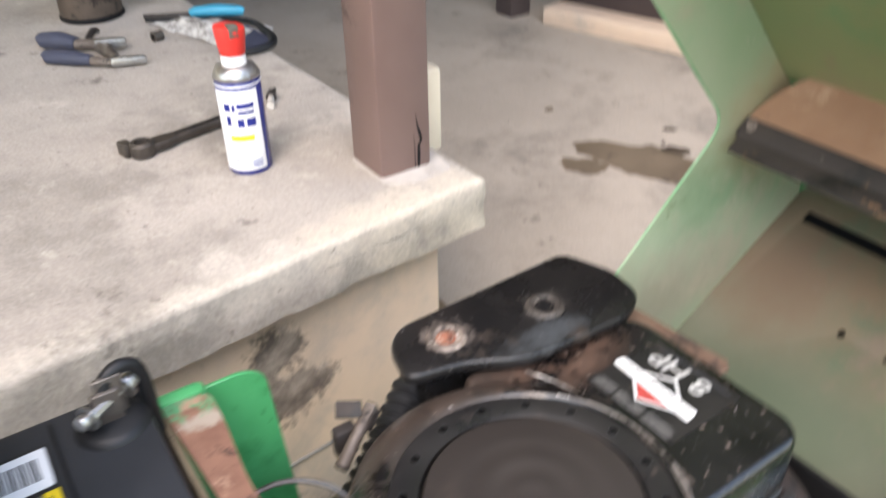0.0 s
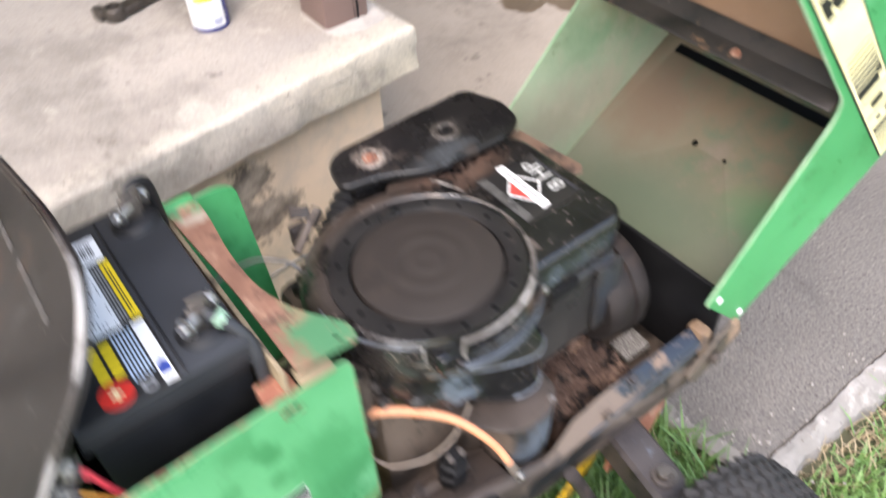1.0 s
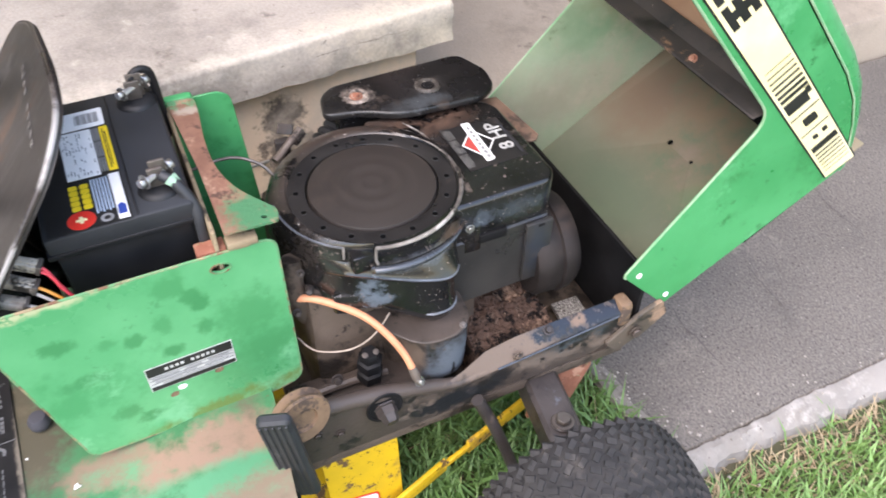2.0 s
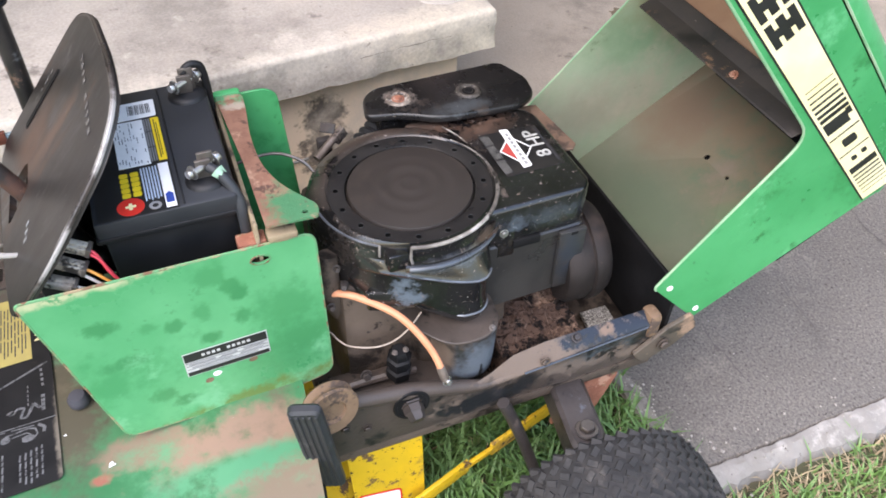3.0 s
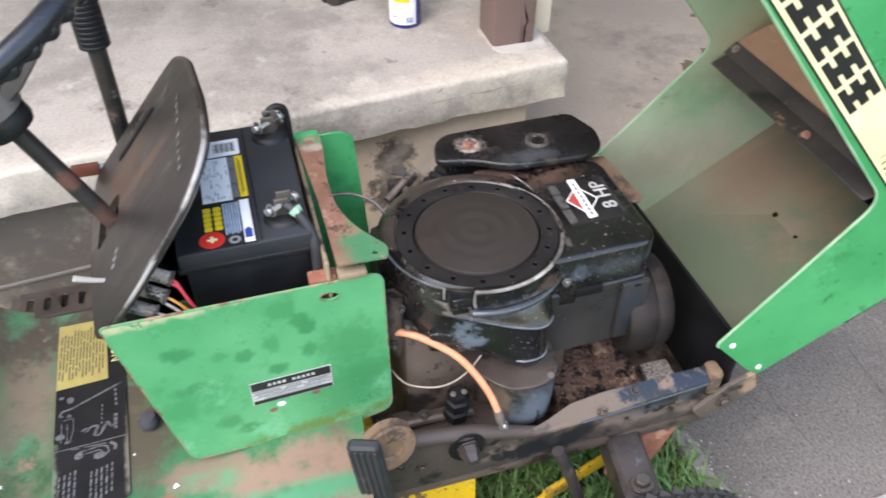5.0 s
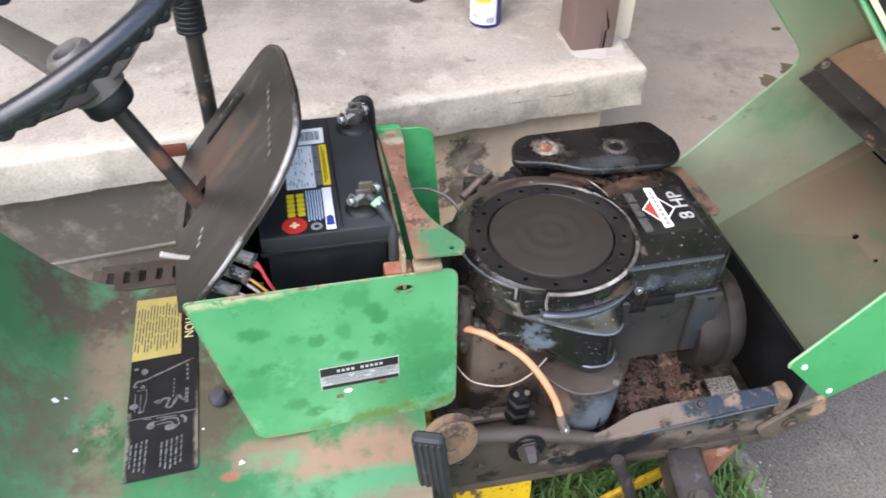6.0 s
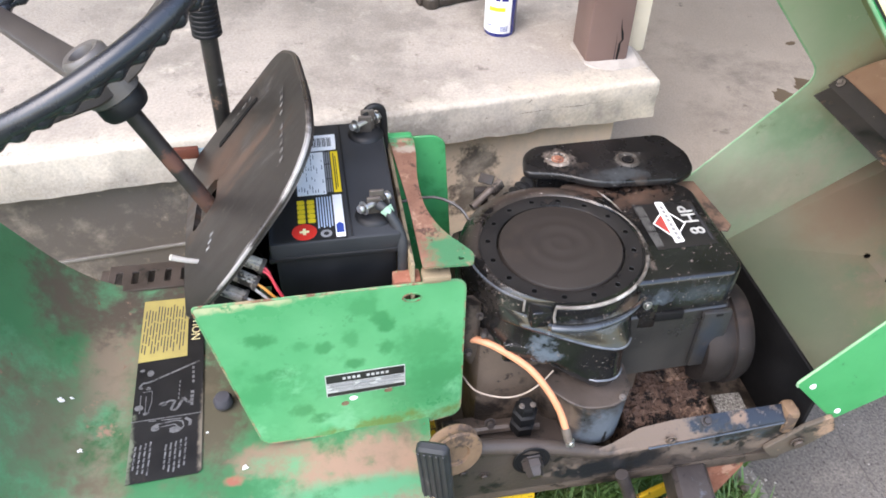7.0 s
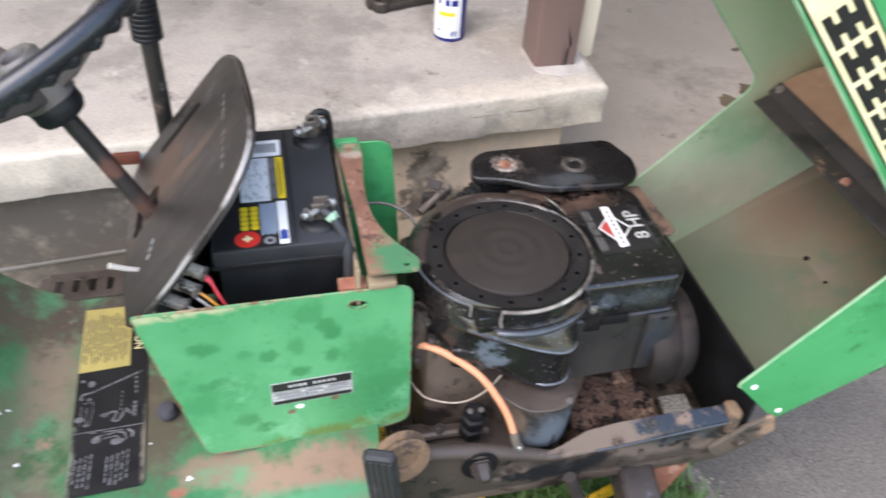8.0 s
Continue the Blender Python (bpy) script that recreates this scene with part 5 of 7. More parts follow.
# muffler, dirt and small fittings
part("muffler", lathe([(0, 0.0), (0.058, 0.0), (0.063, 0.006), (0.063, 0.028), (0.0615, 0.030), (0.0615, 0.0315), (0.0655, 0.033), (0.0655, 0.038), (0.064, 0.046), (0.058, 0.056), (0.046, 0.061), (0, 0.063)], 40, axis_map((0.172, 0.053, 0.342), (1, -0.05, 0))), MUFFLER_M, engine, "brown dusty round muffler")
heap = bmesh.new()
bmesh.ops.create_grid(heap, x_segments=110, y_segments=90, size=0.5)
for v in heap.verts:
    x, y = v.co.x, v.co.y
    h = 0.288 + 0.012 * y + 0.007 * noise.noise(Vector((x * 5, y * 5, 1))) + 0.0025 * noise.noise(Vector((x * 17, y * 17, 4))) + 0.004 * noise.noise(Vector((x * 21, y * 21, 8))) + 0.002 * noise.noise(Vector((x * 60, y * 60, 5)))
    h -= 0.055 * max(0, (max(abs(x), abs(y)) - 0.46) / 0.04)
    v.co = Vector((0.128 + x * 0.118, 0.012 + y * 0.10, h))
part("dirt", heap, DIRT, engine, "dry brown dirt and clippings caked on the engine")
random.seed(31)
fib = bmesh.new()
for k in range(46):
    x, y = random.uniform(-0.48, 0.48), random.uniform(-0.48, 0.48)
    p = Vector((0.128 + x * 0.110, 0.012 + y * 0.10, 0.2935 + 0.012 * y + random.uniform(-0.002, 0.005)))
    d = Vector((random.gauss(0, 1), random.gauss(0, 1), random.gauss(0, 0.35))).normalized() * random.uniform(0.002, 0.008)
    n_ = d.cross(Vector((0, 0, 1))).normalized() * random.uniform(0.0002, 0.0005)
    fib.faces.new([fib.verts.new(q) for q in (p - d - n_, p - d + n_, p + d + n_, p + d - n_)])
tagged(part("dry_litter", fib, FIBRE, engine, "dry brown grass clippings"), kind="stuff")
part("mesh_piece", roughen(box(0.218, 0.256, -0.001, 0.028, 0.229, 0.236, 0.001, lambda p: (p[0], p[1], p[2] + 0.1 * p[1])), 0.002, 90), SPECKLE, engine, "grey speckled metal piece")
fit = lathe([(0, 0.050), (0.009, 0.050), (0.0115, 0.047), (0.0115, 0.038), (0.0150, 0.036), (0.0150, 0.026), (0.0120, 0.024), (0.0120, 0.016), (0.0155, 0.014), (0.0155, 0.0)], 6, axis_map((-0.051, -0.014, 0.287), (0.0, -0.12, 1)))
part("oil_filler", fit, DARK, engine, "oily black filler fitting")
for dx in (-0.008, 0.008):
    part("filler_screw", bolt((-0.051 + 0.8 * dx, -0.023, 0.3375), (0, -0.3, 1), 0.0022, 0.0015), DULL_STEEL, engine)
for x, z, r in ((-0.088, 0.292, 0.006), (-0.10, 0.285, 0.004), (-0.115, 0.40, 0.004), (-0.105, 0.455, 0.0035)):
    part("engine_nut", bolt((x, -0.008 if z < 0.3 else 0.012, z), (0, -1, 0.3), r * 0.8, 0.005), BRACKET_M, engine)
part("linkage_bar", tube([(-0.125, -0.01, 0.283), (-0.07, -0.012, 0.286), (-0.03, -0.014, 0.284)], 0.005, 8), FLANGE_M, engine)
part("breather", tube([(-0.10, 0.04, 0.36), (-0.112, 0.03, 0.41), (-0.108, 0.035, 0.455)], [0.012, 0.014, 0.01], 10), ENGINE_DIRT, engine)
part("control_arm", box(-0.009, 0.009, -0.006, 0.006, -0.0016, 0.0016, 0.001, axis_map((-0.058, 0.205, 0.486), (-0.35, -0.55, 0.75))), BRACKET_M, engine, "small bent metal control arm")
part("control_arm", box(-0.004, 0.004, -0.009, 0.009, -0.014, 0.0, 0.001, axis_map((-0.049, 0.197, 0.484), (-0.35, -0.2, 0.9))), WORN_STEEL, engine)
part("control_stud", tube([(-0.080, 0.178, 0.466), (-0.066, 0.187, 0.472), (-0.054, 0.194, 0.478)], [0.0052, 0.0046, 0.0046], 10), WORN_STEEL, engine, "worn steel linkage stud")
part("control_clip", box(-0.073, -0.056, 0.196, 0.206, 0.452, 0.476, 0.002), BRACKET_M, engine)
hose_a, hose_b = Vector((0.005, 0.226, 0.452)), Vector((-0.085, 0.165, 0.425))
hose_prof = [(0, -0.0035)]
for k in range(11):
    z = k * (hose_b - hose_a).length / 10
    hose_prof += [(0.012, z - 0.0045), (0.0155, z - 0.0012), (0.0155, z + 0.0012), (0.012, z + 0.0045)]
rib_h = lathe(hose_prof + [(0, hose_prof[-1][1])], 18, axis_map(hose_a, hose_b - hose_a))
part("ribbed_hose", rib_h, BLACK_PLASTIC, engine, "ribbed black breather hose")
part("control_cable", tube([(-0.175, 0.16, 0.497), (-0.13, 0.165, 0.497), (-0.10, 0.155, 0.485), (-0.088, 0.14, 0.468)], 0.0018, 6), DULL_STEEL, tractor, "thin grey control cable")

# engine decal
zt = 0.4792
dec = plate([(0.103, 0.138), (0.1765, 0.136), (0.1775, 0.060), (0.1055, 0.058)], lambda p: (p[0], p[1], zt + p[2]), 0.0005, bev=0)
part("decal", dec, DECAL_M, engine, "black engine decal with a red and white diamond")
up = lambda z: (lambda p: (p[0], p[1], z + p[2]))
for k in range(5):
    for y0, y1 in ((0.135, 0.117), (0.114, 0.090), (0.087, 0.063)):
        xo = 0.1050 + 0.0021 * k
        part("decal_line", plate([(xo, y0), (xo + 0.0011, y0), (xo + 0.0016, y1), (xo + 0.0005, y1)], up(zt + 0.0005), 0.0003, bev=0), FAINT_PRINT, engine)
dia = [(0.1375, 0.126), (0.1160, 0.102), (0.1325, 0.072), (0.1545, 0.098)]
part("decal_diamond", plate(dia, up(zt + 0.0005), 0.0003, holes=[[tuple(Vector(p) * 0.90 + Vector((0.1352, 0.0995)) * 0.10) for p in dia]], bev=0), WHITE, engine)
part("decal_diamond", plate([(0.1188, 0.1018), (0.1330, 0.1175), (0.1310, 0.080)], up(zt + 0.0004), 0.0003, bev=0), FADED_RED, engine)
part("decal_banner", plate(rounded([(0.1315, 0.1395), (0.1415, 0.1385), (0.1405, 0.067), (0.1290, 0.0655)], 0.002, 3), up(zt + 0.0008), 0.0003, bev=0), WHITE, engine)
for k in range(8):
    y = 0.131 - 0.0078 * k
    part("decal_banner_bar", plate([(0.1348 - 0.0002 * k, y), (0.1382 - 0.0001 * k, y), (0.1381 - 0.0001 * k, y - 0.0058), (0.1347 - 0.0002 * k, y - 0.0058)], up(zt + 0.0011), 0.0002, bev=0), GREY_PRINT, engine)
tm = lambda p: (0.1635 - 0.86 * p[1], 0.1025 + 0.92 * p[0], zt + 0.0008 + p[2])
part("decal_text", text_mesh("8 HP", 0.0275, tm, bold=0.0004), DULL_PRINT, engine, "white printed 8 HP")
part("decal_print", plate([(0.1720, 0.132), (0.1745, 0.132), (0.1752, 0.066), (0.1728, 0.066)], up(zt + 0.0005), 0.0003, bev=0), DARK_PRINT, engine)

# orange hose and wire
part("hose", tube([(-0.16, 0.045, 0.395), (-0.118, 0.025, 0.408), (-0.096, 0.010, 0.414), (-0.071, -0.005, 0.405), (-0.051, -0.018, 0.393), (-0.035, -0.034, 0.376), (-0.0225, -0.048, 0.354), (-0.0165, -0.058, 0.335)], 0.0041, 12), ORANGE, tractor, "faded orange rubber hose")
part("hose_end", tube([(-0.0168, -0.0575, 0.336), (-0.0148, -0.0625, 0.326), (-0.0132, -0.0655, 0.319)], [0.0050, 0.0052, 0.0040], 10), WORN_STEEL, tractor, "crimped metal hose end")
part("hose_nut", bolt((-0.0118, -0.0655, 0.3185), (0.3, -1, 0.4), 0.0040, 0.005), STEEL, tractor)
part("wire", tube([(-0.14, 0.04, 0.353), (-0.12, 0.02, 0.353), (-0.113, 0.006, 0.351), (-0.102, -0.002, 0.344), (-0.077, -0.012, 0.343), (-0.055, -0.014, 0.347), (-0.036, -0.012, 0.359), (-0.02, -0.006, 0.373)], 0.0010, 6), PALE_WIRE, tractor, "thin pale wire")

# green side panel
def sp(p):
    """From the panel's (x, z, depth)."""
    return (p[0], -0.025 + (p[0] + 0.379) * 0.100 + 0.03 * (p[1] - 0.42) + p[2], p[1])


SLOT = circle(-0.178, 0.507, 0.0088, 16, 0.0048, -0.15)
panel = part("side_panel", plate(rounded([(-0.381, 0.541), (-0.124, 0.5185), (-0.1235, 0.312), (-0.160, 0.309), (-0.342, 0.330)], [0.006, 0.014, 0.016, 0.004, 0.012]), sp, 0.0025, holes=[SLOT]), PANEL_GREEN, tractor, "bright green painted steel side panel with dark smudges")
part("slot_rim", plate(circle(-0.178, 0.507, 0.0105, 20, 0.0062, -0.15), lambda p: sp((p[0], p[1], p[2] - 0.0008)), 0.0008, holes=[SLOT], bev=0), EDGE_TAN, tractor)
tag = lambda o: (lambda p: sp((-0.2285 + p[0] * 0.9985 + 0.0, 0.3995 - 0.065 * p[0] + p[1], -o - p[2])))
part("rating_plate", bar(-0.042, 0.042, -0.0165, 0.0165, tag(0.0001), 0.0006), DULL_PRINT, panel, "small silver and black rating plate")
part("plate_field", bar(-0.0410, 0.0410, 0.0045, 0.0157, tag(0.0007), 0.0003), BLACK_PRINT, panel)
part("plate_field", bar(-0.0410, 0.0410, -0.0157, -0.0105, tag(0.0007), 0.0003), BLACK_PRINT, panel)
for k in range(3):
    part("plate_line", bar(-0.0405, 0.0405, 0.0025 - 0.0045 * k, 0.0029 - 0.0045 * k, tag(0.0007), 0.0003), DARK_PRINT, panel)
for k, w in enumerate((4, 4, 4, 4, 0, 4, 4, 4, 4, 4)):
    if w:
        part("plate_bar", bar(-0.024 + 0.005 * k, -0.0208 + 0.005 * k, 0.0083, 0.0118, tag(0.0010), 0.0002), DULL_PRINT, panel)
for x0, x1, z0, z1 in ((-0.038, -0.012, -0.001, 0.0015), (-0.006, 0.01, -0.001, 0.0015), (0.016, 0.037, -0.0008, 0.0022), (-0.036, 0.004, -0.0052, -0.0032), (0.012, 0.036, -0.0052, -0.0032), (-0.03, 0.03, -0.0094, -0.0078)):
    part("plate_bar", bar(x0, x1, z0, z1, tag(0.0007), 0.0003), GREY_PRINT, panel)
for x, z, m in ((-0.243, 0.376, WHITE), (-0.205, 0.378, TAN), (-0.252, 0.370, TAN)):
    part("paint_chip", plate([(x + 0.0044 * (1 + 0.5 * noise.noise(Vector((i, x * 40, 0)))) * math.cos(i * 0.63), z + 0.0034 * math.sin(i * 0.63)) for i in range(10)], lambda p: sp((p[0], p[1], -0.0004 + p[2])), 0.0004, bev=0), m, panel)

part("panel_edge", tube([sp((x, z, 0.0012)) for x, z in rounded([(-0.381, 0.541), (-0.124, 0.5185), (-0.1235, 0.312), (-0.160, 0.309), (-0.342, 0.330)], [0.006, 0.014, 0.016, 0.004, 0.012])], 0.0015, 6, smooth=1, closed=True), EDGE_TAN, panel, "chipped rusty panel edge")
# far side panel and firewall
far = part("far_side_panel", plate(rounded([(-0.175, 0.30), (-0.088, 0.30), (-0.096, 0.40), (-0.105, 0.530), (-0.118, 0.538), (-0.175, 0.538)], [0, 0, 0.02, 0.012, 0.012, 0]), lambda p: (p[0] - 0.004, 0.211 + p[2], 0.30 + 1.05 * (p[1] - 0.30)), 0.003), GREEN, tractor, "green painted far side panel")
fb_pts = rounded([(-0.176, 0.226), (-0.148, 0.220), (-0.149, 0.19), (-0.1545, 0.14), (-0.1535, 0.09), (-0.143, 0.052), (-0.116, 0.010), (-0.119, -0.006), (-0.168, -0.004), (-0.169, 0.10)], [0.006, 0.006, 0.01, 0.02, 0.02, 0.02, 0.006, 0.004, 0.002, 0.01])
part("firewall_bracket", plate(fb_pts, lambda p: (p[0], 0.895 * p[1], 0.5445 + 0.05 * p[1] + p[2]), 0.003, holes=[circle(-0.130, 0.004, 0.0028, 10)]), BRACKET_RUST, tractor, "rusty firewall bracket with green paint left")
part("bracket_turn", box(-0.179, -0.148, 0.1985, 0.2095, 0.47, 0.5615, 0.005), GREEN, tractor)
part("firewall", box(-0.1785, -0.1745, 0.003, 0.197, 0.30, 0.5445, 0.001, lambda p: (p[0], p[1], p[2] + 0.05 * p[1] * (p[2] > 0.5))), CREAM, tractor, "cream coloured firewall sheet")
part("firewall_clip", box(-0.195, -0.168, 0.004, 0.022, 0.505, 0.523, 0.002), RUSTY, tractor)
part("firewall_clip", box(-0.168, -0.140, -0.004, 0.012, 0.525, 0.5325, 0.002), CREAM, tractor)
part("battery_tray", box(-0.33, -0.18, 0.01, 0.214, 0.335, 0.3475, 0.002), DARK, tractor)
part("tray_wall", box(-0.37, -0.18, 0.2145, 0.2185, 0.335, 0.45, 0.001), DARK, tractor)

# dash panel
DO, DS, DN = Vector((-0.385, 0, 0.528)), Vector((0.63, 0, 0.777)).normalized(), Vector((-0.777, 0, 0.63)).normalized()


def dashm(p):
    return DO + Vector((0, 1, 0)) * p[0] + DS * p[1] + DN * p[2]


dash_out = rounded([(-0.014, -0.008), (0.06, -0.022), (0.19, -0.032), (0.262, -0.024), (0.258, 0.06), (0.250, 0.155), (0.215, 0.178), (0.10, 0.194), (0.034, 0.192), (-0.001, 0.158), (-0.021, 0.06)],
                   [0.012, 0.03, 0.03, 0.02, 0.03, 0.03, 0.03, 0.03, 0.035, 0.03, 0.03])
hole = rounded([(0.112, -0.014), (0.164, -0.010), (0.160, 0.036), (0.120, 0.034)], 0.012)
db = plate(dash_out, lambda p: dashm((p[0], p[1], p[2] - 0.009)), 0.007, holes=[hole], bev=0)
bevelled(db, 0.0025, 3, 0.9)
dash = part("dash_panel", db, DASH_M, tractor, "worn dark brown dash panel with scuffed edges")
part("dash_edge", tube([dashm((0.99 * (x - 0.12) + 0.12, 0.99 * (s - 0.08) + 0.08, -0.0045)) for x, s in dash_out], 0.0026, 8, smooth=1, closed=True), DASH_EDGE_M, dash, "scuffed dash edge with painted sheen")
for k, n in enumerate((1, 1, 1, 1, 0, 1, 1, 1, 1, 1)):
    if n:
        y = 0.163 - 0.0125 * k
        part("dash_print", bar(y - 0.0030, y + 0.0030, 0.1540 - 0.0005 * k, 0.1590 - 0.0005 * k, lambda p: dashm((p[0], p[1], -0.0019 + p[2])), 0.0003), DASH_PRINT, dash, "worn pale printed mark")
for k in range(3):
    part("dash_print", bar(0.052 + 0.008 * k, 0.056 + 0.008 * k, 0.021 + 0.003 * k, 0.027 + 0.003 * k, lambda p: dashm((p[0], p[1], -0.0019 + p[2])), 0.0004), GREY_PRINT, dash)
part("lever_slot", plate(rounded([(0.212, 0.035), (0.222, 0.035), (0.214, 0.112), (0.207, 0.112)], 0.003), lambda p: dashm((p[0], p[1], -0.0018 + p[2])), 0.0006, bev=0), DARK, dash)
for y0, s0, s1 in ((0.2300, 0.060, 0.066), (0.2292, 0.072, 0.075), (0.2285, 0.081, 0.090), (0.2275, 0.096, 0.099)):
    part("dash_print", bar(y0, y0 + 0.0045, s0, s1, lambda p: dashm((p[0], p[1], -0.0019 + p[2])), 0.0003), DASH_PRINT, dash)
part("dash_support", box(-0.375, -0.345, 0.05, 0.21, 0.30, 0.52, 0.004), DARK, tractor)
part("control_tab", box(-0.424, -0.394, 0.266, 0.272, 0.506, 0.521, 0.001), TAB_RED, tractor, "reddish brown control tab")
part("control_tab", box(-0.396, -0.366, 0.268, 0.273, 0.507, 0.517, 0.001), PALE_STEEL, tractor, "pale blue-grey control tab")
# steering column and wheel
CH = Vector((-0.375, 0.137, 0.54))
CDIR = Vector((-math.sin(radians(24)), 0, math.cos(radians(24))))
part("steering_column", tube([CH - 0.12 * CDIR, CH + 0.15 * CDIR], 0.0087, 16), COLUMN_M, tractor, "black steering column rusty at the foot")
wm = axis_map(CH + 0.225 * CDIR, CDIR)
rim = tube([wm((0.165 * math.cos(a), 0.165 * math.sin(a), 0.0)) for a in [2 * math.pi * k / 60 for k in range(60)]], 0.0092, 14, smooth=1, closed=True)
wheel = part("steering_wheel", rim, GLOSS_BLACK, tractor, "glossy black plastic steering wheel")
grips = tube([wm((0.1632 * math.cos(a), 0.1632 * math.sin(a), -0.0068)) for a in [2 * math.pi * k / 400 for k in range(400)]], [0.0068 + 0.0019 * math.cos(2 * math.pi * k / 8) for k in range(400)], 12, smooth=1, closed=True)
part("finger_grip", grips, GLOSS_BLACK, wheel)
part("hub_barrel", lathe([(0.012, -0.046), (0.0225, -0.045), (0.0255, -0.048), (0.0262, -0.079), (0.0240, -0.081)], 32, wm), SPOKE_M, wheel, "moulded hub barrel, reflected grey put into its colour")
hub = lathe([(0, -0.078), (0.0230, -0.080), (0.0240, -0.082), (0.0240, -0.094), (0.0215, -0.099), (0.012, -0.101), (0.0, -0.101)], 32, wm)
part("hub", hub, BLACK_PLASTIC, wheel, "black plastic steering hub")
part("hub_cap", lathe([(0.0105, -0.050), (0.0105, -0.038), (0.0125, -0.0335), (0.0175, -0.0325), (0.0212, -0.0365), (0.0220, -0.050)], 32, wm), SPOKE_M, wheel, "dusty open hub ring")
for a in (radians(100), radians(220), radians(340)):
    ca_, sa_ = math.cos(a), math.sin(a)
    spk = plate([(0.012, -0.019), (0.035, -0.0135), (0.158, -0.0095), (0.158, 0.0095), (0.035, 0.0135), (0.012, 0.019)],
                lambda p, c=ca_, s=sa_: wm((p[0] * c - p[1] * s, p[0] * s + p[1] * c, -0.074 + 0.060 * max(0, (p[0] - 0.018) / 0.137) ** 1.3 + p[2] * (1.0 - 2.6 * max(0, p[0] - 0.03)))), 0.021, bev=0.002)
    part("spoke", spk, DUSTY_SPOKE, wheel, "dusty grey plastic spoke")
# lift lever
part("lift_lever", tube([(-0.365, 0.285, 0.32), (-0.361, 0.282, 0.55), (-0.360, 0.28, 0.655)], 0.0098, 14), LEVER_M, tractor, "black lift lever rod")
gr = [(0.0105, 0.655)]
for k in range(13):
    gr += [(0.0162, 0.657 + 0.0056 * k), (0.0162, 0.6598 + 0.0056 * k), (0.0150, 0.6608 + 0.0056 * k), (0.0150, 0.6620 + 0.0056 * k)]
gr += [(0.016, 0.732), (0.016, 0.78), (0.0, 0.79)]
part("lever_grip", lathe(gr, 24, lambda p: (-0.3605 + p[0], 0.28 + p[1], p[2])), BLACK_PLASTIC, tractor, "ribbed black rubber lever grip")
# wires beside the battery
for (m, pts) in ((RED_WIRE, [(-0.322, 0.014, 0.555), (-0.313, 0.011, 0.551), (-0.307, 0.007, 0.535), (-0.299, 0.003, 0.514), (-0.296, 0.004, 0.49)]),
                 (RED_WIRE, [(-0.320, 0.011, 0.552), (-0.311, 0.008, 0.546), (-0.305, 0.004, 0.530), (-0.297, 0.001, 0.512), (-0.295, 0.004, 0.49)]),
                 (ORANGE_WIRE, [(-0.329, 0.008, 0.541), (-0.320, 0.005, 0.536), (-0.310, 0.001, 0.526), (-0.301, -0.001, 0.513), (-0.298, 0.0, 0.49)]),
                 (WHITE_WIRE, [(-0.331, 0.006, 0.538), (-0.322, 0.002, 0.531), (-0.312, -0.002, 0.521), (-0.305, -0.004, 0.512), (-0.300, 0.0, 0.49)]),
                 (WHITE_WIRE, [(-0.338, 0.0, 0.530), (-0.330, -0.003, 0.5265), (-0.320, -0.006, 0.522), (-0.312, -0.007, 0.512), (-0.306, -0.004, 0.49)])):
    part("wire", tube(pts, 0.0014, 6), m, tractor)
for a, b in (((-0.346, 0.022, 0.566), (-0.314, 0.012, 0.553)), ((-0.348, 0.014, 0.551), (-0.322, 0.006, 0.538)), ((-0.356, 0.006, 0.537), (-0.333, -0.001, 0.528))):
    cmx = axis_map(a, Vector(b) - Vector(a))
    hl = (Vector(b) - Vector(a)).length
    cn = part("connector", box(-0.0055, 0.0055, -0.004, 0.004, 0, hl, 0.0012, cmx), CONNECTOR_M, tractor, "grimy clear plastic wire connector")
    part("clip", box(-0.003, 0.003, 0.004, 0.0058, 0.3 * hl, 0.9 * hl, 0.0006, cmx), CONNECTOR_M, cn)
    part("rim", box(-0.0062, 0.0062, -0.0047, 0.0047, hl - 0.004, hl, 0.0008, cmx), DULL_STEEL, cn)
# white lever tip on the dash
part("lever_tip", tube([dashm((0.054, 0.006, -0.004)), dashm((0.050, 0.0045, 0.008)), dashm((0.046, 0.003, 0.025))], [0.0022, 0.0026, 0.0031], 10), WHITE_WIRE, tractor, "white plastic lever tip")

# foot deck and fender
deck = bmesh.new()
bmesh.ops.create_grid(deck, x_segments=60, y_segments=30, size=0.5)


def deck_z(x, y):
    z = 0.316
    if x < -0.50:
        t = -0.50 - x
        z += 7.0 * min(t, 0.11) ** 2 + 1.54 * max(0, t - 0.11)
    z += 0.008 * math.exp(-((x + 0.25) / 0.05) ** 2) * (1 if y < 0 else 0)
    return z


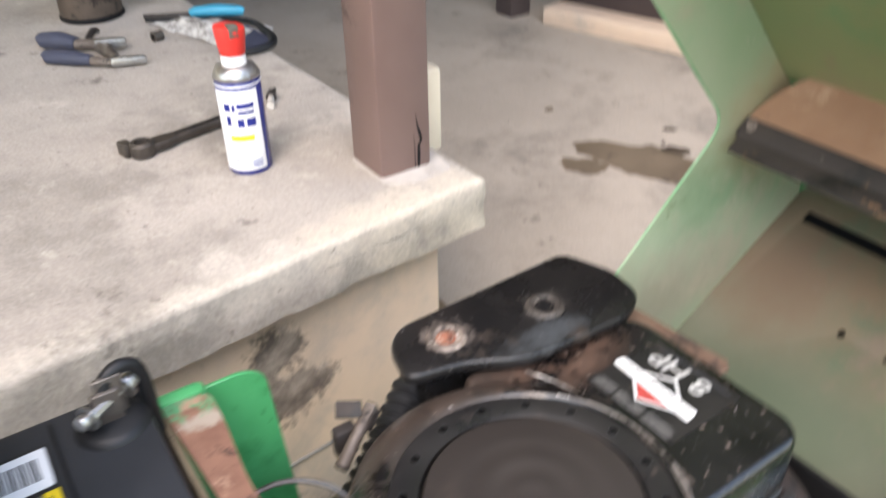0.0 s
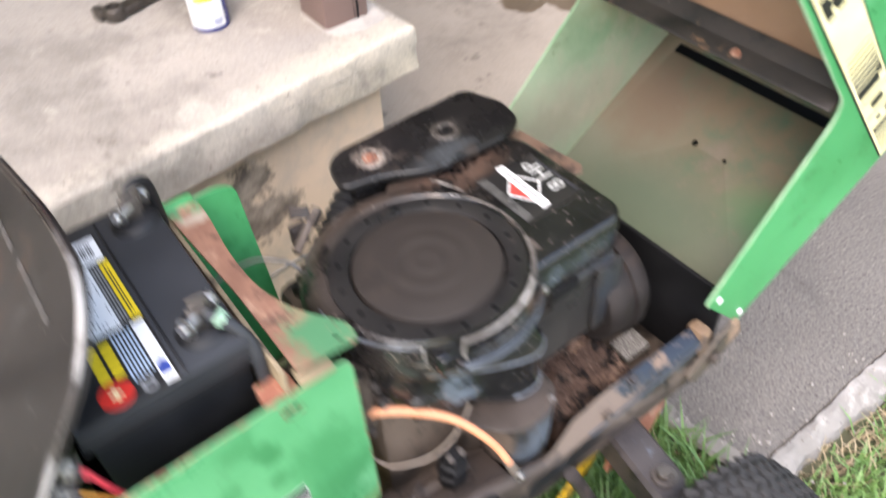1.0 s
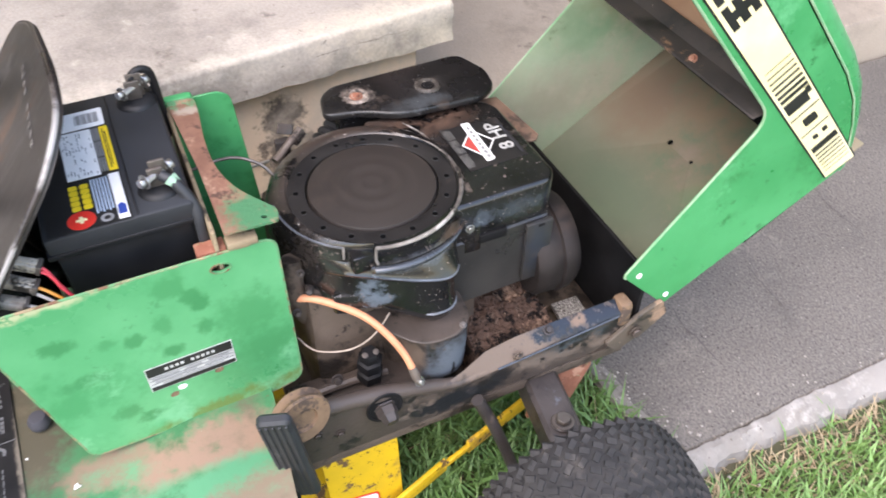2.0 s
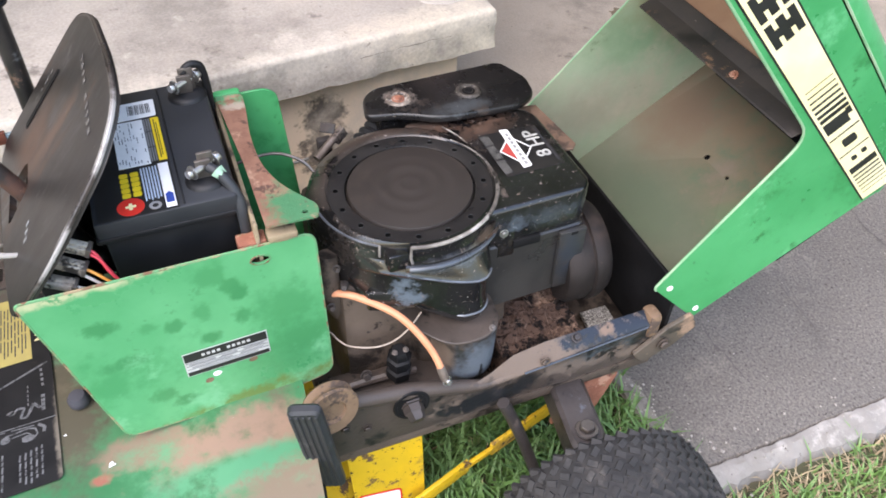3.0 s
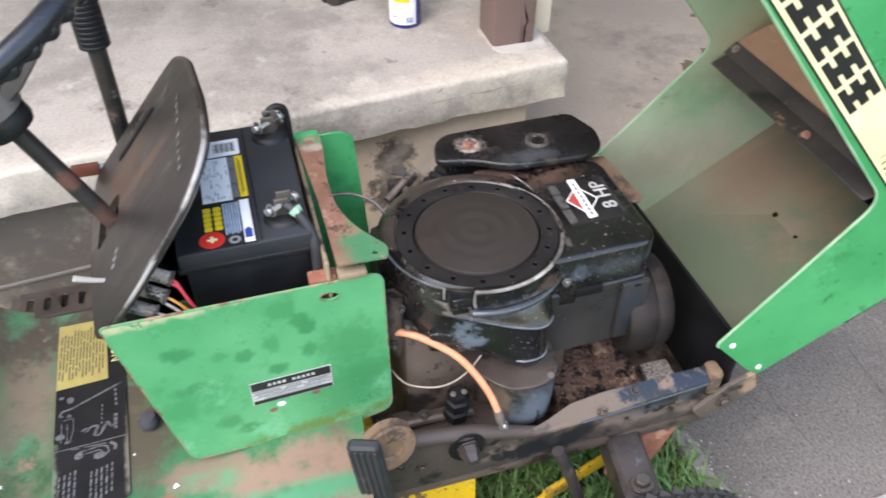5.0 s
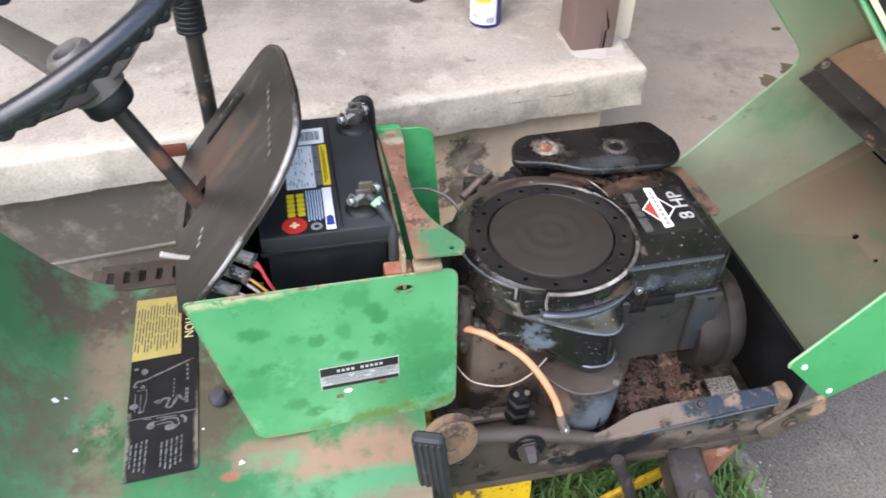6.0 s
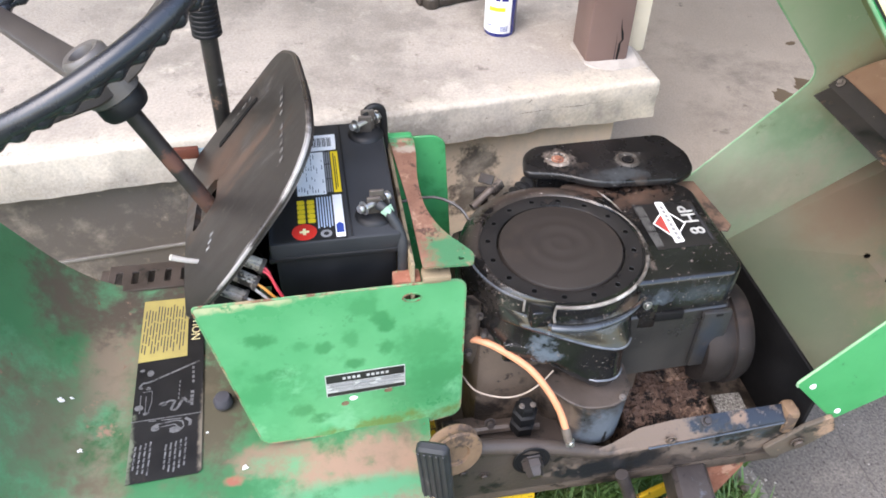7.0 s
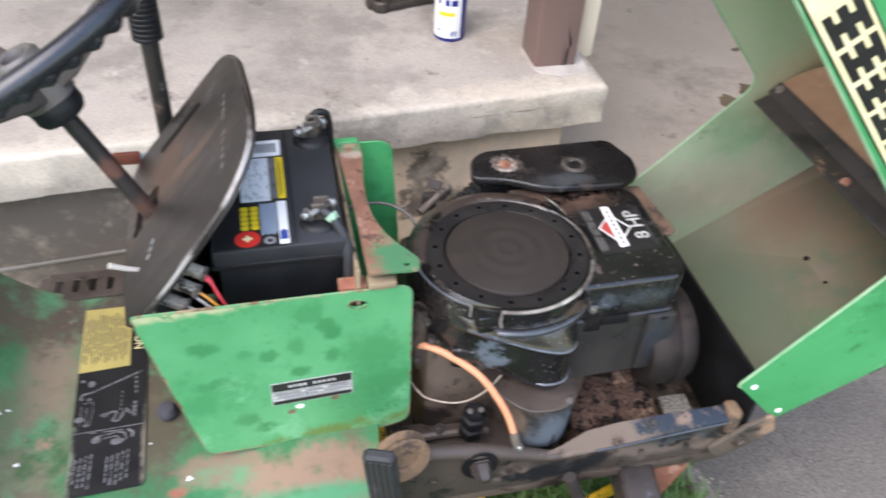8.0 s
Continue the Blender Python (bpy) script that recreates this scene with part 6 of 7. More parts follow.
for v in deck.verts:
    x, y = -0.16 - (0.5 - v.co.x) * 0.66, 0.030 + v.co.y * 0.46
    if x > -0.19:
        x += 0.10 * min(0, y + 0.01)
    v.co = Vector((x, y, deck_z(x, y) + 0.0015 * noise.noise(Vector((x * 8, y * 8, 0)))))
g = bmesh.ops.extrude_face_region(deck, geom=deck.faces[:])
bmesh.ops.translate(deck, verts=[v for v in g["geom"] if isinstance(v, bmesh.types.BMVert)], vec=(0, 0, -0.003))
part("foot_deck", deck, GREEN_WORN, tractor, "worn green foot deck with rust and dirt")
lab = lambda p: (p[0], p[1], 0.3185 + p[2])
label_y = part("warning_label", plate([(-0.493, 0.226), (-0.438, 0.226), (-0.434, 0.126), (-0.4905, 0.1225)], lab, 0.0006, bev=0), LABEL_YELLOW, tractor, "faded yellow warning label")
label_b = part("instruction_label", plate([(-0.4905, 0.1220), (-0.4336, 0.1255), (-0.4376, 0.226), (-0.4180, 0.226), (-0.4135, 0.10), (-0.4090, -0.037), (-0.4125, -0.041), (-0.4860, -0.045)], lab, 0.0006, bev=0), LABEL_BLACK, tractor, "faded black instruction label")
random.seed(4)
ink = lambda p: (p[0], p[1], 0.3190 + p[2])
for k in range(14):
    x = -0.489 + 0.0037 * k
    y1 = 0.205 + 0.012 * random.random()
    while y1 > 0.145:
        y0 = y1 - random.uniform(0.012, 0.03)
        part("label_bar", bar(x, x + 0.0013, max(y0, 0.135), y1, ink, 0.0003), DARK_PRINT, label_y)
        y1 = y0 - 0.003
cap = lambda p: (-0.4262 + p[1], 0.184 - p[0], 0.3190 + p[2])
part("label_text", text_mesh("CAUTION", 0.0150, cap), STRIPE_M, label_b, "pale printed CAUTION")
part("label_bar", plate([(-0.4885, 0.0345), (-0.4130, 0.0375), (-0.4130, 0.0386), (-0.4885, 0.0356)], ink, 0.0003, bev=0), PALE_INK, label_b)


def ink_line(pts, r=0.0007):
    for (x0, y0), (x1, y1) in zip(pts, pts[1:]):
        d = Vector((x1 - x0, y1 - y0)).normalized()
        n_ = Vector((-d.y, d.x)) * r
        part("label_line", plate([(x0 - n_.x, y0 - n_.y), (x1 - n_.x, y1 - n_.y), (x1 + n_.x, y1 + n_.y), (x0 + n_.x, y0 + n_.y)], ink, 0.0003, bev=0), PALE_INK, label_b)


def ink_patch(x, y, rx, ry, seed):
    part("label_mark", plate([(x + rx * (1 + 0.45 * noise.noise(Vector((i * 1.7, seed, 0)))) * math.cos(i * 0.628), y + ry * (1 + 0.45 * noise.noise(Vector((i * 1.7, seed, 4)))) * math.sin(i * 0.628)) for i in range(10)], ink, 0.0003, bev=0), PALE_INK, label_b)


# lever drawing, seat drawing and pedal drawing
ink_line([(-0.482, 0.0895), (-0.474, 0.0905), (-0.455, 0.099), (-0.419, 0.1155)], 0.0012)
ink_line([(-0.482, 0.0895), (-0.485, 0.083), (-0.481, 0.082)], 0.0012)
ink_patch(-0.474, 0.104, 0.004, 0.005, 1)
ink_patch(-0.484, 0.109, 0.003, 0.002, 2)
ink_patch(-0.4745, 0.081, 0.0028, 0.0028, 3)
ink_line([(-0.480, 0.076), (-0.470, 0.077), (-0.469, 0.062), (-0.472, 0.044)], 0.0005)
ink_line([(-0.482, 0.072), (-0.481, 0.046)], 0.0005)
ink_line([(-0.476, 0.070), (-0.475, 0.046), (-0.470, 0.046)], 0.0005)
ink_patch(-0.4825, 0.054, 0.0050, 0.0040, 5)
ink_patch(-0.4745, 0.045, 0.0028, 0.0020, 6)
ink_line([(-0.458, 0.054), (-0.449, 0.060), (-0.443, 0.059), (-0.447, 0.047), (-0.441, 0.046), (-0.438, 0.052)], 0.0013)
ink_line([(-0.438, 0.052), (-0.434, 0.062), (-0.430, 0.057), (-0.427, 0.054)], 0.0017)
ink_patch(-0.456, 0.056, 0.004, 0.003, 8)
for y0, y1 in ((0.071, 0.0665), (0.0655, 0.061), (0.060, 0.0555), (0.0545, 0.050)):
    ink_line([(-0.4245, y0), (-0.4245, y1)], 0.0019)
for k in range(4):
    ink_line([(-0.4255 + 0.0004 * k, 0.108 - 0.007 * k), (-0.4255 + 0.0004 * k, 0.104 - 0.007 * k)], 0.0013)
for k in range(5):
    ink_line([(-0.4395, 0.088 - 0.006 * k), (-0.4393, 0.0845 - 0.006 * k)], 0.0006)
ink_patch(-0.462, 0.0235, 0.0050, 0.0042, 11)
ink_patch(-0.440, 0.0185, 0.0070, 0.0044, 12)
ink_line([(-0.462, 0.028), (-0.440, 0.031), (-0.433, 0.029), (-0.431, 0.022), (-0.434, 0.018)], 0.0008)
ink_line([(-0.458, 0.024), (-0.441, 0.026), (-0.437, 0.022)], 0.0006)
ink_line([(-0.470, 0.034), (-0.462, 0.0335)], 0.0006)
ink_line([(-0.456, 0.0335), (-0.434, 0.0330)], 0.0006)
ink_line([(-0.430, 0.033), (-0.424, 0.028), (-0.425, 0.022)], 0.0016)
for x0, n_rows in ((-0.480, 4), (-0.448, 5)):
    for k in range(n_rows):
        x, y1 = x0 + 0.0052 * k, 0.006 - 0.003 * (n_rows - 1 - k) * 0.5
        while y1 > -0.030:
            y0 = y1 - random.uniform(0.004, 0.009)
            ink_line([(x, y1), (x - 0.0006, y0)], 0.0009)
            y1 = y0 - 0.0018
vent = plate([(-0.545, 0.25), (-0.42, 0.25), (-0.42, 0.30), (-0.545, 0.30)], lambda p: (p[0], p[1], 0.316 + p[2]), 0.004,
             holes=[rounded([(-0.535 + 0.021 * k, 0.262), (-0.527 + 0.021 * k, 0.262), (-0.527 + 0.021 * k, 0.286), (-0.535 + 0.021 * k, 0.286)], 0.003, 3) for k in range(5)])
part("slotted_step", vent, FLANGE_M, tractor, "dirty slotted metal step")
part("step_pan", box(-0.56, -0.40, 0.251, 0.308, 0.304, 0.307, 0.001), FLANGE_M, tractor)
for x, y, r in ((-0.364, -0.042, 0.0042), (-0.405, 0.01, 0.0018), (-0.560, 0.06, 0.0042), (-0.552, 0.066, 0.0022), (-0.535, 0.0, 0.0030)):
    pc = plate([(x + r * (0.8 + 1.1 * noise.noise(Vector((i * 2.3, x * 50, 0)))) * math.cos(i * 0.57), y + r * (0.7 + 1.0 * noise.noise(Vector((i * 2.3, x * 50, 7)))) * math.sin(i * 0.57)) for i in range(11)], lambda p: (p[0], p[1], deck_z(p[0], p[1]) + 0.0016 + p[2]), 0.0006, bev=0)
    part("white_spatter", pc, WHITE, tractor)
part("deck_knob", lathe([(0, 0.017), (0.008, 0.0155), (0.011, 0.010), (0.0105, 0.003), (0.008, 0)], 20, lambda p: (-0.388 + p[0], 0.045 + p[1], 0.318 + p[2])), KNOB_M, tractor, "matte blue-grey round knob")
# clutch pedal
def pedm(p):
    d = Vector((-0.10, -0.12, 0.98)).normalized()
    w = Vector((0.93, -0.35, 0.05)).normalized()
    n = w.cross(d)
    o = Vector((-0.169, -0.106, 0.346))
    return o + w * p[0] + d * p[1] + n * p[2]


pedal = part("clutch_pedal", plate(rounded([(-0.017, -0.11), (0.017, -0.11), (0.017, 0.075), (-0.015, 0.075)], 0.008), lambda p: pedm((p[0], p[1], p[2] - 0.006)), 0.012, bev=0.003), PEDAL_RUBBER, tractor, "ribbed dark grey rubber pedal pad")
for k in range(5):
    part("pedal_rib", plate(rounded([(-0.0135 + 0.006 * k, -0.105), (-0.0105 + 0.006 * k, -0.105), (-0.0105 + 0.006 * k, 0.068), (-0.0135 + 0.006 * k, 0.068)], 0.001), lambda p: pedm((p[0], p[1], p[2] + 0.005)), 0.0024), PEDAL_RUBBER, pedal)
    part("pedal_rib", plate(rounded([(-0.0135 + 0.006 * k, -0.105), (-0.0105 + 0.006 * k, -0.105), (-0.0105 + 0.006 * k, 0.068), (-0.0135 + 0.006 * k, 0.068)], 0.001), lambda p: pedm((p[0], p[1], -p[2] - 0.005)), 0.0024), PEDAL_RUBBER, pedal)
part("pulley", lathe([(0, 0.0), (0.038, 0.0), (0.040, 0.003), (0.036, 0.008), (0.036, 0.012), (0.040, 0.017), (0.038, 0.02), (0.02, 0.02), (0.018, 0.016), (0.0, 0.016)], 36, (lambda p: axis_map((-0.147, -0.068, 0.350), (0.2, -1, 0.15))((0.74 * p[0], 0.74 * p[1], 0.9 * p[2])))), TAN, tractor, "tan flat idler pulley")
part("pedal_arm", box(-0.18, -0.165, -0.10, -0.085, 0.14, 0.30, 0.003), DARK, tractor)

# yellow mower deck hanger
part("deck_bracket", plate(rounded([(-0.125, 0.06), (-0.034, 0.05), (-0.036, 0.205), (-0.06, 0.214), (-0.13, 0.222)], 0.006), lambda p: (p[0], -0.052 - 0.05 * (0.21 - p[1]) + p[2], p[1]), 0.005), YELLOW, tractor, "yellow mower deck bracket with chipped paint")
hang = None
for a, b2, wide in (((0.215, 0.002, 0.095), (0.066, -0.042, 0.095), 0.0125), ((0.070, -0.041, 0.094), (0.024, -0.052, 0.090), 0.0045), ((0.030, -0.050, 0.090), (-0.06, -0.078, 0.086), 0.0125)):
    a, b2 = Vector(a), Vector(b2)
    mp = axis_map(a, b2 - a)
    hang = box(-0.003, 0.003, -wide, wide, 0, (b2 - a).length, 0.001, mp, hang)
part("deck_hanger", hang, YELLOW, tractor, "bent yellow deck hanger strap")
part("mower_deck", lathe([(0.0, 0.10), (0.14, 0.10), (0.19, 0.09), (0.21, 0.06), (0.212, 0.02)], 40, lambda p: (-0.27 + p[0], 0.10 + p[1], p[2])), YELLOW, tractor)
part("deck_label", plate(rounded([(-0.122, 0.098), (-0.066, 0.086), (-0.066, 0.055), (-0.124, 0.055)], 0.006), lambda p: (p[0], -0.0525 - 0.05 * (0.19 - p[1]) - p[2], p[1] + 0.02), 0.001, bev=0), RED_PRINT, tractor, "red border of the deck label")
part("deck_label", plate(rounded([(-0.1195, 0.0955), (-0.0685, 0.0845), (-0.0685, 0.055), (-0.1215, 0.055)], 0.005), lambda p: (p[0], -0.0531 - 0.05 * (0.19 - p[1]) - p[2], p[1] + 0.02), 0.001, bev=0), WHITE, tractor, "worn white deck label")

# front axle, spindle and wheel
arm_f = lambda p: (p[0] + 0.12 * p[1], p[1], 0.178 + p[2] + 0.10 * p[1])
part("axle_arm", plate(rounded([(0.141, 0.0), (0.141, -0.146), (0.187, -0.146), (0.187, 0.0)], [0, 0.020, 0.022, 0], 6), arm_f, 0.046, bev=0.005), AXLE_M, tractor, "dirty black front axle arm")
part("spindle_washer", lathe([(0, 0.004), (0.013, 0.004), (0.0145, 0.0025), (0.0145, 0)], 24, axis_map((0.1495, -0.122, 0.2118), (0, 0.10, 1))), AXLE_M, tractor)
part("spindle_bolt", bolt((0.1495, -0.122, 0.2155), (0, 0.1, 1), 0.009, 0.007), DULL_STEEL, tractor, "worn spindle nut")
part("tie_rod", tube([(0.060, -0.070, 0.245), (0.082, -0.080, 0.185), (0.102, -0.100, 0.111)], 0.0078, 10), AXLE_M, tractor)
part("pivot_plate", plate([(0.15, 0.12), (0.216, 0.128), (0.238, 0.19), (0.238, 0.245), (0.16, 0.245)], lambda p: (p[0], -0.050 + p[2], p[1]), 0.006), RUSTY, tractor, "rusty front axle pivot plate")


def front_wheel(name, cx, cy, steer):
    m = Matrix.Translation((cx, cy, 0.127)) @ Matrix.Rotation(steer, 4, "Z") @ Matrix.Rotation(radians(90), 4, "X")
    f = lambda p: m @ Vector((0.862 * p[0], 0.862 * p[1], 0.93 * p[2]))
    prof = [(0.076, -0.045), (0.085, -0.058), (0.11, -0.066), (0.136, -0.066), (0.150, -0.059), (0.1575, -0.044), (0.1615, -0.02), (0.1625, 0), (0.1615, 0.02), (0.1575, 0.044), (0.150, 0.059), (0.136, 0.066), (0.11, 0.066), (0.085, 0.058), (0.076, 0.045)]
    ty = lathe(prof, 64, f)
    lugs = bmesh.new()
    rows = [(-0.0560 + 0.0140 * j, 0.1626 - 2.7 * abs(-0.0560 + 0.0140 * j) ** 2 - 700 * max(0, abs(-0.0560 + 0.0140 * j) - 0.036) ** 3 * 0.5) for j in range(9)]
    for j, (z, r) in enumerate(rows):
        tilt = -math.atan(5.4 * z) * (1.6 if abs(z) > 0.045 else 1.0)
        for k in range(52):
            a = 2 * math.pi * (k + 0.5 * (j % 2)) / 52
            rot = Matrix.Rotation(a, 4, "Z") @ Matrix.Translation((r, 0, z)) @ Matrix.Rotation((0.62 if j % 2 else -0.62) + 0.3 * noise.noise(Vector((j * 3.1, k * 2.7, 0))), 4, "X") @ Matrix.Rotation(-tilt, 4, "Y")
            vs = [lugs.verts.new(f(rot @ Vector((-0.004 if sx < 0 else 0.0026, sy * (0.0080 if sx < 0 else 0.0064), sz * (0.0052 if sx < 0 else 0.0038))))) for sx in (-1, 1) for sy in (-1, 1) for sz in (-1, 1)]
            for q in ((4, 5, 7, 6), (0, 1, 5, 4), (2, 6, 7, 3), (0, 4, 6, 2), (1, 3, 7, 5)):
                lugs.faces.new([vs[i] for i in q])
    w = part(name, lathe([(0.0, 0.03), (0.03, 0.032), (0.034, 0.02), (0.06, 0.015), (0.07, 0.04), (0.079, 0.046), (0.079, -0.046), (0.07, -0.04), (0.06, 0.0), (0.0, 0.0)], 40, f), YELLOW, tractor, "yellow steel wheel rim")
    part("tyre", ty, RUBBER, w, "dusty black turf tyre")
    tagged(part("tread", lugs, RUBBER, w, "small tread lugs"), kind="stuff")
    return w


front_wheel("front_wheel", 0.144, -0.216, radians(-4.6))

# ---- tipped hood ----
HT, HA, HU = Vector((0.32, 0, 0.285)), Vector((-0.68, 0, 0.73)).normalized(), Vector((0.73, 0, 0.68)).normalized()


def hm(p):
    """From hood axes (along it to the rear, across, up) into the place."""
    return HT + HA * p[0] + Vector((0, 1, 0)) * p[1] + HU * p[2]


def hood_drop(a):
    """How far the hood's top falls towards its nose."""
    return 0.0 if a > 0.1 else 0.05 * ((0.1 - a) / 0.145) ** 2


shoulder = [(a, 0.318 - hood_drop(a)) for a in (0.66, 0.1, 0.05, 0.01, -0.02, -0.045)] + [(-0.053, 0.262)]
side_out = [(0.0, 0.0), (0.108, 0.0), (0.141, 0.230), (0.66, 0.240), *shoulder]
side_r = [0.004, 0.006, 0.025, 0.01] + [0] * len(shoulder)
hood = part("hood", plate(rounded(side_out, side_r), lambda p: hm((p[0], -0.061 + p[2], p[1])), 0.003), GREEN, tractor, "green painted hood tipped open on its nose")
far_out = [(0.0, 0.0), (0.150, 0.0), (0.160, 0.238), (0.66, 0.248), *shoulder]
part("hood_side", plate(rounded(far_out, side_r), lambda p: hm((p[0], 0.259 + p[2], p[1])), 0.003), GREEN_IN, hood, "dusty green inner hood side")
part("hood_front", plate([(-0.0575, 0.0), (0.2605, 0.0), (0.2605, 0.30), (-0.0575, 0.30)], lambda p: hm((-0.172 * p[1] - 0.002 + p[2], p[0], p[1])), 0.003,
     holes=[circle(0.123, 0.149, 0.0042, 12), circle(0.076, 0.148, 0.0028, 10), rounded([(0.0, 0.2395), (0.236, 0.2395), (0.236, 0.2535), (0.0, 0.2535)], 0.003, 3)]), BROWN_IN, hood, "brown dusty inside of the hood nose")
top = bmesh.new()
prof = [(-0.061 + 0.028 * (1 - math.cos(t)), 0.318 + 0.026 * math.sin(t)) for t in [math.pi / 2 * k / 6 for k in range(7)]]
prof += [(0.1, 0.349)] + [(0.262 - y_ - 0.061, u_) for y_, u_ in reversed(prof)]
cols = []
for a in [0.66, 0.5, 0.35, 0.2, 0.1, 0.05, 0.01, -0.02, -0.045, -0.055]:
    cols.append([top.verts.new(hm((a, y, u - hood_drop(a)))) for y, u in prof])
for c0, c1 in zip(cols, cols[1:]):
    for k in range(len(prof) - 1):
        top.faces.new((c0[k], c0[k + 1], c1[k + 1], c1[k]))
g = bmesh.ops.extrude_face_region(top, geom=top.faces[:])
bmesh.ops.translate(top, verts=[v for v in g["geom"] if isinstance(v, bmesh.types.BMVert)], vec=-0.003 * HU)
part("hood_top", top, GREEN, hood, "green rounded hood top")
part("hood_liner", plate(rounded([(0.12, -0.0575), (0.655, -0.0575), (0.655, 0.2585), (0.12, 0.2585)], 0.004), lambda p: hm((p[0], p[1], 0.316 + p[2])), 0.003), LINER_M, hood)
# brace across the hood and the rusty plate behind it
part("rust_baffle", plate(rounded([(-0.056, 0.25), (0.257, 0.25), (0.257, 0.268), (0.243, 0.302), (0.214, 0.332), (0.15, 0.341), (0.0, 0.341), (-0.056, 0.32)], [0, 0, 0.01, 0.02, 0.03, 0.04, 0.04, 0.01]), lambda p: hm((0.134 + p[2], p[0], p[1])), 0.003), RUST_PLATE, hood, "rust brown inner baffle plate")
part("hood_brace", box(0.1375, 0.1415, -0.056, 0.256, 0.238, 0.2585, 0.001, hm), BRACKET_M, hood, "sooty dark brace across the hood")
part("hood_brace", plate([(-0.056, 0), (0.244, 0), (0.252, 0.028), (-0.056, 0.028)], lambda p: hm((0.1535 - 0.52 * p[1], p[0], 0.2150 + 0.86 * p[1] + p[2])), 0.003), BRACKET_M, hood, "sooty dark brace across the hood")
part("brace_bolt", bolt(hm((0.149, 0.06, 0.2265)), HA, 0.004, 0.002), RUSTY, hood)
part("brace_bolt", bolt(hm((0.1425, 0.245, 0.250)), HA, 0.004, 0.003), WORN_RING, hood)
part("nose_grille", plate([(-0.056, 0.12), (0.257, 0.12), (0.257, 0.27), (-0.056, 0.27)], lambda p: hm((-0.175 * p[1] - 0.016 + p[2], p[0], p[1])), 0.003), DARK, hood)
part("hood_edge", tube([hm((a, -0.0605, u)) for a, u in rounded(side_out, side_r)[6:30]], 0.0016, 6, smooth=1), HOOD_EDGE, hood, "pale worn hood edge")
part("hood_edge", tube([hm((a, 0.2605, u)) for a, u in rounded(far_out, side_r)[6:30]], 0.0016, 6, smooth=1), HOOD_EDGE, hood, "pale worn hood edge")
# decal stripe: blocks, a fan of bars that thicken, the number in cream, then fine bars
SA, SB = -0.046, 0.66
so = lambda o: (lambda p: hm((p[0], -0.0612 - o - p[2], p[1])))
part("decal_edge", plate([(SA + 0.004, 0.2395), (SB, 0.2395), (SB, 0.2835), (SA - 0.005, 0.2835)], so(0.0), 0.0004, bev=0), BLACK_PRINT, hood)
part("decal_stripe", plate([(SA + 0.005, 0.2415), (SB - 0.001, 0.2415), (SB - 0.001, 0.2815), (SA - 0.003, 0.2815)], so(0.0004), 0.0004, bev=0), STRIPE_M, hood, "cream yellow decal stripe with black marks and the number 108")


def stripe_bar(a0, a1, u0, u1, slant=0.0):
    part("decal_bar", plate([(a0, u0), (a1, u0), (a1 - slant, u1), (a0 - slant, u1)], so(0.0008), 0.0003, bev=0), BLACK_PRINT, hood)


for k in range(7):
    w = 0.0010 + 0.0009 * k
    stripe_bar(0.205 - 0.0092 * k - w, 0.205 - 0.0092 * k, 0.2450 + 0.0008 * max(0, 3 - k), 0.2790, 0.003)
stripe_bar(0.118, 0.139, 0.2450, 0.2730, 0.003)
stripe_bar(0.127, 0.139, 0.2730, 0.2790, 0.0005)
stripe_bar(0.1045, 0.1070, 0.2430, 0.2800, 0.003)
part("decal_bar", plate(rounded([(0.078, 0.2535), (0.094, 0.2535), (0.092, 0.2705), (0.076, 0.2705)], 0.004, 3), so(0.0008), 0.0003, bev=0), BLACK_PRINT, hood)
stripe_bar(0.0655, 0.0675, 0.2430, 0.2800, 0.003)
for u in (0.2535, 0.2665):
    part("decal_bar", plate(rounded([(0.045, u), (0.054, u), (0.053, u + 0.0065), (0.044, u + 0.0065)], 0.002, 3), so(0.0008), 0.0003, bev=0), BLACK_PRINT, hood)
stripe_bar(0.0220, 0.0340, 0.2450, 0.2790, 0.003)
for k in range(6):
    w = 0.0036 - 0.0005 * k
    stripe_bar(0.0165 - 0.0088 * k - w, 0.0165 - 0.0088 * k, 0.2450, 0.2790, 0.003)
x = 0.288
for k, w in enumerate((0.035, 0.036, 0.035, 0.035, 0.036, 0, 0.037, 0.037, 0.037, 0.026)):
    if w:
        blk = None
        for u0, u1, a0, a1 in ((0.2460, 0.2535, 0, 1), (0.2580, 0.2665, 0, 1), (0.2710, 0.2785, 0, 1), (0.2535, 0.2580, 0.33, 0.67), (0.2665, 0.2710, 0.33, 0.67)):
            blk = plate([(x + a0 * w, u0), (x + a1 * w, u0), (x + a1 * w - 0.0006, u1), (x + a0 * w - 0.0006, u1)], so(0.0008), 0.0003, bev=0, bm=blk)
        part("decal_block", blk, BLACK_PRINT, hood)
    x += (w or 0.016) + 0.006
for a, u in ((0.087, 0.012), (0.012, 0.012)):
    part("hood_rivet", lathe([(0, 0.002), (0.003, 0.0016), (0.0042, 0)], 14, axis_map(hm((a, -0.0612, u)), (0, -1, 0))), WHITE, hood, "pale worn rivet")

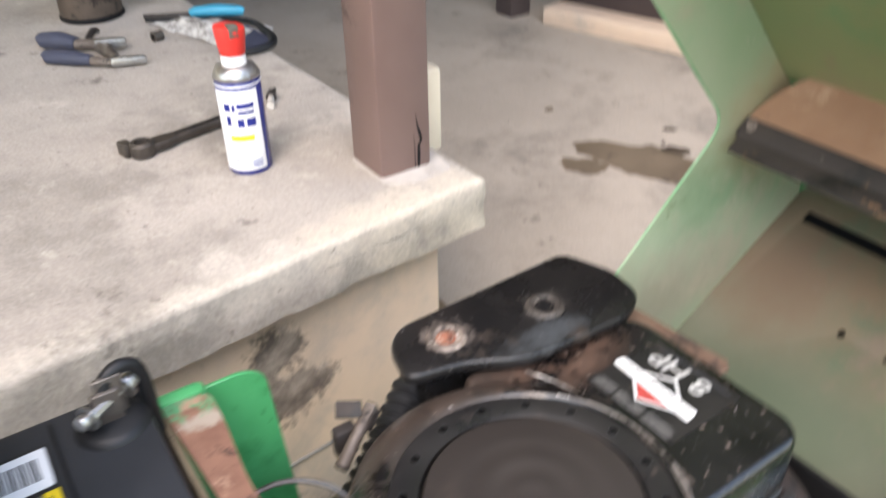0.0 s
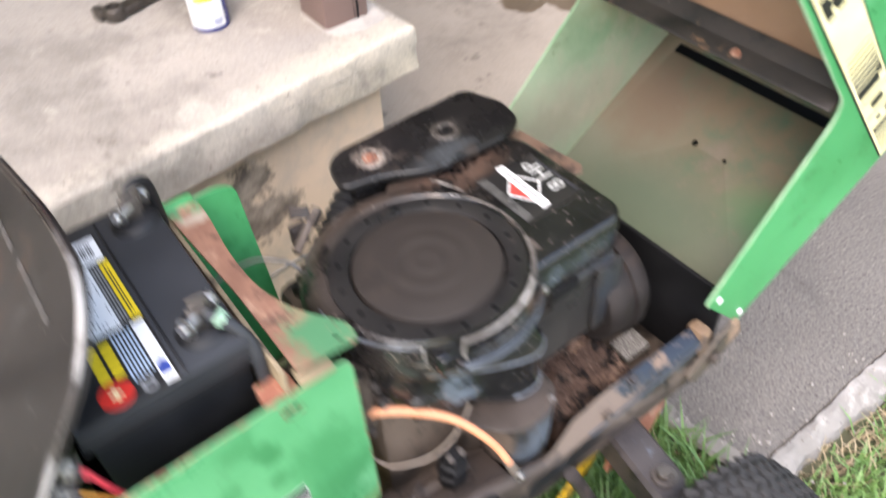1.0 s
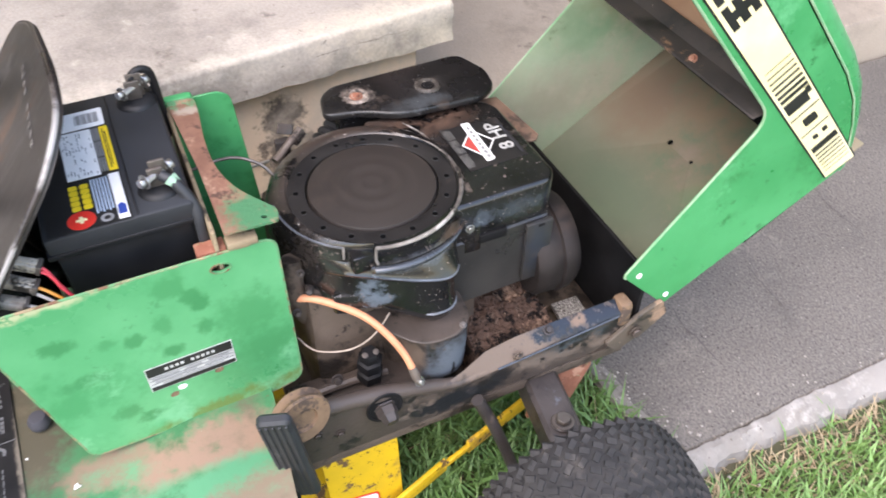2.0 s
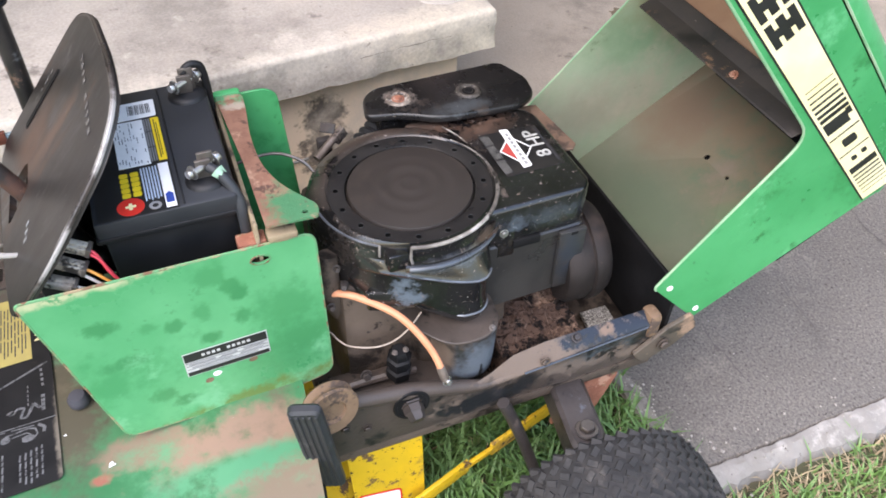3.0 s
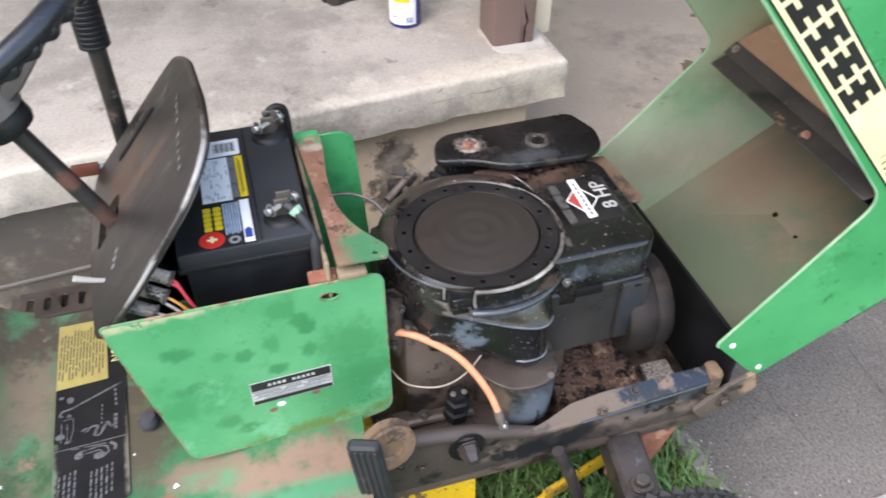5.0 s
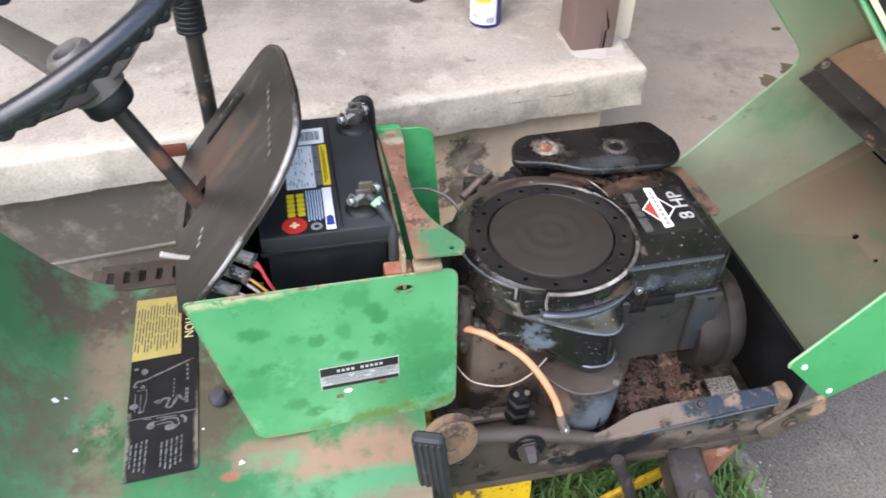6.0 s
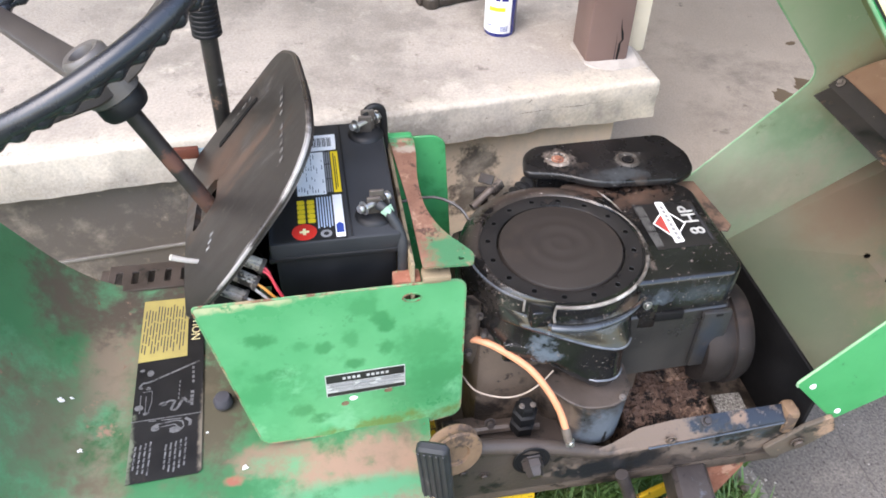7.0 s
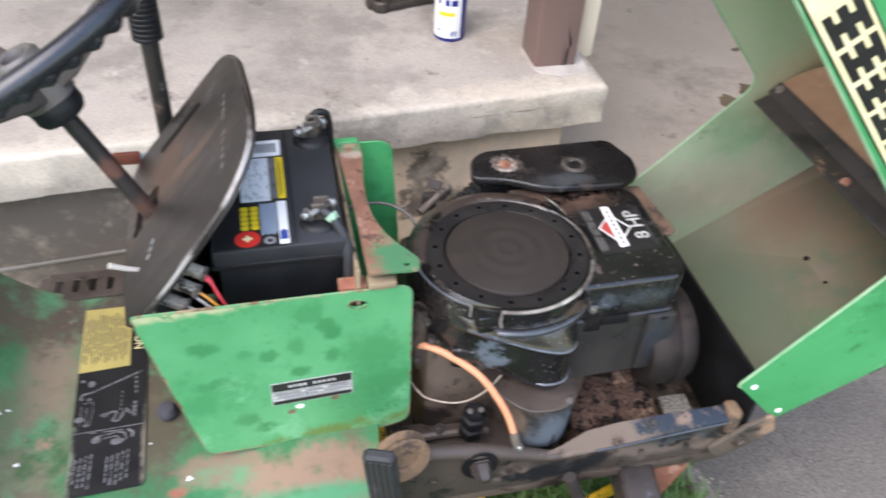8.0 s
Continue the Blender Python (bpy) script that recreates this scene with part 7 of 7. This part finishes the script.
# ---- battery in its tray ----
battery = thing("battery", (-0.245, 0.124, 0.345), "black lawn tractor battery with printed labels in its tray", "battery")
BX0, BX1, BY0, BY1, BT = -0.309, -0.184, 0.026, 0.222, 0.566
part("case", box(BX0 + 0.004, BX1 - 0.004, BY0 + 0.004, BY1 - 0.004, 0.3455, BT - 0.022, 0.004), BLACK_PLASTIC, battery)
part("lid", box(BX0, BX1, BY0, BY1, BT - 0.024, BT, 0.004), BATTERY_LID, battery, "dark grey battery lid")
part("lid_rim", box(BX0 - 0.0015, BX1 + 0.0015, BY0 - 0.0015, BY1 + 0.0015, BT - 0.024, BT - 0.018, 0.0015), BLACK_PLASTIC, battery)
part("lid_ridge", box(-0.2315, -0.2295, 0.03, 0.215, BT - 0.0005, BT + 0.0012, 0.0005), BLACK_PLASTIC, battery)
bt = lambda o: (lambda p: (p[0], p[1], BT + o + p[2]))
part("label", bar(-0.304, -0.2345, 0.028, 0.202, bt(0.0001), 0.0004), BLACK_PRINT, battery, "black printed battery label")
part("barcode_label", plate(rounded([(-0.279, 0.171), (-0.2365, 0.172), (-0.236, 0.200), (-0.279, 0.199)], 0.002), bt(0.0005), 0.0004, bev=0), WHITE, battery, "white barcode label")
for k in range(13):
    x = -0.262 + 0.0017 * k
    part("barcode_bar", bar(x, x + (0.0011 if k % 3 else 0.0006), 0.178, 0.194, bt(0.0009), 0.0002), BLACK_PRINT, battery)
part("info_label", bar(-0.279, -0.2505, 0.097, 0.1685, bt(0.0005), 0.0004), WHITE, battery, "white printed information label")
random.seed(7)
for row in range(10):
    x, y = -0.2775 + 0.0027 * row, 0.165
    while y > 0.101:
        w = random.uniform(0.002, 0.009)
        if random.random() < (0.5 if row % 4 else 0.15):
            part("info_bar", bar(x, x + 0.0007, max(y - w, 0.0985), y, bt(0.0009), 0.0002), DARK_PRINT, battery)
        y -= w + random.uniform(0.0012, 0.006)
for k in range(3):
    for y0, y1 in ((0.100, 0.121), (0.123, 0.146), (0.148, 0.168)):
        part("text_bar", bar(-0.2496 + 0.0022 * k, -0.2484 + 0.0022 * k, y0, y1, bt(0.0005), 0.0003), GREY_PRINT, battery)
part("caution_strip", bar(-0.2430, -0.2355, 0.099, 0.1685, bt(0.0005), 0.0004), YELLOW_PRINT, battery, "yellow caution strip")
part("caution_bar", bar(-0.2408, -0.2398, 0.103, 0.165, bt(0.0009), 0.0002), BLACK_PRINT, battery)
part("caution_bar", bar(-0.2388, -0.2380, 0.107, 0.160, bt(0.0009), 0.0002), BLACK_PRINT, battery)
for k in range(6):
    x = -0.2615 + 0.0026 * k
    part("text_bar", bar(x, x + 0.0013, 0.045 + 0.002 * (k % 2), 0.0925, bt(0.0005), 0.0003), PALE_BLUE_PRINT, battery)
part("price_label", bar(-0.2455, -0.2365, 0.030, 0.0945, bt(0.0005), 0.0004), WHITE, battery, "white and blue store label")
part("store_mark", plate([(-0.2445, 0.036), (-0.2375, 0.036), (-0.2375, 0.048), (-0.241, 0.0515), (-0.2445, 0.048)], bt(0.0009), 0.0002, bev=0), BLUE_PRINT, battery)
for x in (-0.2805, -0.271):
    for k, h in enumerate((0.006, 0.006, 0.006, 0.006, 0.006)):
        part("brand_block", plate(rounded([(x, 0.054 + 0.0072 * k), (x + 0.0075, 0.054 + 0.0072 * k), (x + 0.0075, 0.0605 + 0.0072 * k), (x, 0.0605 + 0.0072 * k)], 0.002, 3), bt(0.0005), 0.0003, bev=0), YELLOW_PRINT, battery)
part("plus_mark", plate(circle(-0.275, 0.041, 0.0118, 28), bt(0.0005), 0.0004, bev=0), RED_PRINT, battery, "round red plus mark")
tb = bar(-0.2795, -0.2705, 0.0395, 0.0425, bt(0.0009), 0.0002)
tb = bar(-0.2765, -0.2735, 0.0365, 0.0455, bt(0.0011), 0.0002, tb)
part("plus_sign", tb, STRIPE_M, battery)
part("recycle_mark", plate(circle(-0.2545, 0.0365, 0.0055, 14), bt(0.0005), 0.0003, holes=[circle(-0.2545, 0.0365, 0.0028, 10)], bev=0), GREY_PRINT, battery)
for k, (x, y, up_) in enumerate(((-0.203, 0.197, 0.0), (-0.207, 0.058, 0.0))):
    part("terminal_well", lathe([(0, 0.004), (0.014, 0.004), (0.018, 0.002), (0.0195, -0.001)], 24, lambda p, x=x, y=y: (x + p[0], y + p[1], BT + p[2])), BLACK_PLASTIC, battery)
    t = box(x - 0.007, x + 0.007, y - 0.002, y + 0.002, BT, BT + 0.024, 0.001)
    part("terminal", t, DULL_STEEL, battery, "lead battery terminal")
    part("clamp_bolt", tube([(x - 0.011, y - 0.008, BT + 0.016), (x + 0.012, y + 0.008, BT + 0.017)], 0.0030, 8), STEEL, battery, "bright clamp bolt")
    part("clamp_nut", bolt((x + 0.010, y + 0.006, BT + 0.017), (0.8, 0.5, 0.1), 0.0052, 0.006), STEEL, battery)
    part("clamp_nut", bolt((x - 0.010, y - 0.006, BT + 0.016), (-0.8, -0.5, 0.1), 0.0048, 0.005), STEEL, battery)
    part("cable_lug", box(x - 0.004, x + 0.010, y + 0.002, y + 0.0055, BT + 0.004, BT + 0.030, 0.001), DULL_STEEL, battery)
part("battery_cable", tube([(-0.205, 0.198, BT + 0.014), (-0.200, 0.203, BT + 0.027), (-0.189, 0.206, BT + 0.029), (-0.1825, 0.207, BT + 0.014), (-0.181, 0.210, BT - 0.06)], 0.0042, 10), BLACK_PLASTIC, battery, "black battery cable")
part("battery_cable", tube([(-0.203, 0.056, BT + 0.016), (-0.193, 0.046, BT + 0.010), (-0.184, 0.032, BT - 0.008), (-0.1835, 0.022, BT - 0.03), (-0.184, 0.016, BT - 0.08)], 0.0052, 10), BATTERY_LID, battery, "grey-black battery cable")
part("corrosion", roughen(lathe([(0, 0.006), (0.0045, 0.004), (0.006, -0.003), (0, -0.006)], 12, axis_map((-0.195, 0.048, BT + 0.012), (0.6, -0.6, -0.4))), 0.002, 200), material("green_corrosion", (0.25, 0.42, 0.30), (0.35, 0.48, 0.36), 90, (0.8, 0.9)), battery, "pale green corrosion")

lean = Matrix.Translation((0, 0.026, 0.560)) @ Matrix.Rotation(radians(6.2), 4, "X") @ Matrix.Diagonal((1, 0.885, 1, 1)) @ Matrix.Translation((0, -0.026, -0.560))
for ob in battery.children:
    ob.data.transform(lean)

# ---- things on the porch ----
can = thing("spray_can", (0.090, 0.753, 0.405), "blue and white lubricant spray can with a red cap", "spray can")
cf = lambda p: (0.088 + 0.87 * p[0], 0.748 + 0.87 * p[1], 0.405 + 0.93 * p[2])
part("body", lathe([(0, 0.002), (0.030, 0.0), (0.0325, 0.003), (0.0325, 0.134), (0.0315, 0.136), (0.018, 0.146), (0, 0.146)], 48, cf), CAN_BLUE, can)
part("wrap", lathe([(0.0327, 0.008), (0.0329, 0.009), (0.0329, 0.1215), (0.0327, 0.1225)], 40, cf, a0=radians(176), a1=radians(297)), WHITE, can, "white printed front")
part("shoulder", lathe([(0.0328, 0.1335), (0.0336, 0.1350), (0.0336, 0.1372), (0.0318, 0.1380), (0.0305, 0.1425), (0.0270, 0.1480), (0.0215, 0.1510), (0.0, 0.1515)], 40, cf), STEEL, can, "grey metal shoulder")
for z in (0.1265,):
    part("ring_stripe", lathe([(0.0327, z), (0.0330, z + 0.0004), (0.0330, z + 0.0022), (0.0327, z + 0.0026)], 40, cf), WHITE, can)
part("cap_collar", lathe([(0.0, 0.146), (0.0195, 0.146), (0.0178, 0.150), (0.0170, 0.165), (0.0, 0.166)], 32, cf), WHITE, can, "white cap collar")
part("cap", lathe([(0.0, 0.163), (0.0172, 0.163), (0.0180, 0.165), (0.0200, 0.182), (0.0216, 0.197), (0.0208, 0.202), (0.017, 0.204), (0.0, 0.2045)], 32, lambda p: cf((p[0], p[1], p[2] - 0.25 * max(0, p[2] - 0.18) * (0.5 + 20 * p[0])))), RED_PLASTIC, can, "red spray cap")
part("cap_nozzle", box(-0.0085, 0.0065, -0.0212, -0.004, 0.187, 0.2042, 0.003, cf), BOOT, can, "grey nozzle opening")
def can_bar(a0, a1, z0, z1, m):
    part("print_bar", lathe([(0.03300, z0), (0.03305, z0), (0.03305, z1), (0.03300, z1)], 12, cf, a0=radians(a0), a1=radians(a1)), m, can)


for a0, a1, z0, z1, m in ((205, 222, 0.094, 0.105, CAN_BLUE), (226, 234, 0.094, 0.104, CAN_BLUE), (238, 282, 0.098, 0.105, CAN_BLUE), (240, 280, 0.090, 0.0945, CAN_BLUE), (208, 220, 0.074, 0.088, CAN_BLUE), (236, 252, 0.072, 0.084, CAN_BLUE), (258, 282, 0.072, 0.084, CAN_BLUE),
                          (212, 272, 0.052, 0.060, YELLOW_PRINT), (216, 240, 0.045, 0.050, STRIPE_M), (205, 226, 0.022, 0.024, BLUE_PRINT)):
    can_bar(a0, a1, z0, z1, m)
for k in range(7):
    can_bar(258 + 4 * k, 260 + 4 * k, 0.012, 0.023, BLUE_PRINT)

wr = thing("wrench", (0.03, 0.885, 0.405), "oily dark steel combination wrench lying on the porch", "wrench")
wd = Vector((0.130, 0.030, 0)).normalized()
wn = Vector((-wd.y, wd.x, 0))
wf = lambda p: Vector((-0.018, 0.860, 0.4055)) + wd * p[0] + wn * p[1] + Vector((0, 0, p[2]))
part("ring_end", lathe([(0.0085, 0.001), (0.0130, 0.0), (0.0165, 0.003), (0.0165, 0.018), (0.0135, 0.0215), (0.0090, 0.0215), (0.0085, 0.001)], 24, wf), WRENCH_M, wr)
part("drive_end", box(-0.022, -0.006, 0.006, 0.030, 0.0, 0.020, 0.004, wf), WRENCH_M, wr)
part("shank", plate(rounded([(0.006, -0.010), (0.030, -0.013), (0.052, -0.0075), (0.11, -0.0075), (0.165, -0.011), (0.165, 0.011), (0.11, 0.0095), (0.052, 0.0105), (0.030, 0.016), (0.006, 0.012)], 0.006), lambda p: wf((p[0], p[1], p[2] + 0.003)), 0.012, bev=0.002), WRENCH_M, wr)
part("groove", box(0.050, 0.130, -0.0022, 0.0022, 0.0146, 0.0154, 0.0002, wf), DARK, wr)

pl = thing("pliers", (0.03, 1.31, 0.405), "locking pliers with dark blue grips lying on the porch", "pliers")


def rod(name, pts, r, m, par, lab_=""):
    part(name, tube([(x, y, 0.405 + z) for x, y, z in pts], r, 10), m, par, lab_)


rod("grip", [(-0.034, 1.412, 0.013), (-0.030, 1.408, 0.015), (-0.008, 1.382, 0.017), (0.015, 1.352, 0.015)], [0.010, 0.0150, 0.0165, 0.012], GRIP_BLUE, pl, "dark blue rubber grip")
rod("grip", [(-0.046, 1.320, 0.011), (-0.041, 1.316, 0.013), (-0.010, 1.282, 0.014), (0.016, 1.255, 0.012)], [0.008, 0.0125, 0.0135, 0.010], GRIP_BLUE, pl, "dark blue rubber grip")
rod("handle_steel", [(0.013, 1.354, 0.014), (0.030, 1.338, 0.015), (0.044, 1.325, 0.014)], [0.010, 0.009, 0.011], WORN_STEEL, pl, "worn grey steel handle")
rod("handle_steel", [(0.014, 1.257, 0.011), (0.030, 1.240, 0.011), (0.044, 1.228, 0.011)], [0.009, 0.0075, 0.009], WORN_STEEL, pl)
part("jaw", box(0.0, 0.052, -0.009, 0.009, -0.006, 0.010, 0.003, lambda p: Vector((0.040, 1.324, 0.419)) + Vector((0.94, -0.34, 0)) * p[0] + Vector((0.34, 0.94, 0)) * p[1] * (1 - 7 * p[0]) + Vector((0, 0, p[2]))), STEEL, pl, "worn bright jaw")
part("jaw", box(0.0, 0.058, -0.007, 0.010, -0.006, 0.007, 0.003, lambda p: Vector((0.040, 1.226, 0.416)) + Vector((0.94, -0.30, 0)) * p[0] + Vector((0.30, 0.94, 0)) * p[1] * (1 - 6 * p[0]) + Vector((0, 0, p[2]))), STEEL, pl)
rod("pivot", [(0.042, 1.325, 0.013), (0.050, 1.285, 0.013), (0.052, 1.235, 0.012)], [0.008, 0.012, 0.008], DULL_STEEL, pl)
rod("release_lever", [(0.030, 1.345, 0.018), (0.050, 1.375, 0.024), (0.062, 1.402, 0.016)], [0.005, 0.007, 0.006], DULL_DARK, pl, "dark release lever")
part("pivot_rivet", bolt((0.050, 1.287, 0.426), (0, 0, 1), 0.006, 0.004), WORN_STEEL, pl)

bag = thing("tool_pouch", (0.26, 1.28, 0.405), "clear plastic tool pouch with a black edge", "tool pouch")
pouch = bmesh.new()
bmesh.ops.create_grid(pouch, x_segments=20, y_segments=12, size=0.5)
for v in pouch.verts:
    s, t = v.co.x + 0.5, v.co.y + 0.5
    x, y = 0.163 + 0.085 * s + 0.075 * t * (0.4 + 0.6 * s) + 0.03 * s * t, 1.435 - 0.275 * s + 0.12 * t * s - 0.02 * t
    v.co = Vector((x, y, 0.408 + 0.022 * math.sin(math.pi * s) * math.sin(math.pi * t) + 0.006 * noise.noise(Vector((x * 40, y * 40, 0))) + 0.004 * noise.noise(Vector((x * 110, y * 110, 3)))))
part("film", pouch, material("cloudy_plastic", (0.62, 0.60, 0.57), (0.24, 0.225, 0.21), 60, (0.12, 0.28), 0, 0.3, 200, (((0.10, 0.092, 0.085), 50, 0.54, 0.60, 0.3),)), bag, "crinkled cloudy plastic film")
rod("edge", [(0.163, 1.440, 0.008), (0.21, 1.405, 0.010), (0.25, 1.395, 0.010), (0.318, 1.307, 0.011), (0.322, 1.235, 0.011), (0.316, 1.183, 0.011), (0.297, 1.150, 0.010), (0.25, 1.141, 0.009), (0.225, 1.165, 0.008)], [0.004, 0.005, 0.005, 0.006, 0.007, 0.008, 0.007, 0.006, 0.004], BLACK_PLASTIC, bag, "black pouch edge")
part("card", plate(rounded([(0.252, 1.150), (0.300, 1.152), (0.314, 1.190), (0.310, 1.290), (0.285, 1.30), (0.255, 1.22)], 0.01), lambda p: (p[0], p[1], 0.4065 + p[2]), 0.009, bev=0.002), GRIP_BLUE, bag, "dark pouch pocket")
sd = thing("screwdriver", (0.28, 1.36, 0.405), "teal handled screwdriver lying on the pouch", "screwdriver")
rod("handle", [(0.236, 1.384, 0.020), (0.245, 1.379, 0.024), (0.28, 1.358, 0.026), (0.315, 1.338, 0.024), (0.324, 1.332, 0.021)], [0.007, 0.010, 0.012, 0.010, 0.007], TEAL, sd, "teal plastic handle")
rod("blade", [(0.236, 1.384, 0.020), (0.21, 1.402, 0.018), (0.165, 1.452, 0.012)], [0.005, 0.005, 0.004], DULL_DARK, sd)
sk = thing("socket", (0.149, 1.322, 0.405), "small dark steel socket on the porch", "socket")
part("barrel", lathe([(0.005, 0.0), (0.0095, 0.0), (0.0095, 0.018), (0.005, 0.018), (0.005, 0.004)], 20, axis_map((0.141, 1.322, 0.4146), (1, 0.3, 0))), WRENCH_M, sk)
sg = thing("spark_plug", (0.196, 0.923, 0.405), "white and steel spark plug lying beside the can", "spark plug")
rod("insulator", [(0.184, 0.899, 0.008), (0.199, 0.930, 0.008)], [0.0060, 0.0045], WHITE_WIRE, sg)
rod("shell", [(0.199, 0.930, 0.008), (0.207, 0.945, 0.009)], [0.0085, 0.0070], DULL_DARK, sg)
rod("terminal_tip", [(0.205, 0.943, 0.010), (0.214, 0.948, 0.012)], [0.0045, 0.003], WORN_STEEL, sg)
tin = thing("tin", (0.092, 1.56, 0.405), "dark rusty metal tin standing on the porch", "tin")
part("body", lathe([(0, 0), (0.068, 0), (0.07, 0.004), (0.07, 0.10), (0.066, 0.104), (0.0, 0.104)], 36, lambda p: (0.092 + 0.85 * p[0], 1.56 + 0.85 * p[1], 0.405 + p[2])), ENGINE_DIRT, tin)
part("base_rim", lathe([(0.0695, 0.001), (0.073, 0.003), (0.073, 0.009), (0.0695, 0.011)], 36, lambda p: (0.092 + 0.85 * p[0], 1.56 + 0.85 * p[1], 0.405 + p[2])), DARK, tin)

# ---- crumbs on the pad edge ----
random.seed(5)
crumbs = bmesh.new()
for k in range(150):
    if k < 70:
        x = random.uniform(0.36, 1.3)
        y = kerb_y(x) + random.gauss(-0.012, 0.025)
    elif k < 118:
        t = random.random()
        x, y = 0.335 + 0.085 * t * t + random.gauss(0.008, 0.014), 0.09 - 0.22 * t
    else:
        x, y = random.uniform(0.42, 1.4), random.uniform(-0.08, 0.4)
    r = random.uniform(0.0010, 0.0030) * (1.1 if k < 118 else 0.6)
    c = Vector((x, y, 0.003 if y > kerb_y(x) - 0.02 else -0.008))
    ax = Matrix.Rotation(random.uniform(0, 6), 3, "Z")
    vv = [crumbs.verts.new(c + ax @ Vector((dx * r * random.uniform(0.6, 1.5), dy * r * random.uniform(0.6, 1.3), dz * r * 0.6))) for dx, dy, dz in ((1, 0, 0), (-1, 0, 0), (0, 1, 0), (0, -1, 0), (0, 0, 1), (0, 0, -1))]
    for q in ((0, 2, 4), (2, 1, 4), (1, 3, 4), (3, 0, 4), (2, 0, 5), (1, 2, 5), (3, 1, 5), (0, 3, 5)):
        crumbs.faces.new([vv[i] for i in q])
tagged(finish("crumbs", crumbs, CRUMB, smooth=False), "pale concrete crumbs scattered along the asphalt edge", "crumbs", kind="stuff")

# ---- grass ----
random.seed(11)
verts, faces = [], []


dry_v, dry_f = [], []
n = 0
while n < 21000:
    x, y = random.uniform(-0.35, 1.7), random.uniform(-0.75, 0.42)
    if n % 3:
        x, y = random.uniform(-0.1, 1.0), random.uniform(-0.42, 0.3)
    edge_y = kerb_y(x) - 0.023 - 0.045 * min(0.5, max(0, x - 0.4)) + 0.012 * noise.noise(Vector((x * 14, 5, 0)))
    if (x > 0.36 and y > edge_y) or (x > 0.335 and y > -0.12) or y > 0.44:
        continue
    n += 1
    gap = edge_y - y
    strip = x > 0.33 and gap < 0.10
    dry = random.random() < (0.85 if strip and gap < 0.045 else 0.32 if strip else 0.06)
    if strip and gap < 0.03 and random.random() < 0.5:
        continue
    h = random.uniform(0.015, 0.055) * (1.25 if x < 0.33 else 0.75) * (0.6 if dry else 1)
    a = random.uniform(0, 6.28)
    lean = random.uniform(0.2, 1.1) * h * (1.8 if dry else 1)
    w = random.uniform(0.0009, 0.0024) * (0.7 if dry else 1.7 if x < 0.33 and random.random() < 0.4 else 1)
    c, s = math.cos(a), math.sin(a)
    vt, ft = (dry_v, dry_f) if dry else (verts, faces)
    i = len(vt)
    z = -0.03
    vt += [(x - w * s, y + w * c, z), (x + w * s, y - w * c, z), (x + 0.45 * lean * c - 0.8 * w * s, y + 0.45 * lean * s + 0.8 * w * c, z + 0.65 * h), (x + 0.45 * lean * c + 0.8 * w * s, y + 0.45 * lean * s - 0.8 * w * c, z + 0.65 * h), (x + 1.2 * lean * c, y + 1.2 * lean * s, z + h)]
    ft += [(i, i + 1, i + 3, i + 2), (i + 2, i + 3, i + 4)]
dme = bpy.data.meshes.new("dry_grass")
dme.from_pydata(dry_v, [], dry_f)
dme.materials.append(STRAW)
tagged(new("dry_grass", dme), "dry straw-coloured grass along the concrete edging", "grass", kind="stuff")
random.seed(23)
for k in range(26000):
    x, y = random.uniform(-2.2, 2.6), random.uniform(-2.2, 0.5)
    if (x > 0.30 and y > kerb_y(x) - 0.06) or (-0.1 < x < 1.0 and y > -0.42) or y > 0.545 + (x - 0.315) * 0.097:
        continue
    h, a, w = random.uniform(0.02, 0.055), random.uniform(0, 6.28), random.uniform(0.002, 0.004)
    lean, c, s, i, z = random.uniform(0.2, 1.1) * h, math.cos(a), math.sin(a), len(verts), -0.03
    verts += [(x - w * s, y + w * c, z), (x + w * s, y - w * c, z), (x + 0.45 * lean * c - 0.8 * w * s, y + 0.45 * lean * s + 0.8 * w * c, z + 0.65 * h), (x + 0.45 * lean * c + 0.8 * w * s, y + 0.45 * lean * s - 0.8 * w * c, z + 0.65 * h), (x + 1.2 * lean * c, y + 1.2 * lean * s, z + h)]
    faces += [(i, i + 1, i + 3, i + 2), (i + 2, i + 3, i + 4)]
gme = bpy.data.meshes.new("grass")
gme.from_pydata(verts, [], faces)
gme.materials.append(BLADE)
tagged(new("grass", gme), "short green lawn grass with dry straw blades", "grass", kind="stuff")
